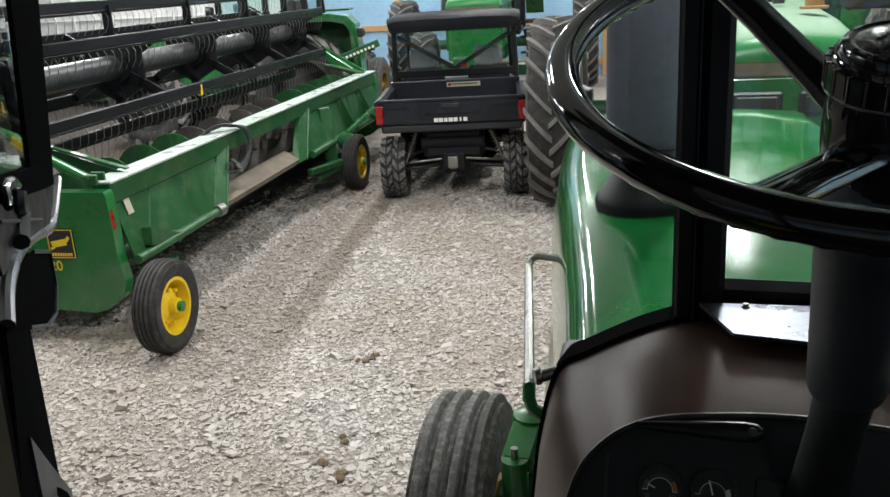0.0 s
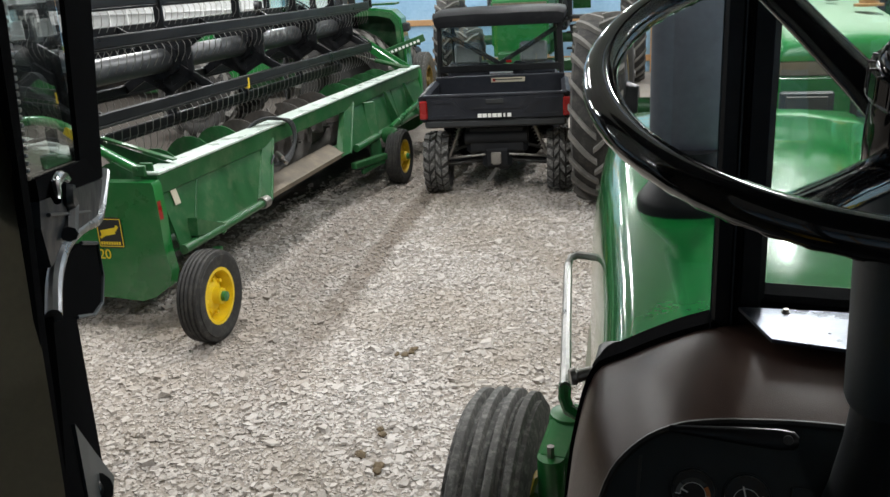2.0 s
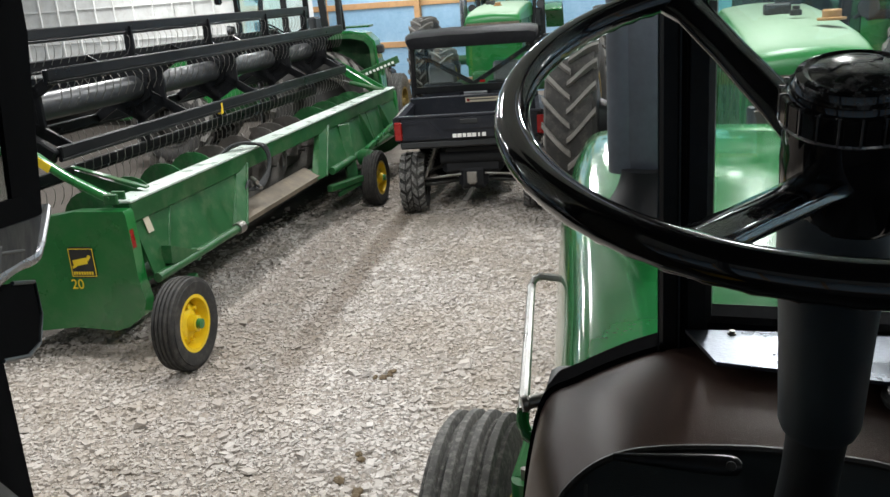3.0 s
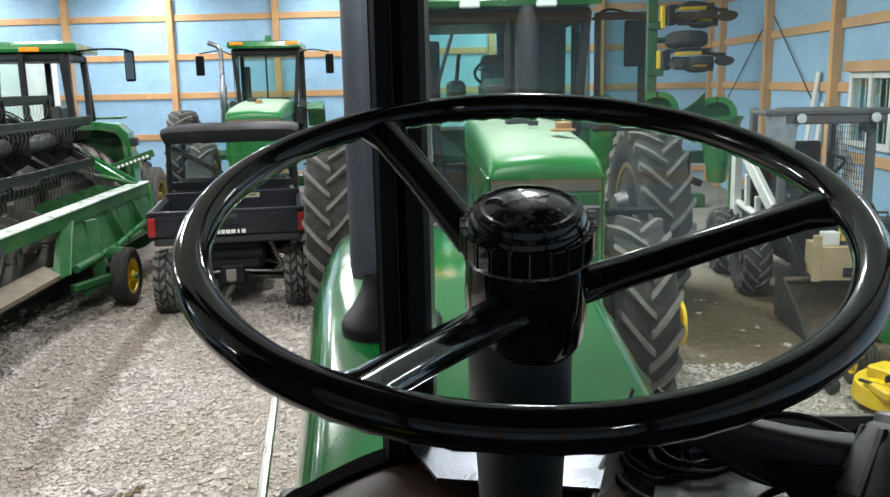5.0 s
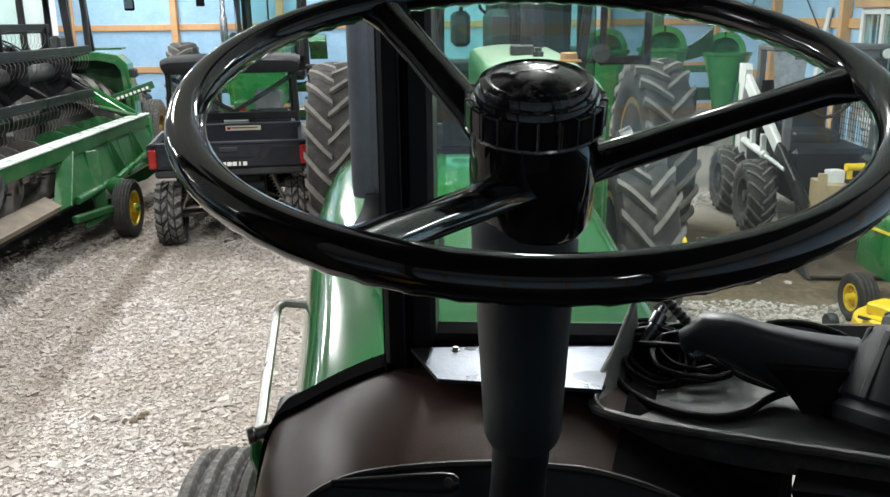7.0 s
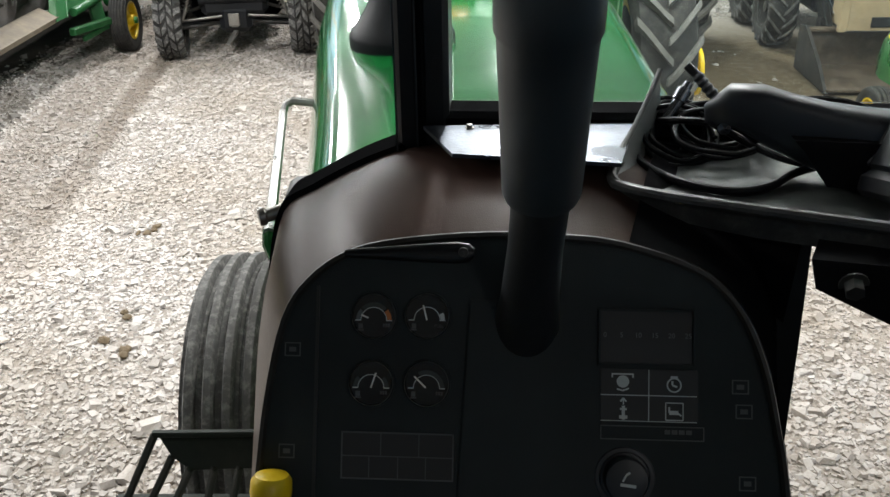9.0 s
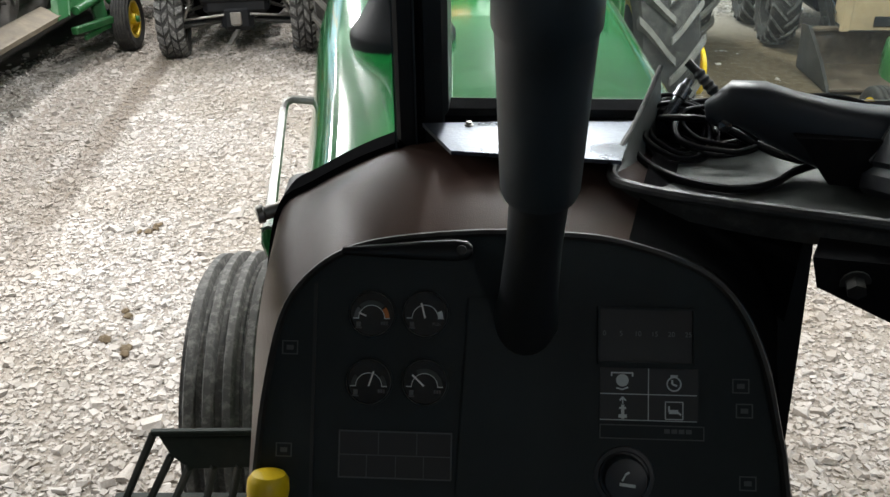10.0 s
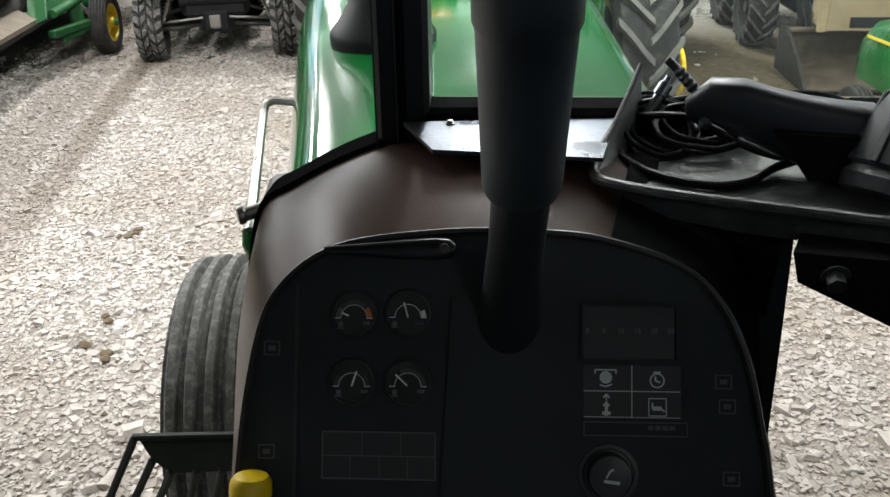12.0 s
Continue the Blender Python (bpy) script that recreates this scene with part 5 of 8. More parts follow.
HUB = WC + WU * 0.0035
hub0 = HUB - WN * 0.055
for a in (5, 123, 244):
    d = WU * math.cos(radians(a)) + WV * math.sin(radians(a))
    side = WN.cross(d)
    a0, a1 = hub0 + d * 0.030, WC + d * (RIM - 0.003) - WN * 0.003
    path = [(a0, 0.019, 0.0095), (a0.lerp(a1, 0.2), 0.0158, 0.0092), (a0.lerp(a1, 0.6), 0.0138, 0.0088), (a0.lerp(a1, 0.88), 0.0145, 0.0088), (a1, 0.023, 0.009)]
    spk = Geo()
    spk.loft([[c + side * (w * math.cos(q)) + WN * (h * math.sin(q)) for q in np.linspace(0, 2 * math.pi, 13)[:-1]] for c, w, h in path])
    part("spoke", spk, BLACK_GLOSS, sw, angle=50)
part("hub", Geo().lathe([(0.034, -0.094), (0.0385, -0.086), (0.0398, -0.06), (0.0400, -0.05), (0.0392, -0.034), (0.0380, -0.026)], HUB, WN, 36), BLACK_GLOSS, sw)
crown = Geo().lathe([(0.0375, -0.026), (0.0395, -0.023), (0.0395, -0.006), (0.0375, -0.002), (0.0365, -0.002)], HUB, WN, 44)
for i in range(22):
    a = 2 * math.pi * i / 22
    d = WU * math.cos(a) + WV * math.sin(a)
    s2 = WN.cross(d)
    part("grip_lug", Geo().box(HUB + d * 0.0402 - WN * 0.0140, (0.0092, 0.0036, 0.0170), 0.0012, Matrix((s2, d, WN)).transposed()), BLACK_GLOSS, sw)
for i in range(22):
    a = 2 * math.pi * (i + 0.5) / 22
    d = WU * math.cos(a) + WV * math.sin(a)
    part("grip_ridge", Geo().box(HUB + d * 0.0405 - WN * 0.0140, (0.0015, 0.0044, 0.0180), 0.0006, Matrix((WN.cross(d), d, WN)).transposed()), RING_WORN_GLINT, sw)
part("ring_edge", Geo().lathe([(0.0385, -0.0242), (0.0418, -0.0242), (0.0426, -0.0230), (0.0418, -0.0218), (0.0385, -0.0218)], HUB, WN, 48), RING_WORN_GLINT, sw, "rubbed lower edge of the ring, pale for its highlight")
part("tilt_knob", crown, BLACK_GLOSS, sw, "knurled glossy black ring")
cap = part("cap", Geo().lathe([(0.0362, -0.006), (0.0362, 0.000), (0.034, 0.0045), (0.030, 0.0062), (0.027, 0.0052), (0.026, 0.0055), (0.020, 0.0082), (0.010, 0.0098), (0.0, 0.0102)], HUB, WN, 44), CAP_WORN_GLINT, sw, "domed black cap with a worn leaping emblem")
# worn emblem as plain raised bars
emb = Geo()
for (u0, v0, u1, v1, w) in ((-0.010, 0.000, 0.008, 0.004, 0.004), (0.006, 0.004, 0.013, 0.009, 0.003), (-0.010, -0.001, -0.016, -0.006, 0.0025), (0.004, 0.001, 0.010, -0.005, 0.0025)):
    emb.beam(HUB + WN * 0.0092 + WU * u0 + WV * v0, HUB + WN * 0.0092 + WU * u1 + WV * v1, w, 0.0022, 0.0006, up=tuple(WN))
part("emblem", emb, CAP_WORN_GLINT, sw)


# instruments
def words(text, u, v, size, mat, parent, d=0.0025):
    cu = bpy.data.curves.new("print", "FONT")
    cu.body, cu.size, cu.align_x, cu.align_y, cu.extrude = text, size, "CENTER", "CENTER", 0.0001
    tmp = bpy.data.objects.new("print", cu)
    scene.collection.objects.link(tmp)
    me = bpy.data.meshes.new_from_object(tmp.evaluated_get(bpy.context.evaluated_depsgraph_get()))
    bpy.data.objects.remove(tmp)
    bpy.data.curves.remove(cu)
    me.materials.clear()
    me.materials.append(mat)
    ob = new("print", me)
    ob.parent = parent
    p = on_panel(u, v, d)
    ob.matrix_local = Matrix.Translation(p) @ Matrix((Vector((1, 0, 0)), PV, PN)).transposed().to_4x4()
    return ob


def sector(g, c, r0, r1, a0, a1, d, slot):
    """A flat ring segment on the panel."""
    pu = Vector((1, 0, 0))
    n = max(3, int(abs(a1 - a0) / 8))
    ring = [[c + PN * d + (pu * math.cos(radians(a0 + (a1 - a0) * k / n)) + PV * math.sin(radians(a0 + (a1 - a0) * k / n))) * r for k in range(n + 1)] for r in (r0, r1)]
    g.loft(ring, closed=False, caps=False, slot=slot)


def dial(u, v, angle, reach, zones):
    g = Geo()
    c = on_panel(u, v, 0.0010)
    pu = Vector((1, 0, 0))
    low = c - PV * 0.00378
    g.lathe([(0.021, -0.001), (0.02058, 0.0022), (0.01949, 0.0024), (0.01898, -0.0002)], c, PN, 40, slot=0)
    g.lathe([(0.01915, 0.0002), (0.0, 0.0004)], c, PN, 40, slot=1)
    for a0, a1, slot in zones:
        sector(g, low, 0.01176, 0.01554, a0, a1, 0.0008, slot)
    sector(g, low, 0.011, 0.01159, 0, 180, 0.0012, 2)

    def bar(r0, r1, a, w, slot):
        d = pu * math.cos(radians(a)) + PV * math.sin(radians(a))
        g.beam(low + PN * 0.0014 + d * r0, low + PN * 0.0014 + d * r1, w, 0.0006, 0, slot, up=tuple(PN))

    bar(0.011, 0.01596, 180, 0.0008, 2)
    bar(0.011, 0.01596, 0, 0.0008, 2)
    bar(*reach, angle, 0.0014, 3)
    rot = Matrix((pu, PN, PV)).transposed()
    g.box(low + PN * 0.001 - pu * 0.01134 - PV * 0.00521, (0.00386, 0.0006, 0.00437), 0, rot, 5)
    g.box(low + PN * 0.001 - pu * 0.01134 - PV * 0.0084, (0.00538, 0.0006, 0.0012), 0, rot, 5)
    if slot_text := {-0.0696: "FUEL"}.get(u):
        words(slot_text, u + 0.0105, v - 0.00882, 0.00386, DIM_PRINT, dash, 0.0022)
    else:
        for k in range(3):
            g.box(low + PN * 0.001 + pu * (0.00882 + 0.0022 * k) - PV * 0.0042, (0.0016, 0.0006, 0.0030), 0, rot, 5)
    # thin steel ring added as the highlight on the glossy bezel
    g.lathe([(0.0194, 0.0022), (0.01915, 0.0030), (0.01873, 0.0024)], c, PN, 40, slot=6, closed=True)
    part("gauge", g, [PANEL_BLACK, DIAL_BLACK, ICON_WHITE, NEEDLE, ORANGE_MARK, DIM_PRINT, STEEL, ZONE_GREY], dash, "round black gauge with a thin needle")


def add_flat(g, u0, v0, u1, v1, d=0.0, t=0.0015, slot=0, bev=0.0):
    c = on_panel((u0 + u1) / 2, (v0 + v1) / 2, d + t / 2)
    return g.box(c, (abs(u1 - u0), t, abs(v1 - v0)), bev, Matrix((Vector((1, 0, 0)), PN, PV)).transposed(), slot)


def frame_on(g, u0, v0, u1, v1, w, d, t, slot=0):
    add_flat(g, u0, v0, u1, v0 + w, d, t, slot)
    add_flat(g, u0, v1 - w, u1, v1, d, t, slot)
    add_flat(g, u0, v0, u0 + w, v1, d, t, slot)
    add_flat(g, u1 - w, v0, u1, v1, d, t, slot)
    return g


dial(-0.1160, 0.0045, 157, (0.0050, 0.0118), ((2, 38, 4), (45, 135, 7), (140, 178, 5)))
dial(-0.0696, 0.0055, 105, (0.0000, 0.0134), ((2, 26, 2),))
dial(-0.1172, -0.0536, 72, (0.0000, 0.0134), ((140, 178, 7), (2, 40, 7)))
dial(-0.0690, -0.0530, 137, (0.0008, 0.0147), ((2, 120, 7),))

# warning-lamp block
g = Geo()
add_flat(g, -0.1421, -0.1359, -0.0446, -0.0954, 0, 0.001, 0)
frame_on(g, -0.1421, -0.1359, -0.0446, -0.0954, 0.0012, 0.001, 0.0008, 1)
add_flat(g, -0.1421, -0.1165, -0.0446, -0.1157, 0.001, 0.0005, 1)
for u in (-0.108, -0.075):
    add_flat(g, u, -0.1157, u + 0.0007, -0.0954, 0.001, 0.0005, 1)
for u in (-0.118, -0.093, -0.069):
    add_flat(g, u, -0.1359, u + 0.0007, -0.1165, 0.001, 0.0005, 1)
part("warning_lamp_block", g, [LETTER_DARK, DIM_PRINT], dash)

# hour scale display with its readable numbers
g = Geo()
add_flat(g, 0.0795, -0.0313, 0.1569, 0.0127, 0, 0.0012, 0)
part("display", g, LETTER_DARK, dash)
part("display_bezel", frame_on(Geo(), 0.0775, -0.0333, 0.1589, 0.0147, 0.002, 0, 0.004), PANEL_BLACK, dash)


for k, s in enumerate(("0", "5", "10", "15", "20", "25")):
    words(s, 0.0830 + k * 0.0140, -0.0075, 0.0060, NUMBER_GREY, dash)

# four lit-up symbols
g = Geo()
add_flat(g, 0.0800, -0.0800, 0.1615, -0.0365, 0, 0.001, 0)
add_flat(g, 0.0800, -0.0586, 0.1605, -0.0579, 0.001, 0.0006, 1)
add_flat(g, 0.1200, -0.0800, 0.1207, -0.0365, 0.001, 0.0006, 1)
add_flat(g, 0.0800, -0.0803, 0.1605, -0.0797, 0.001, 0.0006, 1)


def line(u0, v0, u1, v1, w=0.0012, slot=1):
    g.beam(on_panel(u0, v0, 0.0015), on_panel(u1, v1, 0.0015), w, 0.0006, 0, slot, up=tuple(PN))


# gear under a bracket
line(0.0895, -0.0435, 0.0895, -0.0405), line(0.0890, -0.0405, 0.1075, -0.0405), line(0.1070, -0.0435, 0.1070, -0.0405)
for k in range(8):
    a = k * math.pi / 8
    line(0.0985 - 0.0052 * math.cos(a), -0.0468 - 0.0052 * math.sin(a), 0.0985 + 0.0052 * math.cos(a), -0.0468 + 0.0052 * math.sin(a), 0.0018)
line(0.0935, -0.0532, 0.0985, -0.0545), line(0.0985, -0.0545, 0.1035, -0.0525)
# engine ring
for k in range(14):
    a, b = 2 * math.pi * k / 14, 2 * math.pi * (k + 1) / 14
    line(0.1415 + 0.0058 * math.cos(a), -0.0490 + 0.0058 * math.sin(a), 0.1415 + 0.0058 * math.cos(b), -0.0490 + 0.0058 * math.sin(b))
line(0.1385, -0.0425, 0.1445, -0.0425, 0.0022), line(0.1400, -0.049, 0.1440, -0.0505, 0.0016), line(0.1400, -0.0455, 0.1400, -0.049, 0.0016)
# small tractor with an arrow
line(0.0990, -0.0665, 0.0990, -0.0610, 0.0010), line(0.0965, -0.0638, 0.0990, -0.0608, 0.0014), line(0.1015, -0.0638, 0.0990, -0.0608, 0.0014)
line(0.0990, -0.0790, 0.0990, -0.0672, 0.0026), line(0.0962, -0.0700, 0.1018, -0.0700, 0.0018), line(0.0955, -0.0768, 0.1025, -0.0768, 0.0028)
# boxed emblem as a plain shape
for a, b, c, d in ((0.1345, -0.0640, 0.1490, -0.0640), (0.1490, -0.0640, 0.1490, -0.0785), (0.1490, -0.0785, 0.1345, -0.0785), (0.1345, -0.0785, 0.1345, -0.0640)):
    line(a, b, c, d, 0.0008)
line(0.1375, -0.0722, 0.1450, -0.0722, 0.0034), line(0.1375, -0.0722, 0.1375, -0.0675, 0.0014), line(0.1445, -0.0722, 0.1475, -0.0748, 0.0014)
part("symbol_tile", g, [LETTER_DARK, ICON_WHITE], dash, "black tile with four pale symbols")
g = Geo()
frame_on(g, 0.0800, -0.0960, 0.1670, -0.0840, 0.0008, 0.0, 0.001, 0)
for k in range(4):
    add_flat(g, 0.134 + k * 0.006, -0.0905, 0.1385 + k * 0.006, -0.0870, 0.0, 0.001, 0)
part("plate", g, [DIM_PRINT], dash)
# cigarette lighter
lt = part("lighter", Geo().lathe([(0.0255, 0), (0.0250, 0.0015), (0.0215, 0.0018), (0.0205, 0.0008), (0.0185, 0.001), (0.0185, 0.012), (0.0172, 0.0145), (0.012, 0.0152), (0, 0.0155)], on_panel(0.1007, -0.1275), PN, 36), GRIP_BLACK, dash, "round black cigarette lighter knob")
g = Geo()
g.beam(on_panel(0.095, -0.1305, 0.0160), on_panel(0.108, -0.1320, 0.0160), 0.0026, 0.0006, 0, 0, up=tuple(PN))
g.beam(on_panel(0.097, -0.1280, 0.0160), on_panel(0.100, -0.1225, 0.0160), 0.0014, 0.0006, 0, 0, up=tuple(PN))
g.beam(on_panel(0.100, -0.1225, 0.0160), on_panel(0.103, -0.1205, 0.0160), 0.0018, 0.0006, 0, 0, up=tuple(PN))
part("print", g, ICON_WHITE, lt)
# faint prints and the side seam
g = Geo()
add_flat(g, -0.1670, -0.33, -0.1640, 0.030, 0.0, 0.0012, 0)
part("seam", g, LETTER_DARK, dash)
for u, v in ((-0.1870, -0.026), (-0.190, -0.114), (0.197, -0.0494), (0.20, -0.070), (0.203, -0.130)):
    g = Geo()
    frame_on(g, u - 0.007, v - 0.006, u + 0.007, v + 0.006, 0.0009, 0.0, 0.0006, 0)
    add_flat(g, u - 0.003, v - 0.002, u + 0.003, v + 0.002, 0, 0.0006, 0)
    part("print", g, DIM_PRINT, dash)
# pointer lever on top of the panel
lb, ltip = on_panel(-0.0385, 0.0600, 0.016), on_panel(-0.1400, 0.0580, 0.016)
g = Geo()
d = (ltip - lb).normalized()
u = PN.cross(d)
g.loft([[c + u * (w * math.cos(q)) + PN * (h * math.sin(q)) for q in np.linspace(0, 2 * math.pi, 13)[:-1]] for c, w, h in ((lb - d * 0.009, 0.004, 0.003), (lb - d * 0.005, 0.0080, 0.004), (lb + d * 0.006, 0.0092, 0.0042), (lb + d * 0.03, 0.0082, 0.004), (lb + d * 0.06, 0.0062, 0.0036), (ltip, 0.0033, 0.0028))])
g.cyl(on_panel(-0.0385, 0.0600, 0.0), lb, 0.008, n=14)
lever = part("lever", g, BLACK_PAINT, own, "slim black pointer lever with a screw")
part("screw", Geo().lathe([(0.0045, 0), (0.004, 0.0015), (0, 0.0018)], lb + PN * 0.0035, PN, 16).beam(lb + PN * 0.0054 - u * 0.003, lb + PN * 0.0054 + u * 0.003, 0.0009, 0.0003, 0, 1, up=tuple(PN)), [DARK_METAL, LETTER_DARK], lever)
# yellow throttle knob
part("throttle_knob", Geo().lathe([(0.010, -0.05), (0.012, -0.004), (0.0165, 0.0), (0.0178, 0.008), (0.0172, 0.018), (0.014, 0.0225), (0.0, 0.024)], on_panel(-0.1975, -0.152, 0.02), (0.05, 0.35, 0.93), 22), YELLOW, own, "bright yellow throttle lever knob")
# side step below the door: a rim, a sloping plate and bars that fan out from it
g = Geo().beam((0.340, 3.083, 1.330), (0.570, 3.097, 1.330), 0.012, 0.010, 0.003)
g.loft([[(0.350, 3.084, 1.326), (0.570, 3.097, 1.326), (0.570, 3.075, 1.278), (0.404, 3.060, 1.278), (0.364, 3.086, 1.282)], [(0.350, 3.088, 1.322), (0.570, 3.101, 1.322), (0.570, 3.079, 1.274), (0.404, 3.064, 1.274), (0.364, 3.090, 1.278)]])
step = part("step", g, STEP_GREEN, own, "dull green-grey slotted entry step")
for p0, p1 in (((0.345, 3.083, 1.330), (0.256, 3.110, 1.160)), ((0.366, 3.086, 1.284), (0.299, 3.112, 1.160)), ((0.404, 3.061, 1.282), (0.342, 3.114, 1.160)), ((0.442, 3.065, 1.282), (0.397, 3.116, 1.160)), ((0.482, 3.069, 1.282), (0.440, 3.120, 1.160)), ((0.522, 3.073, 1.282), (0.490, 3.122, 1.160))):
    part("bar", Geo().beam(p0, p1, 0.011, 0.012, 0.003), STEP_GREEN, step)
part("tread_rail", Geo().beam((0.235, 3.108, 1.155), (0.57, 3.124, 1.155), 0.03, 0.02, 0.004).beam((0.56, 3.124, 1.155), (0.60, 3.02, 1.155), 0.03, 0.02, 0.004), STEP_GREEN, step)
part("hydraulic_hose", Geo().tube(smooth_path([(1.150, 2.70, 1.70), (1.175, 2.69, 1.60), (1.21, 2.68, 1.50), (1.22, 2.65, 1.30)], 5), 0.011, 8), BLACK_PLASTIC, own)
# open cab door with its latch, swung out beside the driver
DOOR_IN = Vector((0.78, 0.626, 0))


def plate(pts, thick, geo=None, slot=0):
    """A thick plate of the door with the given outline on its inner face."""
    a = [Vector(p) for p in pts]
    return (geo or Geo()).loft([a, [p - DOOR_IN * thick for p in a]], slot=slot)


door = part("door", plate([(0.138, 2.689, 2.36), (0.134, 2.688, 2.283), (0.141, 2.660, 2.105), (0.056, 2.783, 2.068), (0.025, 2.851, 2.280), (0.033, 2.845, 2.36)], 0.005), SEAL, own, "open cab door with black frame and steel grab bar")
part("frame_upper", Geo().beam((0.085, 2.770, 2.35), (0.085, 2.77, 2.97), 0.05, 0.12, 0.01, up=tuple(DOOR_IN)).beam((0.085, 2.77, 2.96), (0.40, 2.36, 2.96), 0.03, 0.05, 0.01), BLACK_PAINT, door)
part("window_rail", plate([(0.352, 2.396, 2.166), (0.095, 2.725, 2.106), (0.056, 2.782, 2.067), (0.337, 2.410, 2.146)], 0.006), SEAL, door)
pane = part("glass", plate([(0.383, 2.366, 2.95), (0.372, 2.372, 2.16), (0.09, 2.735, 2.10), (0.09, 2.735, 2.95)], -0.005), GLASS, door)
pane.matrix_local = Matrix.Translation(-DOOR_IN * 0.014)
pane.visible_shadow = False
part("seal_channel", Geo().loft([[(0.441, 2.304, z), (0.398, 2.350, z), (0.372, 2.345, z), (0.387, 2.342, z)] for z in (3.0,)] + [[(0.441, 2.306, 2.267), (0.400, 2.353, 2.275), (0.375, 2.345, 2.275), (0.387, 2.342, 2.267)], [(0.408, 2.329, 2.154), (0.379, 2.363, 2.164), (0.35, 2.345, 2.164), (0.38, 2.30, 2.154)], [(0.418, 2.308, 2.054), (0.370, 2.361, 2.062), (0.345, 2.34, 2.062), (0.39, 2.28, 2.054)], [(0.424, 2.295, 1.975), (0.388, 2.335, 1.955), (0.36, 2.31, 1.955), (0.40, 2.27, 1.975)], [(0.44, 2.27, 1.75), (0.40, 2.31, 1.75), (0.37, 2.29, 1.75), (0.41, 2.25, 1.75)]]), SEAL, own)
for k in range(56):
    t = k / 55
    p = Vector((0.366 + 0.017 * t + 0.004 * math.sin(3.1 * t), 2.377 - 0.005 * t, 2.172 + 0.278 * t))
    part("seal_bead", Geo().box(p, (0.0034, 0.0030, 0.0032), 0.0009), STEEL, door)
part("inner_shelf", plate([(0.056, 2.782, 2.066), (0.087, 2.732, 2.031), (0.172, 2.612, 2.053), (0.244, 2.518, 2.072), (0.321, 2.424, 2.090), (0.347, 2.397, 2.130), (0.337, 2.410, 2.146)], 0.012), POCKET_BLACK, door, "blue-black inner door pocket")
part("grab_bar", Geo().tube(smooth_path([(0.036, 2.811, 2.068), (0.052, 2.786, 2.055), (0.084, 2.737, 2.036), (0.108, 2.702, 2.036), (0.172, 2.612, 2.057), (0.244, 2.518, 2.074), (0.290, 2.461, 2.079), (0.318, 2.426, 2.075), (0.340, 2.399, 2.062)], 5), 0.0062, 10), GRAB_STEEL, door, "bent steel grab bar")


def inward(pts, d):
    return [tuple(Vector(p) + DOOR_IN * d) for p in pts]


latch = part("latch_lever", Geo().tube(smooth_path(inward([(0.318, 2.434, 2.138), (0.300, 2.452, 2.146), (0.270, 2.490, 2.143), (0.246, 2.520, 2.133)], 0.008), 4), [0.003, 0.0042, 0.0046, 0.0046, 0.0048, 0.005, 0.005, 0.005, 0.005, 0.005, 0.0048, 0.0044, 0.004], 10), BLACK_GLOSS, door, "glossy black latch paddle")
part("latch_hook", Geo().tube(smooth_path(inward([(0.262, 2.502, 2.132), (0.262, 2.500, 2.122), (0.246, 2.518, 2.110), (0.258, 2.502, 2.100), (0.272, 2.485, 2.094)], 0.008), 4), 0.0075, 8), BLACK_PLASTIC, latch)
part("latch_rod", Geo().cyl(*inward([(0.333, 2.414, 2.134), (0.147, 2.650, 2.063)], 0.004), 0.0018, n=6), BLACK_PLASTIC, door)
box_pts = [(0.180, 2.600, 2.046), (0.113, 2.692, 2.013), (0.109, 2.696, 1.972), (0.131, 2.664, 1.951), (0.167, 2.613, 1.961), (0.247, 2.510, 2.007), (0.336, 2.403, 2.059), (0.289, 2.461, 2.076)]
skin = part("lower_skin", plate(box_pts, 0.04), SEAL, door, "black moulded lower door box")
part("skin_edge", Geo().tube([Vector(p) + DOOR_IN * 0.001 for p in box_pts[:6]], 0.0022, 6), GREY_SLEEVE, skin)
part("lower_frame", plate([(0.341, 2.397, 2.062), (0.242, 2.516, 2.004), (0.229, 2.525, 1.824), (0.262, 2.48, 1.70), (0.394, 2.327, 1.75), (0.394, 2.327, 1.952), (0.352, 2.379, 2.006)], 0.02), SEAL, door)
part("stay_plate", plate([(0.348, 2.385, 1.980), (0.287, 2.457, 1.905), (0.224, 2.536, 1.820), (0.325, 2.408, 1.80), (0.345, 2.386, 1.90)], -0.004), GREY_SLEEVE, door, "grey door stay plate")
part("stay_bolt", Geo().lathe([(0.018, -0.004), (0.018, 0.002), (0.010, 0.003), (0.009, 0.010), (0.006, 0.013), (0, 0.013)], (0.292, 2.446, 1.872), (0.45, -0.45, 0.8), 14), BLACK_PAINT, door)
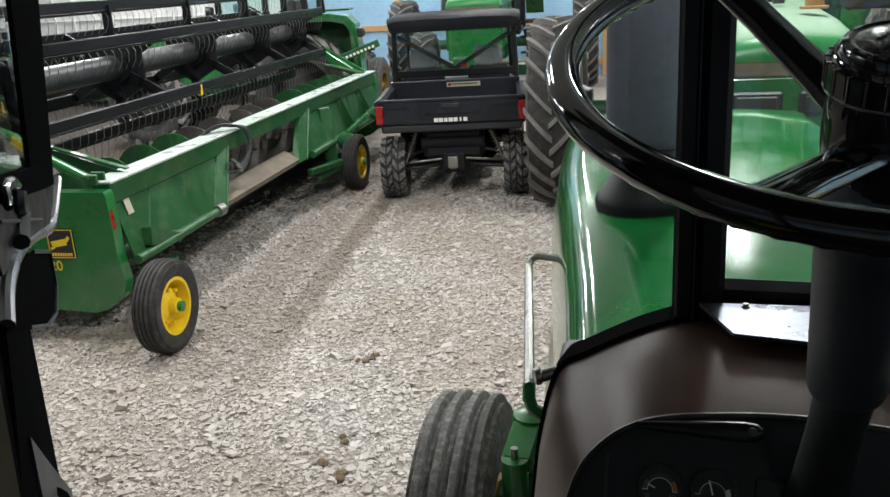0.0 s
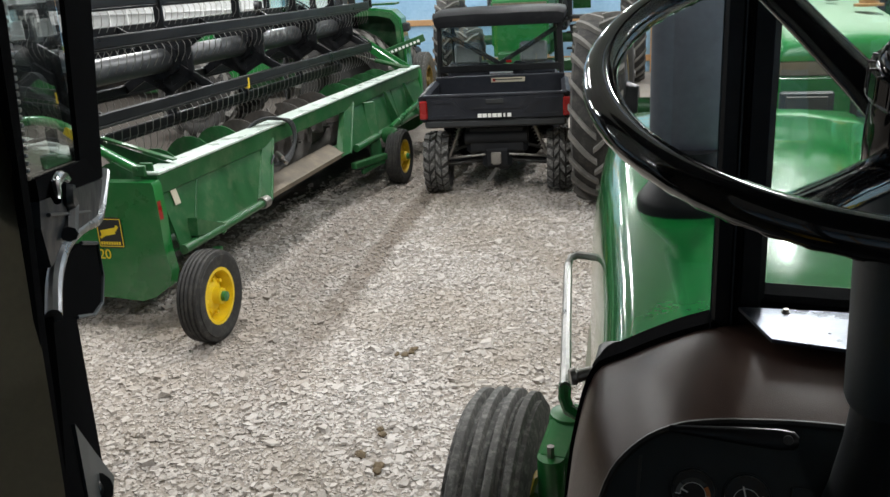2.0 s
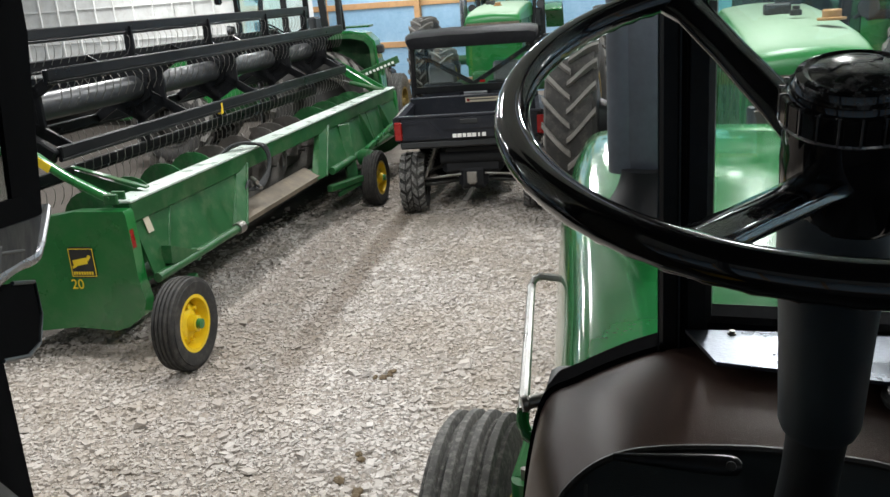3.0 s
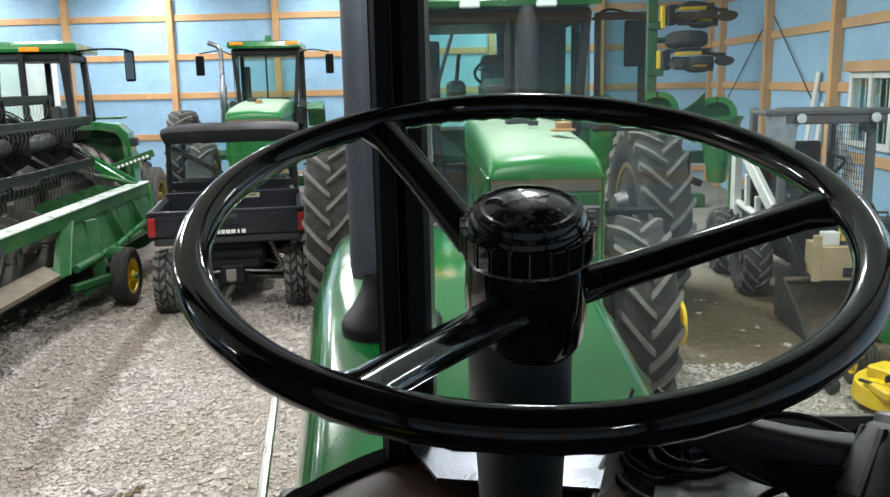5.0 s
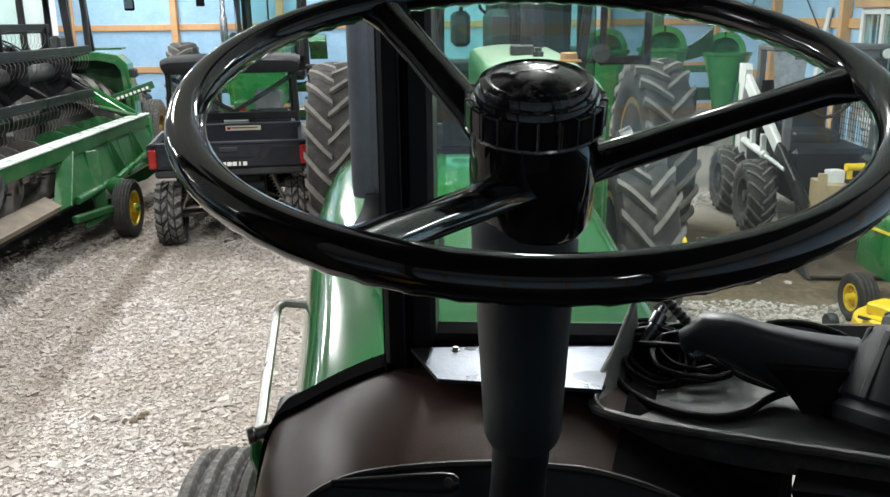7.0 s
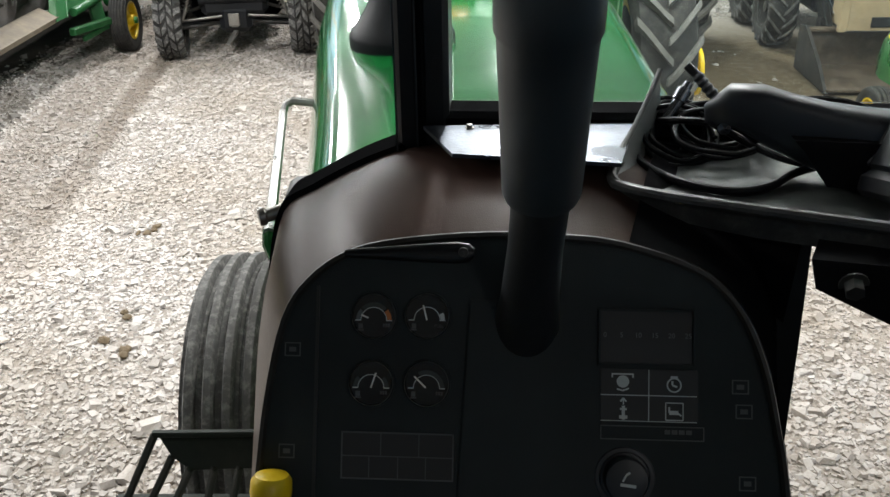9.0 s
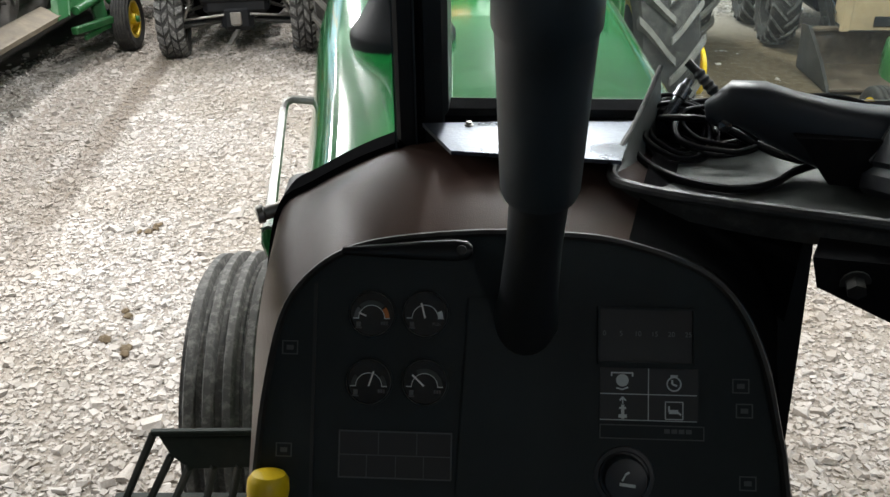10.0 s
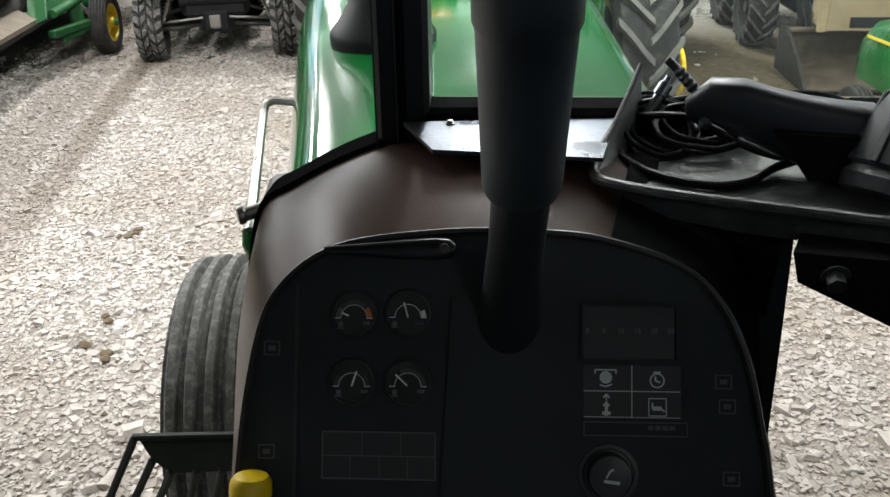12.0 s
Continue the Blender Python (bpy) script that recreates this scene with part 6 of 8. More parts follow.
part("pillar_trim", Geo().loft([[(0.472, 2.255, 1.2), (0.452, 2.275, 1.2), (0.30, 2.20, 1.2), (0.36, 2.0, 1.2)], [(0.442, 2.279, 1.93), (0.434, 2.288, 1.94), (0.30, 2.18, 1.94), (0.38, 2.0, 1.93)], [(0.430, 2.296, 2.00), (0.420, 2.306, 2.01), (0.30, 2.18, 2.01), (0.38, 2.0, 2.0)], [(0.412, 2.318, 2.10), (0.402, 2.328, 2.10), (0.30, 2.2, 2.1), (0.37, 2.02, 2.1)], [(0.402, 2.334, 2.18), (0.392, 2.344, 2.18), (0.29, 2.21, 2.18), (0.36, 2.03, 2.18)], [(0.398, 2.348, 2.28), (0.388, 2.358, 2.28), (0.28, 2.22, 2.28), (0.34, 2.04, 2.28)], [(0.40, 2.36, 3.05), (0.36, 2.39, 3.05), (0.22, 2.28, 3.05), (0.28, 2.1, 3.05)]]), surface("olive_brown_trim", (0.085, 0.074, 0.052), 0.75, vary=0.15, fine=200, bump=0.1, spec=0.0), own, "olive-brown padded cab pillar", angle=60)


# ---- harvest header on transport wheels ----
HM = pose(-3.05, 6.60, 0, rz=5.5)
header = thing("harvest_header", HM, "green harvest header with black reel on transport wheels", "header")
HL = 6.5
# top beam: pale where the paint is scuffed
part("top_beam", Geo().box((0, HL / 2, 1.02), (0.15, HL, 0.15), 0.012), GREEN_OLD, header)
part("beam_cap", Geo().box((-0.010, HL / 2, 1.100), (0.188, HL + 0.01, 0.020), 0.006), PALE_METAL, header, "pale scuffed top face of the beam")


def back_panel(y0, y1, y2, y3):
    """A sheet below the beam; its ends slant from the beam (y0, y1) to the foot (y2, y3)."""
    g = Geo()
    g.slab([(y2, 0.0), (y3, 0.0), (y1, 0.43), (y0, 0.43)], (0.145, 0, 0.57), (0, 1, 0), (-0.16, 0, 0.6), 0.012)
    return g


for y0, y1, y2, y3 in ((0.02, 0.52, 0.02, 0.20), (0.54, 1.62, 0.22, 1.20), (3.78, 5.2, 3.30, 5.2), (5.22, HL - 0.02, 5.22, HL - 0.02)):
    part("back_sheet", back_panel(y0, y1, y2, y3), GREEN_OLD, header)
part("seam", Geo().beam((0.157, 0.21, 0.575), (0.045, 0.53, 0.99), 0.014, 0.02, 0.003), GREEN_OLD, header)
part("gusset", Geo().slab([(0.0, 0.0), (0.38, -0.155), (0.36, -0.19), (-0.02, -0.125)], (0.130, 0.19, 0.735), (0, 1, 0), (0, 0, 1), 0.075).box((0.16, 0.55, 0.56), (0.10, 0.05, 0.09), 0.01), GREEN_OLD, header, "folded green bracket that carries the tube")
for y in (4.9, 5.7):
    part("rib", Geo().slab([(0, 0), (0.13, 0.0), (0.03, 0.40), (0, 0.42)], (0.15, y, 0.57), (1, 0, 0), (-0.2, 0, 1), 0.012), GREEN_OLD, header)
    part("rib_foot", Geo().beam((0.17, y - 0.04, 0.575), (0.24, y + 0.16, 0.565), 0.012, 0.06, 0.003), GREEN_OLD, header)
# folded uprights either side of the feed opening
for y0, y1, w in ((1.20, 1.62, 0.16), (3.08, 3.62, 0.20)):
    part("upright", Geo().loft([[(0.19, y0, 0.56), (0.21, y0 + w, 0.56), (0.13, y0 + w, 0.56), (0.12, y0, 0.56)], [(0.055, y1, 1.0), (0.075, y1 + w, 1.0), (0.0, y1 + w, 1.0), (0.0, y1, 1.0)]]), GREEN_OLD, header)
    part("upright_edge", Geo().tube([(0.213, y0 + w, 0.56), (0.079, y1 + w, 1.0)], 0.011, 8), GREEN_OLD, header)
part("lower_tube", Geo().cyl((0.185, 0.0, 0.562), (0.185, 1.25, 0.562), 0.034, n=16), GREEN_OLD, header)
part("tube_clamp", Geo().cyl((0.185, 1.22, 0.562), (0.185, 1.32, 0.562), 0.05, n=14), STEEL, header, "bare steel clamp on the tube's end")
part("lower_tube", Geo().cyl((0.19, 3.5, 0.56), (0.19, HL, 0.56), 0.04, n=16), GREEN_OLD, header)
part("feed_floor", Geo().slab([(1.34, 0.0), (3.16, 0.0), (3.20, 0.20), (1.44, 0.20)], (0.17, 0, 0.545), (0, 1, 0), (-0.40, 0, 0.16), 0.05), TAN_SHEET, header, "dusty tan floor of the feed opening")
# floor pan and cutter bar
part("floor_pan", Geo().slab([(0, 0), (HL, 0), (HL, 1.19), (0, 1.19)], (0.12, 0, 0.545), (0, 1, 0), (-1, 0, -0.30), 0.015), GREEN_OLD, header)
part("cutter_bar", Geo().box((-1.03, HL / 2, 0.20), (0.10, HL, 0.03), 0.006), DARK_METAL, header)
g = Geo()
for k in range(84):
    y = 0.05 + k * 0.0762
    g.beam((-1.05, y, 0.20), (-1.20, y, 0.19), 0.02, 0.022, 0.004)
part("guard", g, DARK_METAL, header)
# auger
g = Geo().cyl((-0.40, 0.1, 0.79), (-0.40, HL - 0.1, 0.79), 0.19, n=24)
for y0, y1, hand, turns, slot in ((0.12, 1.95, 1, 3.7, 1), (1.95, 3.1, 1, 2.3, 0), (HL - 0.12, 4.2, -1, 4.5, 1), (4.2, 3.25, -1, 2.0, 0)):
    n = int(turns * 26)
    vs, fs = [], []
    for i in range(n + 1):
        a = hand * 2 * math.pi * turns * i / n
        y = y0 + (y1 - y0) * i / n
        for r in (0.185, 0.335):
            for dy in (-0.006, 0.006):
                vs.append((-0.40 + r * math.cos(a), y + dy, 0.79 + r * math.sin(a)))
    for i in range(n):
        b, c = 4 * i, 4 * i + 4
        fs += [(b, b + 2, c + 2, c), (b + 1, c + 1, c + 3, b + 3), (b + 2, b + 3, c + 3, c + 2)]
    g.add(vs, fs, slot)
for k in range(14):
    a = k * 2.1
    y = 2.7 + k * 0.085
    g.cyl((-0.40, y, 0.79), (-0.40 + 0.33 * math.cos(a), y, 0.79 + 0.33 * math.sin(a)), 0.012, n=8)
part("auger", g, [AUGER_STEEL, AUGER_GREEN], header, "worn steel feed auger", angle=50)
part("auger_paddle", Geo().slab([(0, 0), (0.10, 0.03), (0.12, 0.2), (0.04, 0.22)], (-0.10, 2.90, 0.74), (0, 1, 0), (0, 0, 1), 0.01), STEEL, header)


def end_plate(y, name="end_panel"):
    """The header's side: a deep plate tapering to a divider nose."""
    g = Geo()
    out = [(0.075, 1.06), (0.088, 1.03), (0.100, 0.80), (0.102, 0.60), (0.128, 0.42), (0.098, 0.325), (-0.03, 0.235), (-0.13, 0.205), (-0.45, 0.225), (-1.05, 0.16), (-1.75, 0.18), (-1.95, 0.28), (-1.30, 0.80), (-0.55, 1.02), (-0.30, 1.06)]
    g.slab(out, (0, y, 0), (1, 0, 0), (0, 0, 1), 0.10)
    return g


end_near = part("end_panel", end_plate(0.0), GREEN, header, "deep green end panel with decals")
part("end_panel", end_plate(HL + 0.05), GREEN, header)
# decals on the near end panel
dm = Geo()
DX, DZ = -0.402, 0.595
dm.slab([(0, 0.02), (0.02, 0), (0.18, 0), (0.20, 0.02), (0.20, 0.20), (0.18, 0.22), (0.02, 0.22), (0, 0.20)], (DX, -0.103, DZ), (1, 0, 0), (0, 0, 1), 0.003, 0)
for x0, z0, x1, z1 in ((0.01, 0.01, 0.19, 0.015), (0.01, 0.205, 0.19, 0.21), (0.005, 0.01, 0.01, 0.21), (0.19, 0.01, 0.195, 0.21)):
    dm.box((DX + (x0 + x1) / 2, -0.107, DZ + (z0 + z1) / 2), (x1 - x0, 0.002, z1 - z0), 0, None, 1)
dm.beam((DX + 0.03, -0.108, DZ + 0.105), (DX + 0.14, -0.108, DZ + 0.125), 0.002, 0.045, 0, 1, up=(0, 0, 1))
dm.beam((DX + 0.14, -0.108, DZ + 0.125), (DX + 0.165, -0.108, DZ + 0.16), 0.002, 0.022, 0, 1, up=(0, 0, 1))
dm.beam((DX + 0.05, -0.108, DZ + 0.09), (DX + 0.02, -0.108, DZ + 0.075), 0.002, 0.018, 0, 1, up=(0, 0, 1))
for k in range(8):
    dm.box((DX + 0.025 + 0.02 * k, -0.107, DZ + 0.035), (0.013, 0.002, 0.022), 0, None, 1)
part("decal", dm, [LETTER_DARK, DECAL_YELLOW], end_near, "black and yellow maker's decal")


def upright_words(text, m, size, mat, parent):
    cu = bpy.data.curves.new("print", "FONT")
    cu.body, cu.size, cu.align_x, cu.align_y, cu.extrude = text, size, "CENTER", "CENTER", 0.001
    tmp = bpy.data.objects.new("print", cu)
    scene.collection.objects.link(tmp)
    me = bpy.data.meshes.new_from_object(tmp.evaluated_get(bpy.context.evaluated_depsgraph_get()))
    bpy.data.objects.remove(tmp)
    bpy.data.curves.remove(cu)
    me.materials.clear()
    me.materials.append(mat)
    ob = new("print", me)
    ob.parent = parent
    ob.matrix_local = m
    return ob


upright_words("20", pose(-0.372, -0.104, 0.545, 90, 0, 0), 0.10, DECAL_YELLOW, end_near)
part("reflector", Geo().slab([(0, 0), (0.042, 0), (0.042, 0.155), (0, 0.155)], (0.101, -0.092, 0.80), (0, 1, 0), (-0.06, 0, 1), -0.004), RED_LENS, header, "red reflector strip")
dl = Geo().slab([(0, 0), (0.07, 0), (0.07, 0.115), (0, 0.115)], (0.092, 0.125, 0.845), (0, 1, 0), (-0.16, 0, 0.6), 0.004)
part("label", dl, CREAM, header, "small cream warning label")
# struts from beam to end
part("end_gusset", Geo().slab([(0.03, 1.10), (-0.52, 1.27), (-0.54, 1.15), (-0.40, 1.02), (0.03, 1.02)], (0, 0.30, 0), (1, 0, 0), (0, 0, 1), 0.012).beam((0.04, 0.29, 1.135), (-0.53, 0.29, 1.295), 0.05, 0.012, 0.003), GREEN_OLD, header, "flanged green gusset at the beam's end")
part("end_lug", Geo().box((-0.03, -0.05, 1.13), (0.10, 0.03, 0.075), 0.012).box((-0.03, 0.04, 1.13), (0.10, 0.02, 0.075), 0.012).cyl((-0.04, -0.075, 1.14), (-0.04, 0.06, 1.14), 0.013, n=10), GREEN_OLD, header)
part("end_gusset", Geo().slab([(0.0, 1.10), (-0.70, 1.535), (-0.79, 1.515), (-0.66, 1.395), (-0.12, 1.08)], (0, HL - 0.06, 0), (1, 0, 0), (0, 0, 1), 0.03).beam((-0.70, HL - 0.16, 1.46), (-0.16, HL - 0.16, 1.10), 0.05, 0.10, 0.01), GREEN, header, "green triangular brace at the beam's end")
part("lift_cylinder", Geo().cyl((0.02, HL - 0.3, 1.10), (-0.45, HL - 0.3, 1.22), 0.03).cyl((-0.45, HL - 0.3, 1.22), (-0.75, HL - 0.3, 1.32), 0.016, slot=1), [GREEN_OLD, CHROME], header)
BAR_A, BAR_B = Vector((-0.50, HL + 0.19, 1.255)), Vector((0.03, HL + 0.50, 1.445))
tool_bar = part("tool_bar", Geo().beam(BAR_A, BAR_B, 0.025, 0.10, 0.006), GREEN_OLD, header, "dusty green flat bar with faded lettering")
for k in range(9):
    f = 0.10 + k * 0.09
    a, b = BAR_A.lerp(BAR_B, f) + Vector((0.008, -0.014, -0.014)), BAR_A.lerp(BAR_B, f + 0.055) + Vector((0.008, -0.014, -0.014))
    part("print", Geo().beam(a, b, 0.006, 0.034, 0.001), LETTER_WHITE, tool_bar)
hoop = part("divider_hoop", Geo().tube(smooth_path([(-0.05, -0.02, 1.125), (-0.31, -0.04, 1.27), (-0.46, -0.05, 1.375), (-0.55, -0.05, 1.438), (-0.66, -0.06, 1.48), (-0.80, -0.06, 1.49), (-1.00, -0.06, 1.45), (-1.35, -0.06, 1.24), (-1.70, -0.04, 0.85)], 5), 0.034, 14), GREEN, header, "bent green divider tube with a yellow label")
part("warning_label", Geo().beam((-0.425, -0.086, 1.352), (-0.535, -0.086, 1.430), 0.006, 0.058, 0.001), DECAL_YELLOW, hoop)
# reel
RX, RZ, RR = -1.00, 1.68, 0.53
reel = new("reel")
reel.parent = header
reel["label"] = "black pick-up reel with steel tines"
reel.matrix_local = pose(RX, 0, RZ)
part("reel_tube", Geo().cyl((0, 0.25, 0), (0, HL - 0.25, 0), 0.105, n=20), REEL_TUBE, reel)
for y in (0.35, 2.0, 3.45, 4.9, HL - 0.35):
    hexagon = [(0.27 * math.cos(math.pi / 3 * k + 0.52), 0.27 * math.sin(math.pi / 3 * k + 0.52)) for k in range(6)]
    part("spider_plate", Geo().slab(hexagon, (0, y + 0.012, 0), (1, 0, 0), (0, 0, 1), 0.024).slab([(a * 0.62, b * 0.62) for a, b in hexagon], (0, y + 0.05, 0), (1, 0, 0), (0, 0, 1), 0.10), REEL_BLACK, reel, "black spider plate on the reel tube")
    for k in range(6):
        a = math.pi * 2 * k / 6 + 0.52
        b = a + math.pi / 3
        arm = Geo().beam((0, y, 0), (RR * math.cos(a), y, RR * math.sin(a)), 0.085, 0.03, 0.004, up=(0, 1, 0))
        arm.beam((0.55 * RR * math.cos(a), y, 0.55 * RR * math.sin(a)), (0.55 * RR * math.cos(b), y, 0.55 * RR * math.sin(b)), 0.05, 0.03, 0.003, up=(0, 1, 0))
        part("spider_arm", arm, REEL_BLACK, reel)
tine = Geo()
for k in range(6):
    a = math.pi * 2 * k / 6 + 0.52
    cx, cz = RR * math.cos(a), RR * math.sin(a)
    part("bat", Geo().box((cx, HL / 2, cz), (0.045, HL - 0.4, 0.085), 0.008).cyl((cx, 0.2, cz - 0.05), (cx, HL - 0.2, cz - 0.05), 0.018, n=10), REEL_BLACK, reel)
    for j in range(58):
        y = 0.3 + j * (HL - 0.6) / 57
        tine.tube([(cx, y, cz - 0.04), (cx + 0.03, y + 0.008, cz - 0.10), (cx + 0.02, y + 0.01, cz - 0.17), (cx - 0.02, y + 0.01, cz - 0.235)], 0.0028, 4)
tagged(part("tine", tine, STEEL, reel, "rows of thin steel reel tines"), kind="stuff")
for y, a in ((2.62, 0.52 + math.pi / 3 * 5),):
    part("bat_clip", Geo().box((RR * math.cos(a), y, RR * math.sin(a) - 0.03), (0.05, 0.04, 0.11), 0.01), YELLOW, reel)
# reel arms of the far and the near end
for x, y, z in ((-0.56, 0.18, 1.38), (-0.60, HL - 0.15, 1.42)):
    part("reel_arm", Geo().beam((x, y, z), (RX + 0.02, y, RZ - 0.02), 0.07, 0.11, 0.012), REEL_BLACK, header)
# hoses looped over the beam
hz = Geo()
for k in range(4):
    o = 0.035 * k
    hz.tube(smooth_path([(-0.15, 1.61 + o, 1.02), (-0.05, 1.71 + o, 1.15), (0.06, 1.84 + o, 1.17 - 0.01 * k), (0.14, 2.00 + o * 0.6, 1.10), (0.17, 2.02 + o * 0.3, 0.95), (0.16, 1.88, 0.84 - 0.02 * k), (0.13, 1.71 - o, 0.80), (0.14, 1.64, 0.88)], 4), 0.012, 6)
part("hydraulic_hose", hz, BLACK_PLASTIC, header)
part("hose_coupling", Geo().cyl((0.22, 1.64, 0.86), (0.12, 1.74, 0.88), 0.017, n=10).cyl((0.22, 1.70, 0.80), (0.12, 1.78, 0.83), 0.017, n=10), STEEL, header)
# transport axles and wheels
HWHEEL = (0.315, 0.170, 0.185, "rib", YELLOW, 5)
for n_w, (x, y) in enumerate(((0.468, -0.205), (0.420, 4.27))):
    wheel(header, "transport_wheel", (x, y, 0.315), HWHEEL, face=1)
    part("axle_hub", Geo().lathe([(0.05, 0), (0.05, 0.05), (0.036, 0.06), (0.034, 0.11), (0, 0.115)], (x + 0.01, y, 0.315), (1, 0, 0), 16), GREEN, header)
    part("stub_axle", Geo().cyl((x - 0.02, y, 0.315), (0.12, y + 0.25, 0.33), 0.035, n=12).beam((0.30, y + 0.1, 0.32), (0.10, y + 0.8, 0.36), 0.08, 0.08, 0.01), GREEN_OLD, header)
part("drawbar", Geo().beam((0.40, 4.25, 0.36), (0.20, 3.35, 0.40), 0.07, 0.07, 0.01).beam((0.36, 4.2, 0.33), (0.24, 3.5, 0.30), 0.04, 0.05, 0.01), GREEN_OLD, header)
part("lift_leg", Geo().beam((0.20, 4.12, 0.30), (0.10, 4.22, 0.95), 0.14, 0.06, 0.01).box((0.22, 4.05, 0.32), (0.16, 0.2, 0.10), 0.02), GREEN_OLD, header)
part("drum", Geo().lathe([(0.0, 0), (0.09, 0.0), (0.095, 0.02), (0.095, 0.12), (0.07, 0.14), (0.07, 0.16), (0, 0.16)], (0.28, 4.25, 0.56), (1, -0.3, 0), 22), GREEN_OLD, header)
part("rear_link", Geo().beam((0.30, 4.4, 0.62), (0.28, HL - 0.3, 0.78), 0.05, 0.06, 0.01), GREEN, header)


# ---- utility vehicle ----
UM = pose(-1.80, 10.72, 0, rz=13) @ Matrix.Diagonal((1.055, 1, 1, 1))
utv = thing("utility_vehicle", UM, "black utility vehicle with a dump bed and roof, seen from behind", "utility vehicle")
UWHEEL = (0.335, 0.25, 0.17, "knob", DARK_METAL, 17)
for s in (-1, 1):
    wheel(utv, "rear_wheel", (s * 0.62, 0.0, 0.335), UWHEEL, face=s)
    wheel(utv, "front_wheel", (s * 0.62, 2.05, 0.335), UWHEEL, face=s)
W2 = 0.74
part("bed_floor", Geo().box((0, 0.18, 0.84), (2 * W2 - 0.04, 1.02, 0.05), 0.01), CHARCOAL, utv)
for s in (-1, 1):
    part("bed_side", Geo().loft([[(s * (W2 - 0.05), -0.35, 0.82), (s * W2, -0.35, 0.85), (s * (W2 + 0.01), -0.35, 1.08), (s * (W2 - 0.05), -0.35, 1.11), (s * (W2 - 0.09), -0.35, 1.08)], [(s * (W2 - 0.05), 0.68, 0.82), (s * W2, 0.68, 0.85), (s * (W2 + 0.01), 0.68, 1.10), (s * (W2 - 0.05), 0.68, 1.13), (s * (W2 - 0.09), 0.68, 1.10)]]), CHARCOAL, utv)
    part("tail_light", Geo().box((s * (W2 - 0.045), -0.385, 0.955), (0.075, 0.05, 0.19), 0.015), RED_LENS, utv, "red tail light")
part("bed_front", Geo().box((0, 0.68, 1.0), (2 * W2 - 0.1, 0.05, 0.34), 0.015), CHARCOAL, utv)
tg = Geo().box((0, -0.36, 0.965), (1.34, 0.05, 0.24), 0.015).box((0, -0.355, 1.09), (1.40, 0.07, 0.03), 0.012)
tg.slab([(-0.34, 0.02), (0.34, 0.02), (0.24, -0.10), (-0.24, -0.10)], (0, -0.386, 1.05), (1, 0, 0), (0, 0, 1), 0.012)
tg.slab([(-0.62, 0.03), (-0.40, 0.03), (-0.28, -0.11), (-0.31, -0.11), (-0.43, 0.0), (-0.62, 0.0)], (0, -0.386, 1.02), (1, 0, 0), (0, 0, 1), 0.010)
tg.slab([(0.62, 0.03), (0.62, 0.0), (0.43, 0.0), (0.31, -0.11), (0.28, -0.11), (0.40, 0.03)], (0, -0.386, 1.02), (1, 0, 0), (0, 0, 1), 0.010)
tail = part("tailgate", tg, CHARCOAL, utv, "moulded charcoal tailgate")
part("latch", Geo().box((0, -0.402, 1.03), (0.17, 0.02, 0.045), 0.008), BLACK_PLASTIC, tail)
wm = Geo()
for k, w in enumerate((0.040, 0.043, 0.034, 0.043, 0.040, 0.018, 0.038)):
    wm.box((-0.145 + 0.0478 * k, -0.402, 0.885), (w, 0.006, 0.040), 0.002)
part("wordmark", wm, LETTER_WHITE, tail, "white maker's mark as plain blocks")
for x in (-0.50, 0.50):
    part("reflector_strip", Geo().box((x, -0.388, 0.885), (0.23, 0.006, 0.018)), CHARCOAL, tail)
part("bumper", Geo().box((0, -0.33, 0.80), (1.38, 0.09, 0.08), 0.02), BLACK_PLASTIC, utv)
lb2 = part("label", Geo().box((0.09, 0.648, 1.115), (0.36, 0.006, 0.05)), CREAM, utv, "cream paper label with a red edge")
part("print", Geo().box((0.09, 0.643, 1.12), (0.3, 0.003, 0.012)).box((-0.06, 0.643, 1.115), (0.03, 0.003, 0.03), slot=1), [LETTER_DARK, RED_LENS], lb2)
# cab: posts, roof, rear screen, braces
pg = Geo()
for s in (-1, 1):
    pg.tube([(s * 0.66, 0.80, 0.80), (s * 0.66, 0.80, 1.30), (s * 0.64, 0.88, 1.75)], 0.027, 10)
    pg.tube([(s * 0.62, 2.10, 1.10), (s * 0.60, 1.75, 1.75)], 0.027, 10)
    pg.tube([(s * 0.64, 0.88, 1.75), (s * 0.60, 1.75, 1.75)], 0.027, 10)
pg.tube([(-0.66, 0.80, 1.22), (0.66, 0.80, 1.22)], 0.027, 10)
pg.tube([(-0.64, 0.86, 1.75), (0.64, 0.86, 1.75)], 0.027, 10)
part("roll_cage", pg, BLACK_PAINT, utv)
part("brace", Geo().beam((-0.62, 0.84, 1.66), (0.0, 0.83, 1.28), 0.05, 0.05, 0.01).beam((0.62, 0.84, 1.66), (0.0, 0.835, 1.28), 0.05, 0.05, 0.01), BLACK_PAINT, utv, "crossed brace behind the rear window")
roof_g = Geo()
rows = []
for y, z, w in ((0.70, 1.775, 0.66), (0.72, 1.830, 0.69), (0.78, 1.855, 0.71), (0.95, 1.872, 0.72), (1.5, 1.885, 0.72), (1.95, 1.85, 0.68)):
    rows.append([(-w, y, z - 0.07), (-w, y, z - 0.02), (-w * 0.9, y, z), (-w * 0.35, y, z + 0.012), (0, y, z + 0.006), (w * 0.35, y, z + 0.012), (w * 0.9, y, z), (w, y, z - 0.02), (w, y, z - 0.07)])
roof_g.loft(rows)
part("roof", roof_g, ROOF_BLACK, utv, "dark moulded plastic roof")
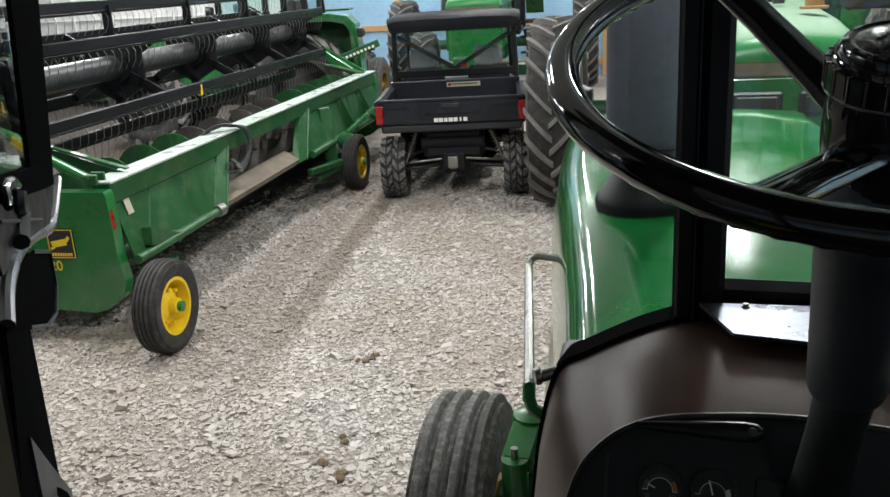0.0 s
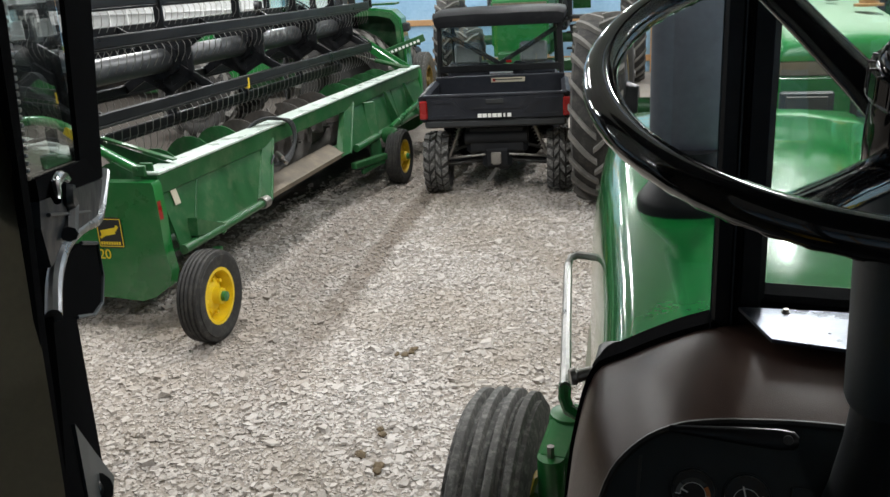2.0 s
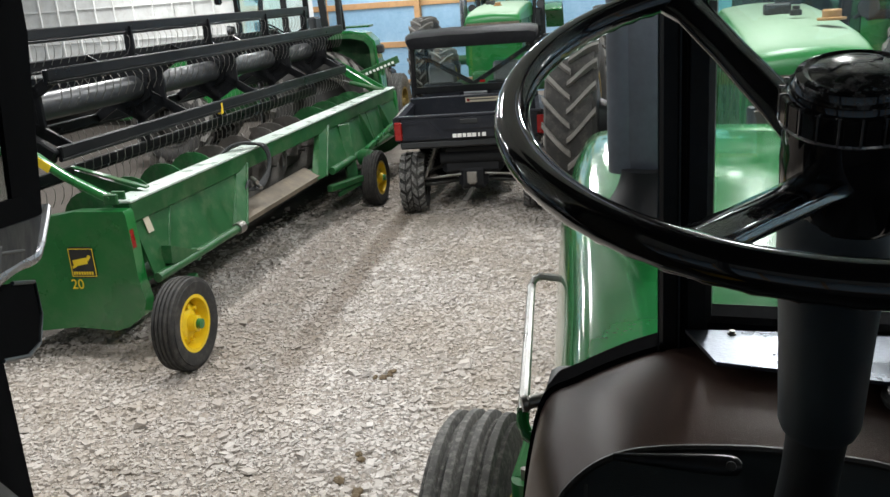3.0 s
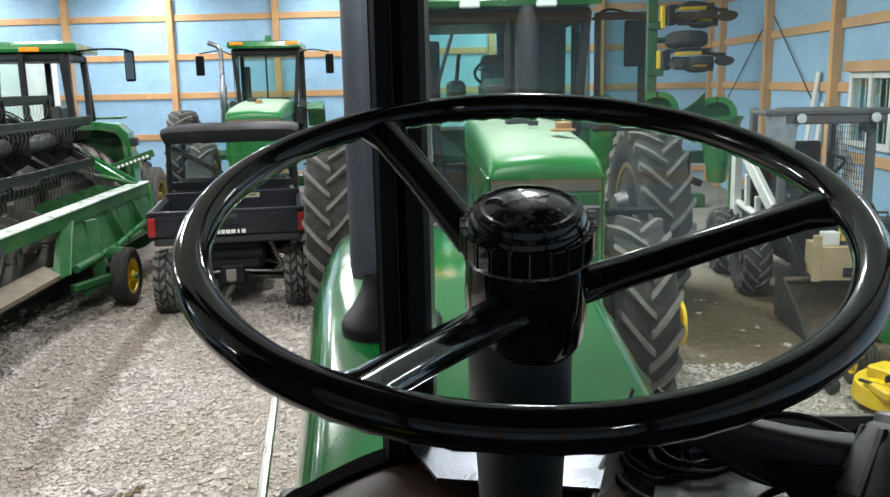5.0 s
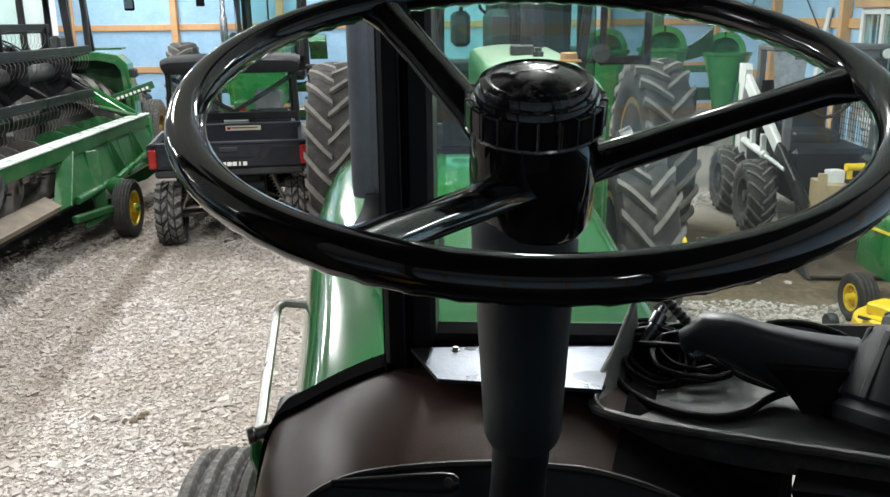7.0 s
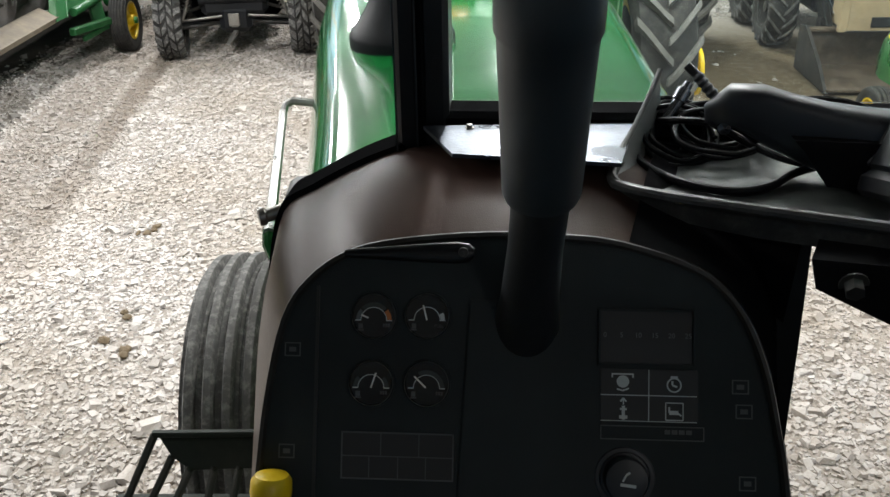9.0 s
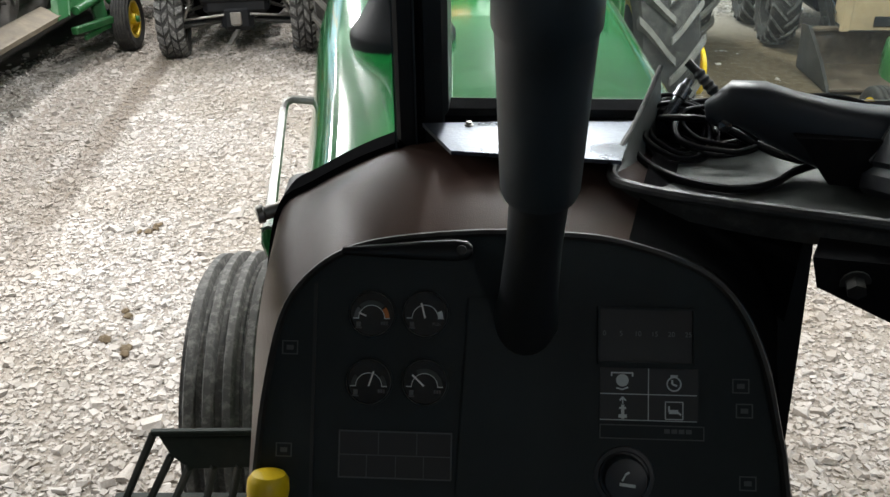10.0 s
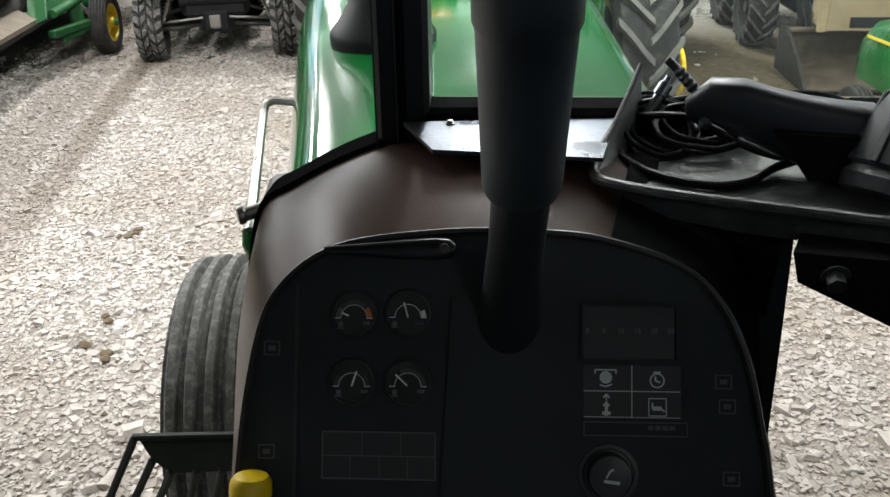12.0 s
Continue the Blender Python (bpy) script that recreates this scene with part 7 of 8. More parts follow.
rearg = part("rear_window", Geo().box((0, 0.80, 1.475), (1.24, 0.006, 0.48)), GLASS_PALE, utv)
rearg.visible_shadow = False
part("window_frame", Geo().box((0, 0.79, 1.725), (1.34, 0.03, 0.05), 0.01).box((0, 0.79, 1.235), (1.34, 0.04, 0.08), 0.01).box((-0.645, 0.79, 1.48), (0.05, 0.03, 0.50), 0.01).box((0.645, 0.79, 1.48), (0.05, 0.03, 0.50), 0.01), BLACK_PAINT, utv)
part("brake_light", Geo().box((0.10, 0.77, 1.305), (0.06, 0.02, 0.03), 0.006), RED_LENS, utv)
part("rear_mirror", Geo().box((0.08, 1.55, 1.70), (0.22, 0.04, 0.06), 0.012), BLACK_PLASTIC, utv)
for s in (-1, 1):
    part("seat", Geo().box((s * 0.36, 1.05, 1.06), (0.46, 0.13, 0.44), 0.06).box((s * 0.36, 1.30, 0.92), (0.50, 0.5, 0.14), 0.05), CHARCOAL, utv)
    part("headrest", Geo().box((s * 0.36, 1.04, 1.385), (0.30, 0.11, 0.23), 0.05), SEAT_GREY, utv)
part("body", Geo().box((0, 1.5, 0.62), (1.25, 1.7, 0.40), 0.06).box((0, 2.35, 0.86), (1.3, 0.65, 0.34), 0.10), CHARCOAL, utv)
part("side_mirror", Geo().tube([(0.64, 1.62, 1.66), (0.78, 1.58, 1.70)], 0.014, 6).box((0.90, 1.58, 1.72), (0.24, 0.07, 0.05), 0.02), BLACK_PLASTIC, utv)
# running gear seen below the bed
ug = Geo().box((0, 0.25, 0.60), (0.62, 0.9, 0.34), 0.05).box((0.0, -0.05, 0.40), (0.30, 0.34, 0.26), 0.05)
part("underbody", Geo().box((0, 0.62, 0.56), (0.86, 0.95, 0.42), 0.05).box((0, 0.30, 0.70), (1.12, 0.5, 0.16), 0.03), SEAL, utv)
part("drive_unit", ug, HEAD_BLACK, utv)
for s in (-1, 1):
    part("suspension_arm", Geo().tube([(s * 0.14, -0.10, 0.36), (s * 0.55, -0.06, 0.31)], 0.022, 8), DARK_METAL, utv)
    part("suspension_arm", Geo().tube([(s * 0.14, 0.20, 0.36), (s * 0.55, 0.06, 0.31)], 0.022, 8), BLACK_PAINT, utv)
    part("radius_rod", Geo().tube([(s * 0.20, -0.06, 0.55), (s * 0.55, -0.02, 0.43)], 0.018, 8), DARK_METAL, utv)
    part("radius_rod", Geo().tube([(s * 0.12, -0.20, 0.44), (s * 0.54, -0.08, 0.38)], 0.014, 8), STEEL, utv)
    part("drive_shaft", Geo().tube([(s * 0.10, 0.02, 0.34), (s * 0.52, 0.0, 0.335)], 0.026, 10), BLACK_PAINT, utv)
for s in (-1, 1):
    p0, p1 = Vector((s * 0.50, -0.10, 0.40)), Vector((s * 0.34, -0.08, 0.80))
    sh = Geo().cyl(p0, p1, 0.018)
    dd = (p1 - p0)
    uu = dd.orthogonal().normalized()
    ww = dd.normalized().cross(uu)
    sh.tube([p0 + dd * (0.2 + 0.7 * k / 60) + (uu * math.cos(k * 0.85) + ww * math.sin(k * 0.85)) * 0.036 for k in range(61)], 0.006, 5)
    part("shock_absorber", sh, STEEL, utv)
part("tow_hitch", Geo().box((0, -0.30, 0.40), (0.07, 0.20, 0.07), 0.008).box((0, -0.40, 0.44), (0.10, 0.03, 0.12), 0.01).beam((0, -0.25, 0.30), (-0.08, -0.42, 0.20), 0.05, 0.02, 0.005), STEEL, utv)
part("exhaust", Geo().cyl((-0.32, -0.15, 0.62), (0.30, -0.15, 0.62), 0.08, n=16), HEAD_BLACK, utv)


# ---- things on the right ----
def row_unit(m):
    """One folded planter row: shank, discs, gauge wheels."""
    t = thing("planter_row_unit", m, "green and yellow planter row unit with black gauge wheels", "planter unit", "folded planter rows")
    part("shank", Geo().box((0.05, 0, 0), (0.55, 0.10, 0.09), 0.015).box((-0.30, 0, 0.0), (0.10, 0.20, 0.26), 0.015), BLACK_PAINT, t)
    part("bracket", Geo().box((-0.40, 0, -0.02), (0.06, 0.12, 0.30), 0.01), YELLOW, t)
    part("arm", Geo().beam((-0.2, -0.06, 0.08), (0.16, -0.06, 0.09), 0.06, 0.05, 0.01), YELLOW, t)
    part("arm", Geo().beam((0.1, 0.06, 0.10), (0.5, 0.06, 0.06), 0.05, 0.05, 0.01).beam((-0.3, 0.02, 0.13), (0.3, 0.02, 0.14), 0.04, 0.03, 0.006), DARK_METAL, t)
    part("seed_tube", Geo().tube(smooth_path([(-0.24, -0.05, 0.10), (-0.05, -0.12, 0.16), (0.20, -0.10, 0.12), (0.38, -0.08, 0.02)], 4), 0.018, 7), BLACK_PLASTIC, t)
    part("spring", Geo().cyl((-0.2, -0.14, -0.10), (0.30, -0.14, -0.13), 0.025, n=8), DARK_METAL, t)
    part("gauge_wheel", Geo().lathe([(0.13, -0.045), (0.19, -0.05), (0.20, 0), (0.19, 0.05), (0.13, 0.045)], (0.12, -0.10, -0.06), (0, 0.35, 1), 28, closed=True), RUBBER, t)
    part("wheel_disc", Geo().lathe([(0.14, -0.02), (0.10, 0.0), (0.05, 0.03), (0, 0.035)], (0.12, -0.10, -0.05), (0, 0.35, 1), 24), YELLOW, t)
    part("closing_wheel", Geo().lathe([(0.0, 0.012), (0.12, 0.012), (0.13, 0.0), (0.12, -0.012), (0, -0.012)], (0.46, -0.06, -0.02), (0.1, 0.5, 1), 24), DARK_METAL, t)
    part("opener_disc", Geo().lathe([(0.0, 0.006), (0.15, 0.004), (0.16, 0.0), (0, -0.006)], (-0.12, -0.12, -0.05), (0, 0.6, 1), 26), STEEL, t)
    return t


planter = thing("folded_planter", pose(3.78, 17.6, 0), "green upright folded planter frame", "planter")
part("mast", Geo().box((0, 0, 2.1), (0.18, 0.18, 4.2), 0.015), GREEN_OLD, planter)
part("hinge", Geo().box((0.05, -0.10, 3.2), (0.3, 0.1, 0.14), 0.02).box((0.05, -0.10, 2.4), (0.3, 0.1, 0.14), 0.02), GREEN_OLD, planter)
part("foot", Geo().box((0.3, 0, 0.12), (1.4, 0.3, 0.24), 0.03), GREEN_OLD, planter)
part("cross_arm", Geo().box((0.45, 0.0, 1.35), (1.0, 0.12, 0.12), 0.012).box((0.45, 0.0, 3.72), (1.0, 0.12, 0.12), 0.012), GREEN_OLD, planter)
row_unit(pose(4.46, 17.55, 3.36, 0, 0, 4) @ Matrix.Scale(1.3, 4))
row_unit(pose(4.42, 17.55, 2.60, 0, 0, -3) @ Matrix.Scale(1.3, 4))
spare = Geo().lathe([(0.15, -0.11), (0.30, -0.12), (0.36, -0.08), (0.37, 0), (0.36, 0.08), (0.30, 0.12), (0.15, 0.11)], (0, 0, 0), (0, 0.1, 1), 36, closed=True)
sp = thing("spare_wheel", pose(4.38, 17.6, 2.95), "black planter carrying wheel lying flat", "wheel")
part("tyre", spare, RUBBER, sp)
part("axle_stub", Geo().cyl((-0.5, 0, 0), (0, 0, 0), 0.05), GREEN_OLD, sp)


def seed_hopper(x, y, z, k, yaw):
    """A green hopper: a bin that narrows to a spout, with a domed hood behind its open mouth."""
    t = thing("seed_hopper", pose(x, y, z, 0, 0, yaw), "green plastic seed hopper with a domed hood and open mouth", "hopper", "green seed hoppers")
    rings = []
    for zz, w, d in ((0, 0.11, 0.09), (0.06, 0.13, 0.11), (0.30, 0.165, 0.13), (0.60, 0.225, 0.17), (0.84, 0.295, 0.20), (0.85, 0.312, 0.215), (0.89, 0.315, 0.218), (0.89, 0.285, 0.19), (0.72, 0.25, 0.16)):
        rings.append([(k * w * math.copysign(abs(math.cos(a)) ** 0.6, math.cos(a)), k * d * math.copysign(abs(math.sin(a)) ** 0.6, math.sin(a)), k * zz) for a in np.linspace(0, 2 * math.pi, 25)[:-1]])
    part("bin", Geo().loft(rings), GREEN, t)
    shell = []
    for r in (1.0, 0.74):
        shell.append([[(k * r * 0.275 * math.cos(a) * math.cos(e) ** 0.8, k * (-0.10 + r * 0.27 * math.sin(a) * math.cos(e) ** 0.5), k * (0.88 + r * 0.27 * math.sin(e))) for a in np.linspace(0.0, math.pi, 17)] for e in np.linspace(0, math.pi / 2 - 0.02, 8)])
    hood = Geo().loft(shell[0], closed=False, caps=False).loft(shell[1], closed=False, caps=False)
    for end in (0, -1):
        hood.loft([[r[end] for r in shell[0]], [r[end] for r in shell[1]]], closed=False, caps=False)
    part("hood", hood, GREEN, t, "domed green hood", angle=50)
    part("bracket", Geo().box((0, k * 0.17, k * 0.36), (0.10, 0.14, 0.22), 0.015).beam((-0.06, k * 0.10, k * 0.20), (-0.30, k * 0.16, k * 0.30), 0.05, 0.05, 0.008), BLACK_PAINT, t)
    return t


bar = thing("planter_toolbar", Matrix(), "green planter toolbar on dark steel legs", "planter")
part("beam", Geo().box((3.05, 13.62, 1.26), (2.3, 0.16, 0.16), 0.012), GREEN_OLD, bar)
for x in (2.25, 2.85):
    part("leg", Geo().box((x, 13.62, 0.59), (0.10, 0.10, 1.18), 0.012).box((x, 13.62, 0.015), (0.3, 0.3, 0.03), 0.006), DARK_METAL, bar)
for x in (3.30, 3.52):
    part("row_clamp", Geo().box((x, 13.50, 1.16), (0.08, 0.16, 0.34), 0.012).cyl((x, 13.42, 1.0), (x + 0.18, 13.40, 0.92), 0.05, n=12), BLACK_PAINT, bar)
seed_hopper(2.33, 13.36, 0.94, 1.02, 4)
seed_hopper(3.07, 13.36, 0.94, 1.04, 0)
seed_hopper(3.88, 13.33, 0.95, 0.96, -34)
part("flap", Geo().sheet([(3.30, 13.30, 1.86), (3.42, 13.28, 1.90), (3.56, 13.27, 2.00), (3.68, 13.27, 2.12)], [(3.36, 13.36, 1.70), (3.46, 13.36, 1.72), (3.60, 13.36, 1.76), (3.70, 13.38, 1.80)], 0.01), GREEN_OLD, bar, "thin green sheet")

# skid loader: bucket towards the hall, resting on the floor
sk = thing("skid_loader", pose(4.36, 11.6, 0, rz=180), "white and grey skid loader with a mesh-sided cab and lowered bucket", "skid loader")
SKW = (0.39, 0.28, 0.2, "lug", DARK_METAL, 16)
for s in (-1, 1):
    for y in (-0.62, 0.42):
        wheel(sk, "drive_wheel", (s * 0.66, y, 0.39), SKW, face=s)
part("body", Geo().box((0, -0.2, 0.66), (0.80, 1.9, 0.55), 0.05), CHARCOAL, sk)
for s in (-1, 1):
    tower = part("tower", Geo().loft([[(s * 0.51, -0.72, z), (s * 0.59, -0.72, z), (s * 0.59, d, z), (s * 0.51, d, z)] for z, d in ((0.48, -0.42), (0.9, -0.50), (1.30, -0.52), (1.66, -0.46), (1.72, -0.50))]), WHITE_PAINT, sk, "white lift-arm tower")
    part("tower_edge", Geo().box((s * 0.60, -0.70, 1.02), (0.02, 0.05, 0.96), 0.004), GREEN, tower)
    part("lift_arm", Geo().beam((s * 0.55, -0.60, 1.60), (s * 0.488, 0.58, 0.92), 0.07, 0.15, 0.012), WHITE_PAINT, sk)
    part("arm_foot", Geo().beam((s * 0.488, 0.56, 0.93), (s * 0.46, 1.10, 0.62), 0.068, 0.145, 0.012).beam((s * 0.46, 1.06, 0.66), (s * 0.42, 1.36, 0.30), 0.07, 0.13, 0.012).cyl((s * 0.40, 1.28, 0.40), (s * 0.50, 1.28, 0.40), 0.06, n=16), BLACK_PAINT, sk, "black lower end of the lift arm")
    part("arm_brace", Geo().beam((s * 0.54, -0.20, 1.22), (s * 0.54, -0.16, 0.80), 0.05, 0.07, 0.008).beam((s * 0.54, 0.20, 1.02), (s * 0.53, 0.20, 0.76), 0.05, 0.06, 0.008), WHITE_PAINT, sk)
    part("lift_cylinder", Geo().cyl((s * 0.54, -0.55, 0.86), (s * 0.53, 0.30, 0.80), 0.040, n=14).cyl((s * 0.53, 0.28, 0.80), (s * 0.50, 0.85, 0.74), 0.022, n=12), WHITE_PAINT, sk)
    part("tilt_cylinder", Geo().cyl((s * 0.40, 0.55, 0.78), (s * 0.36, 1.25, 0.46), 0.035, n=12), CHROME, sk)
cg = Geo()
for s in (-1, 1):
    cg.box((s * 0.44, 0.62, 1.42), (0.08, 0.09, 1.05), 0.015).box((s * 0.44, -0.40, 1.42), (0.08, 0.09, 1.05), 0.015)
    cg.beam((s * 0.44, 0.64, 1.70), (s * 0.30, 0.65, 1.87), 0.07, 0.07, 0.012)
cg.box((0, 0.62, 1.935), (1.42, 0.46, 0.05), 0.015).box((-0.10, 0.20, 1.93), (0.72, 0.8, 0.05), 0.015).box((0, 0.80, 1.87), (1.0, 0.06, 0.10), 0.015)
part("cab_frame", cg, SEAT_GREY, sk)
part("side_shield", Geo().loft([[(0.40, 0.82, 1.56), (0.66, 0.82, 1.50), (0.66, 0.84, 1.50), (0.40, 0.84, 1.56)], [(0.36, 0.80, 1.92), (0.70, 0.80, 1.92), (0.70, 0.82, 1.92), (0.36, 0.82, 1.92)]]), GALV, sk, "grey sheet-metal shield")
part("rear_panel", Geo().box((0.06, -0.36, 1.14), (0.74, 0.04, 0.82), 0.02), SEAL, sk)
mesh_g = Geo()
for k in range(19):
    mesh_g.cyl((-0.45, -0.5 + k * 0.062, 0.92), (-0.45, -0.5 + k * 0.062, 1.9), 0.004, n=4)
for k in range(15):
    mesh_g.cyl((-0.45, -0.5, 0.95 + k * 0.066), (-0.45, 0.62, 0.95 + k * 0.066), 0.004, n=4)
tagged(part("side_mesh", mesh_g, DARK_METAL, sk), kind="stuff")
part("seat", Geo().box((0, 0.05, 0.98), (0.5, 0.45, 0.14), 0.04).box((0, -0.22, 1.28), (0.5, 0.12, 0.6), 0.05), BLACK_PLASTIC, sk)
part("lap_bar", Geo().tube(smooth_path([(-0.30, -0.1, 1.45), (-0.30, 0.35, 1.40), (0, 0.45, 1.22), (0.30, 0.35, 1.40), (0.30, -0.1, 1.45)], 5), 0.02, 8), BLACK_PAINT, sk)
for s in (-1, 1):
    part("work_light", Geo().cyl((s * 0.36, 0.82, 1.88), (s * 0.36, 0.89, 1.88), 0.045, 0.055, n=16).lathe([(0.05, 0), (0.045, 0.01), (0, 0.015)], (s * 0.36, 0.89, 1.88), (0, 1, 0), 16, 1), [BLACK_PLASTIC, CLEAR_LENS], sk)
bk = Geo()
for x in (0.66, -0.69):
    part("bucket_side", Geo().slab([(1.36, 0.0), (2.24, 0.0), (1.95, 0.20), (1.50, 0.42), (1.34, 0.40)], (x, 0, 0.012), (0, 1, 0), (0, 0, 1), 0.03), DARK_METAL, sk, "dark steel bucket side")
bk.box((0, 1.38, 0.20), (1.34, 0.05, 0.36), 0.012).box((0, 1.80, 0.03), (1.34, 0.86, 0.03), 0.008).box((0, 1.40, 0.375), (1.38, 0.10, 0.035), 0.012)
part("bucket", bk, surface("rust_brown_steel", (0.09, 0.066, 0.046), 0.6, metal=0.2, vary=0.35, fine=30, coarse=4, bump=0.2, dirt=(0.16, 0.13, 0.09), dirt_amount=0.6), sk, "muddy steel bucket resting on the floor")

# plywood crate on the bucket's back edge, with tools
cr = thing("plywood_crate", pose(4.62, 10.20, 0.394), "pale plywood crate standing on the loader bucket", "crate")
part("box", Geo().box((0, 0.0, 0.17), (1.25, 0.42, 0.32), 0.006), PLYWOOD, cr)
part("slot", Geo().box((-0.16, -0.212, 0.09), (0.52, 0.02, 0.09), 0.01), BLACK_PLASTIC, cr)
part("runner", Geo().box((0, 0.0, 0.006), (1.28, 0.44, 0.012), 0.003), DARK_METAL, cr)
part("corner_board", Geo().box((-0.66, -0.19, 0.22), (0.07, 0.06, 0.44), 0.004), PLYWOOD, cr)
dr = thing("cordless_drill", pose(4.30, 10.13, 0.724, rz=10), "yellow and black cordless drill", "drill")
part("body", Geo().cyl((-0.10, 0, 0.15), (0.08, 0, 0.15), 0.035, n=14).box((-0.06, 0, 0.08), (0.05, 0.04, 0.14), 0.012), YELLOW, dr)
part("battery", Geo().box((-0.05, 0, 0.02), (0.11, 0.07, 0.04), 0.01), BLACK_PLASTIC, dr)
part("chuck", Geo().cyl((0.08, 0, 0.15), (0.13, 0, 0.15), 0.024, 0.016, n=12), BLACK_PLASTIC, dr)
bx = thing("tool_case", pose(4.58, 10.20, 0.724, rz=-8), "black plastic tool case", "tool case")
part("shell", Geo().box((0, 0, 0.12), (0.36, 0.26, 0.24), 0.03), BLACK_PLASTIC, bx)
part("handle", Geo().tube([(-0.08, 0, 0.24), (-0.08, 0, 0.29), (0.08, 0, 0.29), (0.08, 0, 0.24)], 0.012, 8), BLACK_PLASTIC, bx)
pc = thing("paper_box", pose(4.12, 10.15, 0.724, rz=12), "small white cardboard box", "box")
part("carton", Geo().box((0, 0, 0.06), (0.14, 0.12, 0.12), 0.004), WHITE_PAINT, pc)
for bx0, by0, bl, tl in ((5.60, 14.95, 1.9, 6), (5.50, 15.15, 2.35, 7)):
    bd = Geo().box((0, 0, bl / 2), (0.13, 0.03, bl), 0.004)
    solid("loose_board", bd, WHITE_PAINT, pose(bx0, by0, 0.01, 0, tl, 0) @ pose(0, 0, 0, 0, 0, 90), "white painted board leaning on the wall", "board")

# ride-on mower, seen from behind its left flank
mw = thing("ride_on_mower", pose(4.15, 7.85, 0, rz=6), "green and yellow ride-on mower", "mower")
MWF, MWR = (0.19, 0.15, 0.10, "rib", YELLOW, 4), (0.28, 0.24, 0.14, "lug", YELLOW, 16)
for s in (-1, 1):
    wheel(mw, "front_wheel", (s * 0.43, 0.52, 0.19), MWF, face=s)
    wheel(mw, "rear_wheel", (s * 0.42, -0.72, 0.28), MWR, face=s)
hood_rings = []
for y, w, z in ((0.0, 0.27, 0.88), (0.45, 0.28, 0.86), (0.86, 0.26, 0.80), (1.02, 0.21, 0.70), (1.06, 0.16, 0.60)):
    hood_rings.append([(-w, y, 0.34), (-w * 1.02, y, z - 0.22), (-w * 0.94, y, z - 0.10), (-w * 0.72, y, z - 0.025), (0, y, z), (w * 0.72, y, z - 0.025), (w * 0.94, y, z - 0.10), (w * 1.02, y, z - 0.22), (w, y, 0.34)])
part("hood", Geo().loft(hood_rings), GREEN, mw, angle=50)
part("stripe", Geo().beam((-0.282, 0.05, 0.70), (-0.288, 0.80, 0.68), 0.006, 0.022, 0.002), DECAL_YELLOW, mw, "thin yellow stripe")
dk = Geo()
for rr2 in ((-0.30, -0.02), (0.28, 0.06)):
    dk.lathe([(0.0, 0.235), (0.22, 0.235), (0.33, 0.21), (0.40, 0.16), (0.415, 0.07), (0.415, 0.05)], (rr2[0], rr2[1], 0.02), n=34)
dk.box((-0.52, -0.16, 0.21), (0.34, 0.30, 0.07), 0.03)
deck = part("deck", dk, YELLOW, mw, "yellow mower deck with black vents")
part("vent", Geo().beam((-0.62, -0.30, 0.255), (-0.44, -0.02, 0.262), 0.035, 0.012, 0.004).beam((-0.53, -0.34, 0.252), (-0.36, -0.10, 0.262), 0.02, 0.012, 0.004), BLACK_PLASTIC, deck)
part("deck_cover", Geo().box((-0.50, -0.02, 0.275), (0.20, 0.24, 0.09), 0.015, pose(0, 0, 0, 0, 0, 25)), YELLOW, mw)
part("cover_slot", Geo().box((-0.545, -0.135, 0.285), (0.17, 0.02, 0.05), 0.006, pose(0, 0, 0, 0, 0, 25)), BLACK_PLASTIC, mw)
part("hinge_rod", Geo().cyl((-0.72, -0.02, 0.235), (-0.60, -0.22, 0.235), 0.012, n=8), DARK_METAL, mw)
part("step_plate", Geo().box((-0.44, -0.38, 0.30), (0.24, 0.40, 0.03), 0.008), BLACK_PLASTIC, mw)
for yy in (0.34, -0.40):
    part("deck_roller", Geo().lathe([(0, -0.035), (0.055, -0.035), (0.065, -0.02), (0.065, 0.02), (0.055, 0.035), (0, 0.035)], (-0.72, yy, 0.07), (1, 0.1, 0), 18), BLACK_PLASTIC, mw)
part("foot_board", Geo().box((0, -0.22, 0.30), (0.70, 0.5, 0.05), 0.012), BLACK_PLASTIC, mw)
part("fender", Geo().box((0, -0.72, 0.60), (0.98, 0.60, 0.10), 0.05), GREEN, mw)
part("seat", Geo().box((0, -0.66, 0.74), (0.48, 0.42, 0.12), 0.04).box((0, -0.88, 0.94), (0.46, 0.10, 0.34), 0.04), YELLOW, mw)
part("steering_wheel", Geo().tube([(0.17 * math.cos(a), -0.22 + 0.15 * math.sin(a), 0.98 + 0.06 * math.sin(a)) for a in np.linspace(0, 2 * math.pi, 21)[:-1]], 0.014, 7, closed=True).cyl((0, -0.22, 0.98), (0, -0.08, 0.7), 0.02), BLACK_GLOSS, mw)

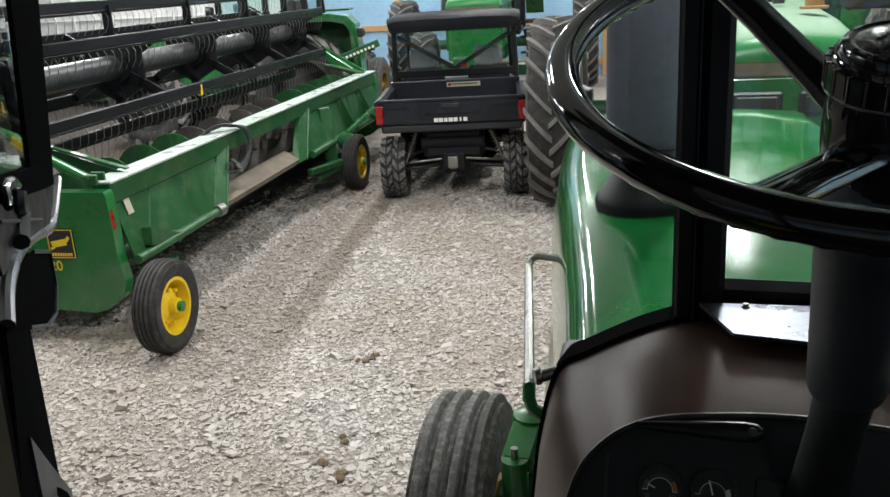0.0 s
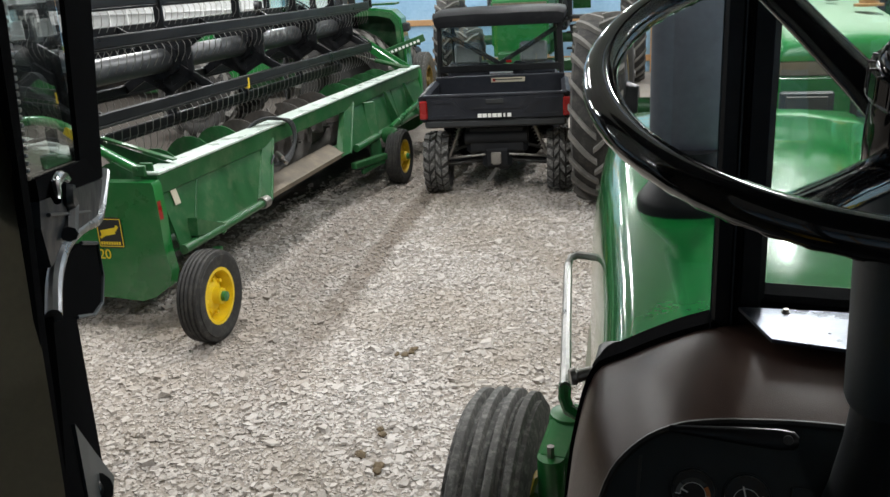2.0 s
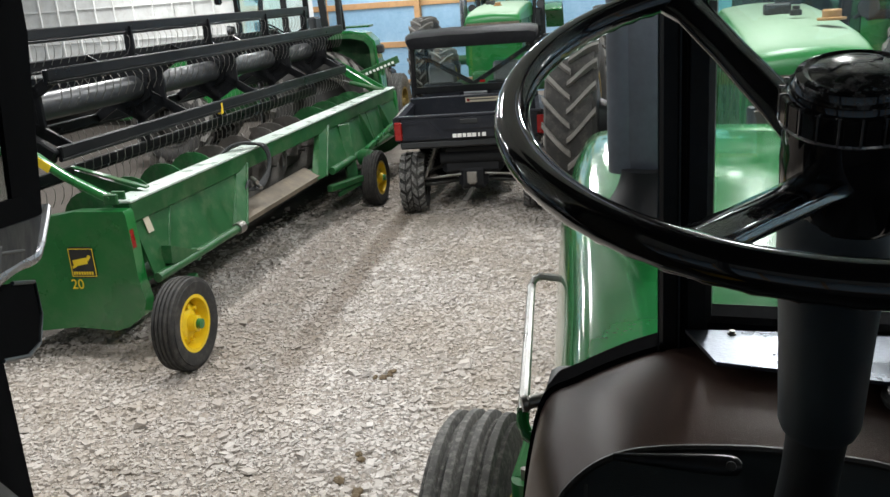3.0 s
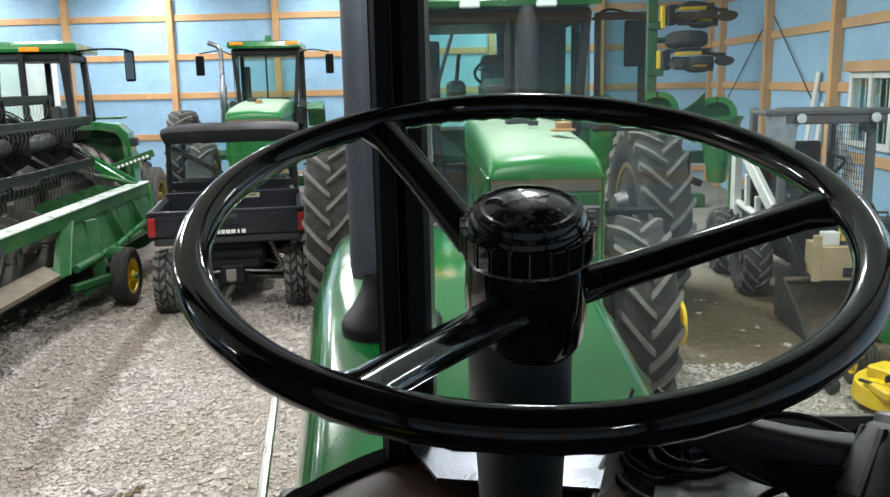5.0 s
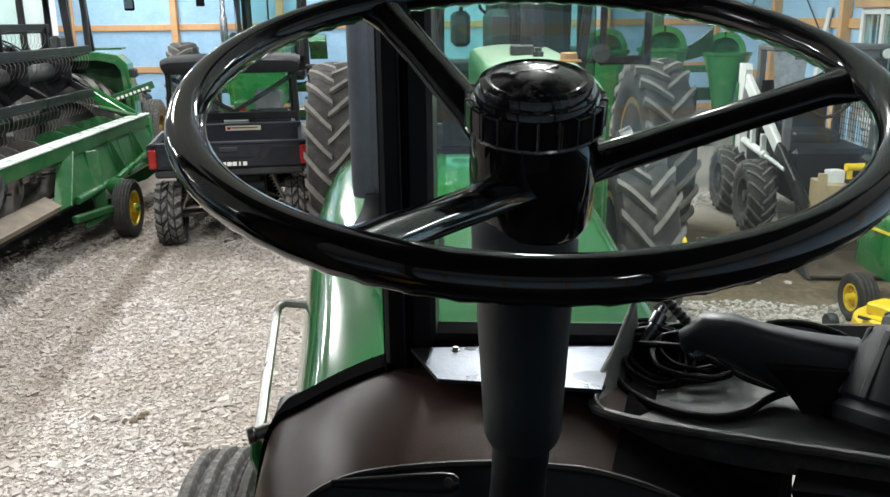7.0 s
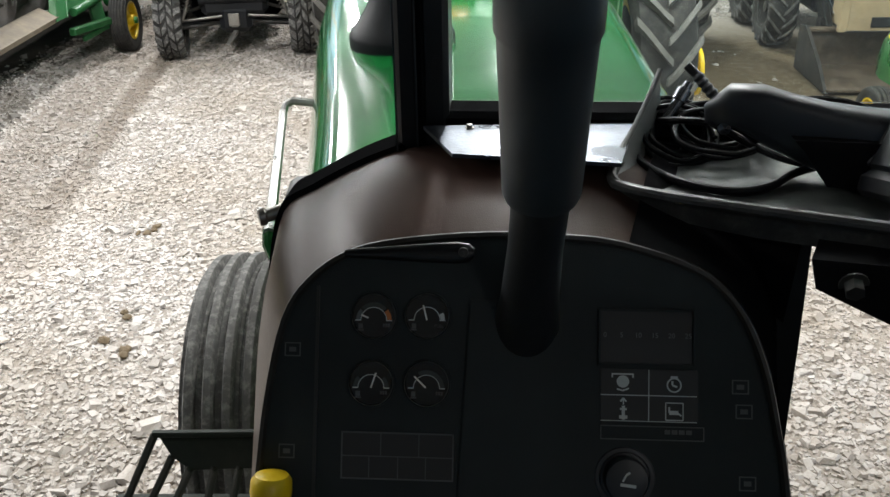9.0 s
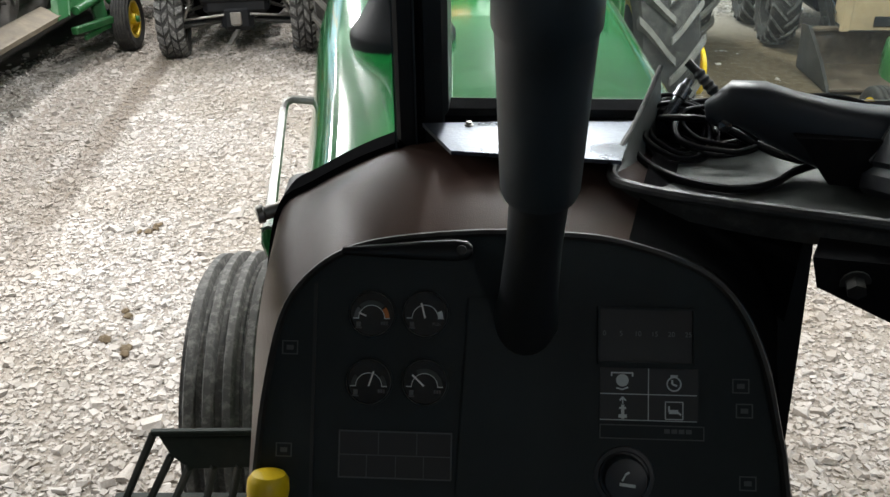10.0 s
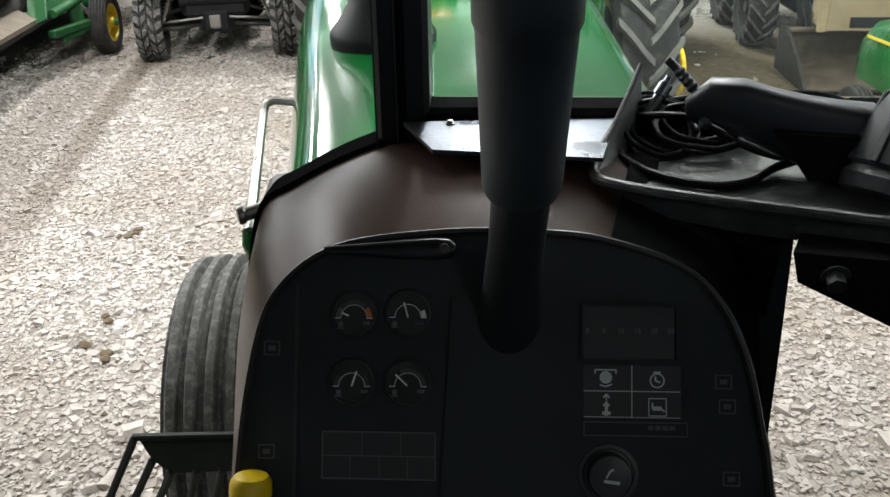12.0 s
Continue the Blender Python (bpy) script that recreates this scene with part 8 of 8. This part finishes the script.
# white grain trailer with a rolled tarp, behind the left tractor
tr = thing("grain_trailer", pose(-12.2, 18.6, 0), "white ribbed grain trailer with a grey roll tarp", "trailer")
part("box", Geo().box((0, 0, 2.0), (8.4, 2.2, 1.80), 0.02), WHITE_PAINT, tr)
for k in range(18):
    part("side_rib", Geo().box((-4.1 + k * 0.48, -1.13, 2.0), (0.035, 0.03, 1.80), 0.008), WHITE_PAINT, tr)
for k in range(6):
    part("side_rail", Geo().box((0, -1.12, 1.14 + k * 0.34), (8.4, 0.02, 0.03), 0.006), WHITE_PAINT, tr)
part("tarp", Geo().loft([[(x, 1.15 * math.cos(a) * -1, 2.88 + 0.32 * math.sin(a)) for a in np.linspace(0, math.pi, 12)] for x in np.linspace(-4.2, 4.2, 9)]), TARP, tr)
part("hopper", Geo().loft([[(-2.6, -1, 1.0), (2.6, -1, 1.0), (2.6, 1, 1.0), (-2.6, 1, 1.0)], [(-0.6, -0.4, 0.45), (0.6, -0.4, 0.45), (0.6, 0.4, 0.45), (-0.6, 0.4, 0.45)]]), DARK_METAL, tr)
for x in (-3.2, 3.2):
    for s in (-1, 1):
        wheel(tr, "trailer_wheel", (x, s * 0.95, 0.50), (0.50, 0.28, 0.28, "rib", WHITE_PAINT, 4), face=s, turn=90)
    part("axle", Geo().box((x, 0, 0.5), (0.12, 1.9, 0.12), 0.02).box((x, 0, 0.78), (0.5, 0.9, 0.5), 0.02), DARK_METAL, tr)
# two frame beams; the last box is a black skirt added for shade below
part("underframe_shade_skirt", Geo().box((0, -0.6, 0.72), (8.3, 0.12, 0.34), 0.02).box((0, 0.6, 0.72), (8.3, 0.12, 0.34), 0.02).box((0, -1.0, 0.74), (8.3, 0.05, 0.74), 0.02), BLACK_PAINT, tr)
# cart with a small engine beyond the header's far end
ct = thing("engine_cart", pose(-5.37, 16.0, 0, rz=8), "dark small engine on a two-wheeled cart with ribbed tyres", "cart")
for s in (-1, 1):
    wheel(ct, "cart_wheel", (s * 0.66, 0.0, 0.51), (0.51, 0.24, 0.26, "rib", RIM_DULL, 4), face=s)
part("axle", Geo().cyl((-0.6, 0, 0.51), (0.6, 0, 0.51), 0.05, n=12), DARK_METAL, ct)
part("deck", Geo().box((0.05, 0.15, 0.72), (0.9, 1.2, 0.08), 0.015).box((0, 0, 0.60), (0.3, 0.3, 0.18), 0.02), DARK_METAL, ct)
part("engine", Geo().box((0.35, 0.30, 0.92), (0.36, 0.4, 0.32), 0.05).lathe([(0, 0), (0.12, 0), (0.14, 0.02), (0.14, 0.08), (0.05, 0.10), (0, 0.10)], (0.42, 0.08, 0.98), (0, -1, 0), 22), BLACK_PAINT, ct)
part("muffler", Geo().cyl((0.25, 0.22, 1.14), (0.50, 0.22, 1.14), 0.06, n=14).cyl((0.5, 0.22, 1.14), (0.58, 0.18, 1.14), 0.02, n=8), DARK_METAL, ct)
part("pull_starter", Geo().lathe([(0, 0.03), (0.06, 0.03), (0.075, 0.0), (0, 0.0)], (0.42, -0.02, 0.98), (0, -1, 0), 18), STEEL, ct)

# ---- loose things in the cab ----
tray = thing("tool_tray", Matrix(), "grey sheet-metal tray fixed beside the dashboard", "tray")
T0, T1, T2, T3 = Vector((1.014, 2.770, 1.899)), Vector((1.384, 2.640, 1.892)), Vector((1.44, 2.86, 1.903)), Vector((1.052, 2.903, 1.905))
up = Vector((0, 0, 1))
part("floor", Geo().loft([[T0, T1, T2, T3], [p - up * 0.004 for p in (T0, T1, T2, T3)]]), TRAY_GREY, tray)


def lip(a, b, h0, h1, lean=0.0, r=0.0035):
    """An upturned edge from a to b with a rolled rim, h0 to h1 high."""
    n = (b - a).cross(up).normalized()
    rim = [a.lerp(b, k / 8) + up * (h0 + (h1 - h0) * (k / 8) ** 1.3) + n * lean * (k / 8) for k in range(9)]
    foot = [a.lerp(b, k / 8) - up * 0.006 for k in range(9)]
    g = Geo()
    g.loft([[p - n * 0.002 for p in foot], [p - n * 0.002 for p in rim], [p + n * 0.002 for p in rim], [p + n * 0.002 for p in foot]], closed=False, caps=False)
    return g.tube(rim, r, 8)


crest = [Vector(q) for q in ((1.051, 2.885, 1.980), (1.037, 2.860, 1.958), (1.023, 2.835, 1.939), (1.009, 2.810, 1.925), (0.998, 2.785, 1.912), (0.996, 2.768, 1.908), (1.004, 2.752, 1.908), (1.039, 2.732, 1.908), (1.110, 2.708, 1.907), (1.230, 2.671, 1.906), (1.38, 2.625, 1.905))]
foot = [Vector(q) for q in ((1.062, 2.905, 1.903), (1.050, 2.872, 1.902), (1.040, 2.845, 1.901), (1.030, 2.818, 1.900), (1.022, 2.792, 1.899), (1.020, 2.776, 1.899), (1.022, 2.766, 1.899), (1.045, 2.748, 1.898), (1.114, 2.724, 1.897), (1.234, 2.686, 1.896), (1.384, 2.640, 1.894))]
crest, foot = smooth_path(crest, 4), smooth_path(foot, 4)
part("side_lip", Geo().sheet(foot[:22], crest[:22], 0.003), TRAY_GREY, tray, "tall worn grey side lip leaning outwards")
part("front_lip", Geo().sheet(foot[21:], crest[21:], 0.003), TRAY_EDGE, tray)
part("rolled_rim", Geo().tube(crest, [0.0028 if k < 10 else 0.0028 + 0.0026 * min(1, (k - 10) / 10) for k in range(len(crest))], 10), TRAY_EDGE, tray, "worn dark rolled rim")
apron = [p - up * (0.030 if k > 18 else 0.006 + 0.024 * k / 18) + Vector((0.006, 0.006, 0)) for k, p in enumerate(crest[14:])]
part("apron", Geo().sheet(apron, crest[14:], -0.003), TRAY_EDGE, tray, "dark downturned front edge")
part("back_lip", lip(T3, T2, 0.012, 0.012), TRAY_EDGE, tray)
part("under_plate", Geo().loft([[(1.01, 2.765, 1.892), (1.16, 2.72, 1.89), (1.18, 2.87, 1.89), (1.05, 2.89, 1.892)], [(1.045, 2.765, 1.80), (1.16, 2.73, 1.78), (1.17, 2.87, 1.78), (1.07, 2.89, 1.80)]]), SEAL, tray)
part("bracket", Geo().slab([(0.0, 0.0), (0.15, 0.0), (0.150, -0.14), (0.148, -0.40), (0.03, -0.40)], (1.03, 2.79, 1.89), (1, -0.1, 0), (0, 0.15, 1), 0.03), BLACK_PAINT, tray)
part("under_block", Geo().loft([[(1.152, 2.655, 1.860), (1.36, 2.60, 1.775), (1.38, 2.70, 1.775), (1.17, 2.70, 1.860)], [(1.146, 2.66, 1.885), (1.36, 2.62, 1.885), (1.38, 2.72, 1.885), (1.17, 2.71, 1.885)]]), SEAL, tray)
part("bracket_bolt", Geo().cyl((1.180, 2.655, 1.868), (1.178, 2.640, 1.864), 0.008, n=6).lathe([(0.012, 0), (0.012, 0.002), (0, 0.002)], (1.180, 2.652, 1.867), (-0.1, -1, -0.2), 14), DARK_METAL, tray)

cord = thing("cable_coil", Matrix(), "coiled black power cable lying in the tray", "cable")
rng = random.Random(4)


def loop_path(c, rx, ry, tilt, turns, n=14):
    """A few loose turns of cable, leaning by tilt degrees towards the viewer."""
    out = []
    for k in range(int(turns * n)):
        a = k * 2 * math.pi / n
        q = 1 + 0.12 * math.sin(k * 0.31) + 0.06 * rng.uniform(-1, 1)
        x, y = rx * q * math.cos(a), ry * q * math.sin(a)
        out.append(Vector(c) + Vector((x, y * math.cos(radians(tilt)) + 0.0006 * k, y * math.sin(radians(tilt)) + 0.004 * math.sin(a * 0.53))))
    return out


part("coil", Geo().tube(smooth_path(loop_path((1.072, 2.850, 1.921), 0.034, 0.040, 24, 5.3), 3), 0.0028, 8), CABLE, cord)
part("coil", Geo().tube(smooth_path(loop_path((1.112, 2.845, 1.924), 0.045, 0.034, 18, 5.4), 3), 0.0028, 8), CABLE, cord)
part("lead", Geo().tube(smooth_path([(1.040, 2.87, 1.915), (1.026, 2.83, 1.908), (1.050, 2.785, 1.904), (1.095, 2.757, 1.903), (1.135, 2.765, 1.903), (1.165, 2.79, 1.907), (1.20, 2.80, 1.915)], 6), 0.0042, 10), CABLE, cord)
part("lead", Geo().tube(smooth_path([(1.10, 2.86, 1.935), (1.13, 2.84, 1.922), (1.16, 2.815, 1.914), (1.20, 2.79, 1.912)], 6), 0.0042, 10), CABLE, cord)
part("lead", Geo().tube(smooth_path([(1.050, 2.86, 1.935), (1.075, 2.84, 1.942), (1.115, 2.83, 1.940), (1.140, 2.83, 1.925)], 6), 0.0036, 8), CABLE, cord)
part("plug", Geo().lathe([(0.004, 0), (0.0055, 0.003), (0.0058, 0.026), (0.0078, 0.027), (0.0078, 0.040), (0.0050, 0.042), (0.0050, 0.048), (0, 0.049)], (1.058, 2.872, 1.928), (0.42, 0.35, 0.62), 18), GRAB_STEEL, cord, "bare metal power plug")

wl = thing("spotlight", Matrix(), "black hand-held spotlight with a pistol grip lying in the tray", "spotlight")
# pistol grip: rings along its length, flat-sided with a rounded back
gp = [((1.091, 2.815, 1.948), 0.006, 0.006), ((1.093, 2.812, 1.958), 0.013, 0.014), ((1.106, 2.806, 1.968), 0.016, 0.020), ((1.125, 2.802, 1.966), 0.017, 0.023), ((1.150, 2.798, 1.956), 0.017, 0.026), ((1.180, 2.794, 1.946), 0.018, 0.030), ((1.210, 2.790, 1.938), 0.020, 0.034), ((1.240, 2.785, 1.934), 0.024, 0.036)]
rr = []
for i, (c, w, h) in enumerate(gp):
    c = Vector(c)
    d = (Vector(gp[min(i + 1, 7)][0]) - Vector(gp[max(i - 1, 0)][0])).normalized()
    sd = d.cross(up).normalized()
    uv = sd.cross(d)
    rr.append([c + sd * (w * math.copysign(abs(math.cos(q)) ** 0.6, math.cos(q))) + uv * (h * math.copysign(abs(math.sin(q)) ** 0.6, math.sin(q))) for q in np.linspace(0, 2 * math.pi, 21)[:-1]])
part("grip", Geo().loft(rr), GRIP_BLACK, wl, "dark grey pistol grip", angle=60)
part("grip_web", Geo().slab([(0, 0), (0.075, 0.0), (0.075, -0.045), (0.034, -0.042), (0.012, -0.012)], (1.155, 2.787, 1.948), (1, -0.1, 0), (0, 0.05, 1), 0.022), SEAL, wl)
A, B = Vector((1.262, 2.735, 1.893)), Vector((1.292, 2.765, 1.985))
part("lamp_head", Geo().lathe([(0.050, 0.0), (0.056, 0.004), (0.058, 0.016), (0.052, 0.024), (0.055, 0.028), (0.050, 0.075), (0.044, 0.092), (0.040, 0.097), (0, 0.100)], A, (B - A).normalized(), 34), HEAD_BLACK, wl, "ribbed black lamp head")
ax2 = (B - A).normalized()
uu = ax2.orthogonal().normalized()
ww = ax2.cross(uu)
for k in range(9):
    a = 2 * math.pi * k / 9
    d = uu * math.cos(a) + ww * math.sin(a)
    part("rib", Geo().beam(A + ax2 * 0.026 + d * 0.054, A + ax2 * 0.092 + d * 0.044, 0.009, 0.007, 0.002, up=tuple(d)), HEAD_BLACK, wl)
part("head_cap", Geo().lathe([(0.038, 0.0), (0.038, 0.008), (0.033, 0.012), (0, 0.012)], A + ax2 * 0.097, ax2, 28), GRIP_BLACK, wl)
part("screw", Geo().lathe([(0.0065, 0), (0.006, 0.003), (0, 0.004)], (1.098, 2.797, 1.949), (-0.1, -1, 0.2), 14), BLACK_GLOSS, wl)
sr = [Vector((1.094, 2.815, 1.970)).lerp(Vector((1.075, 2.830, 1.990)), k / 10) for k in range(11)]
part("strain_relief", Geo().tube(sr, [0.0048 + (0.0012 if k % 2 else 0) for k in range(11)], 10), BLACK_PLASTIC, wl)
part("cable_end", Geo().tube([(1.075, 2.830, 1.990), (1.066, 2.835, 1.998)], 0.0042, 10), DARK_METAL, wl)
part("cable", Geo().tube(smooth_path([(1.17, 2.90, 1.93), (1.205, 2.90, 1.945), (1.25, 2.88, 1.945), (1.31, 2.84, 1.92)], 5), 0.004, 8), CABLE, wl)


# ---- gravel chips, clods ----
SOUTH_RIM, NORTH_RIM = 2.1, 13.4


def chips(name, count, x0, x1, y0, y1, size, seed, label, keep=lambda x, y: True):
    """Many angular stones lying on the ground, as one mesh."""
    r = np.random.RandomState(seed)
    base = np.array([(-1, -1, -1), (1, -1, -1), (1, 1, -1), (-1, 1, -1), (-0.8, -0.8, 1), (0.8, -0.8, 1), (0.8, 0.8, 1), (-0.8, 0.8, 1)], dtype=float) * 0.8
    faces = np.array([(0, 2, 1), (0, 3, 2), (4, 5, 6), (4, 6, 7), (0, 1, 5), (0, 5, 4), (1, 2, 6), (1, 6, 5), (2, 3, 7), (2, 7, 6), (3, 0, 4), (3, 4, 7)])
    px, py = r.uniform(x0, x1, count), r.uniform(y0, y1, count)
    rim = np.minimum(np.minimum(px - x0, x1 - px), np.minimum(py - SOUTH_RIM, NORTH_RIM - py))
    ok = np.array([keep(a, b) for a, b in zip(px, py)]) & (r.uniform(0, 1, count) < rim / 0.6)
    px, py = px[ok], py[ok]
    n = len(px)
    s = size * r.lognormal(0, 0.38, n)
    v = base[None] * (1 + r.uniform(-0.5, 0.35, (n, 8, 3)))
    v = v * np.stack([s * r.uniform(0.8, 1.5, n), s * r.uniform(0.6, 1.1, n), s * r.uniform(0.25, 0.62, n)], -1)[:, None]
    a, b = r.uniform(0, 2 * np.pi, n), r.normal(0, 0.30, n)
    ca, sa, cb, sb = np.cos(a)[:, None], np.sin(a)[:, None], np.cos(b)[:, None], np.sin(b)[:, None]
    y2, z2 = v[..., 1] * cb - v[..., 2] * sb, v[..., 1] * sb + v[..., 2] * cb
    x3, y3 = v[..., 0] * ca - y2 * sa, v[..., 0] * sa + y2 * ca
    z0 = np.array([0.022 * noise.noise((p * 0.6, q * 0.6, 3.1)) + 0.008 * noise.noise((p * 2.5, q * 2.5, 1.7)) for p, q in zip(px, py)])
    pts = np.stack([x3 + px[:, None], y3 + py[:, None], z2 + (z0 - 0.006 + s * r.uniform(0.0, 0.45, n))[:, None]], -1).reshape(-1, 3)
    fs = (faces[None] + 8 * np.arange(n)[:, None, None]).reshape(-1, 3)
    me = bpy.data.meshes.new(name)
    me.vertices.add(len(pts))
    me.vertices.foreach_set("co", pts.ravel().astype(np.float32))
    me.loops.add(fs.size)
    me.loops.foreach_set("vertex_index", fs.ravel().astype(np.int32))
    me.polygons.add(len(fs))
    me.polygons.foreach_set("loop_start", np.arange(0, fs.size, 3, dtype=np.int32))
    me.polygons.foreach_set("loop_total", np.full(len(fs), 3, dtype=np.int32))
    me.update(calc_edges=True)
    me.shade_flat()
    me.materials.append(STONES)
    return tagged(new(name, me), label, "gravel", kind="stuff")


def open_floor(x, y):
    return abs(x - 0.9) > 0.62 or y > 5.3


def off_the_earth(x, y):
    edge = 0.25 * noise.noise((x * 1.7, y * 1.7, 0.4))
    return not (x > 2.35 + edge and 8.75 + edge < y < 12.5) or noise.noise((x * 11, y * 11, 2.2)) > 0.66


chips("gravel_chips", 127000, -4.1, 3.7, 2.1, 8.2, 0.0118, 5, "loose pale limestone chips on the floor", open_floor)
chips("gravel_chips", 55000, -4.1, 4.8, 8.2, 13.4, 0.0135, 6, "loose pale limestone chips on the floor", off_the_earth)
MUD = surface("dry_mud", (0.15, 0.11, 0.065), 0.9, vary=0.3, fine=120, bump=0.5)
pick = random.Random(8)
for x, y, n, spread, size in ((-0.93, 5.31, 2, 0.05, 0.040), (-0.80, 5.22, 2, 0.05, 0.036), (-0.95, 5.55, 2, 0.04, 0.026), (-1.25, 6.57, 7, 0.11, 0.024)):
    for k in range(n):
        g = Geo()
        r, o = size * pick.uniform(0.55, 1.1), pick.uniform(0, 50)
        rings = []
        for e in np.linspace(-1.2, 1.5, 7):
            ring = []
            for a in np.linspace(0, 2 * math.pi, 13)[:-1]:
                d = Vector((math.cos(a) * math.cos(e), math.sin(a) * math.cos(e), 0.55 * math.sin(e)))
                ring.append(d * r * (1 + 0.55 * noise.noise(d * 2.2 + Vector((o, 0, 0)))))
            rings.append(ring)
        g.loft(rings)
        solid("mud_clod", g, MUD, pose(x + pick.uniform(-spread, spread), y + pick.uniform(-spread, spread), r * 0.32, 0, 0, pick.uniform(0, 360)), "small clod of dried brown mud on the gravel", "mud clod", "mud clods", angle=40)
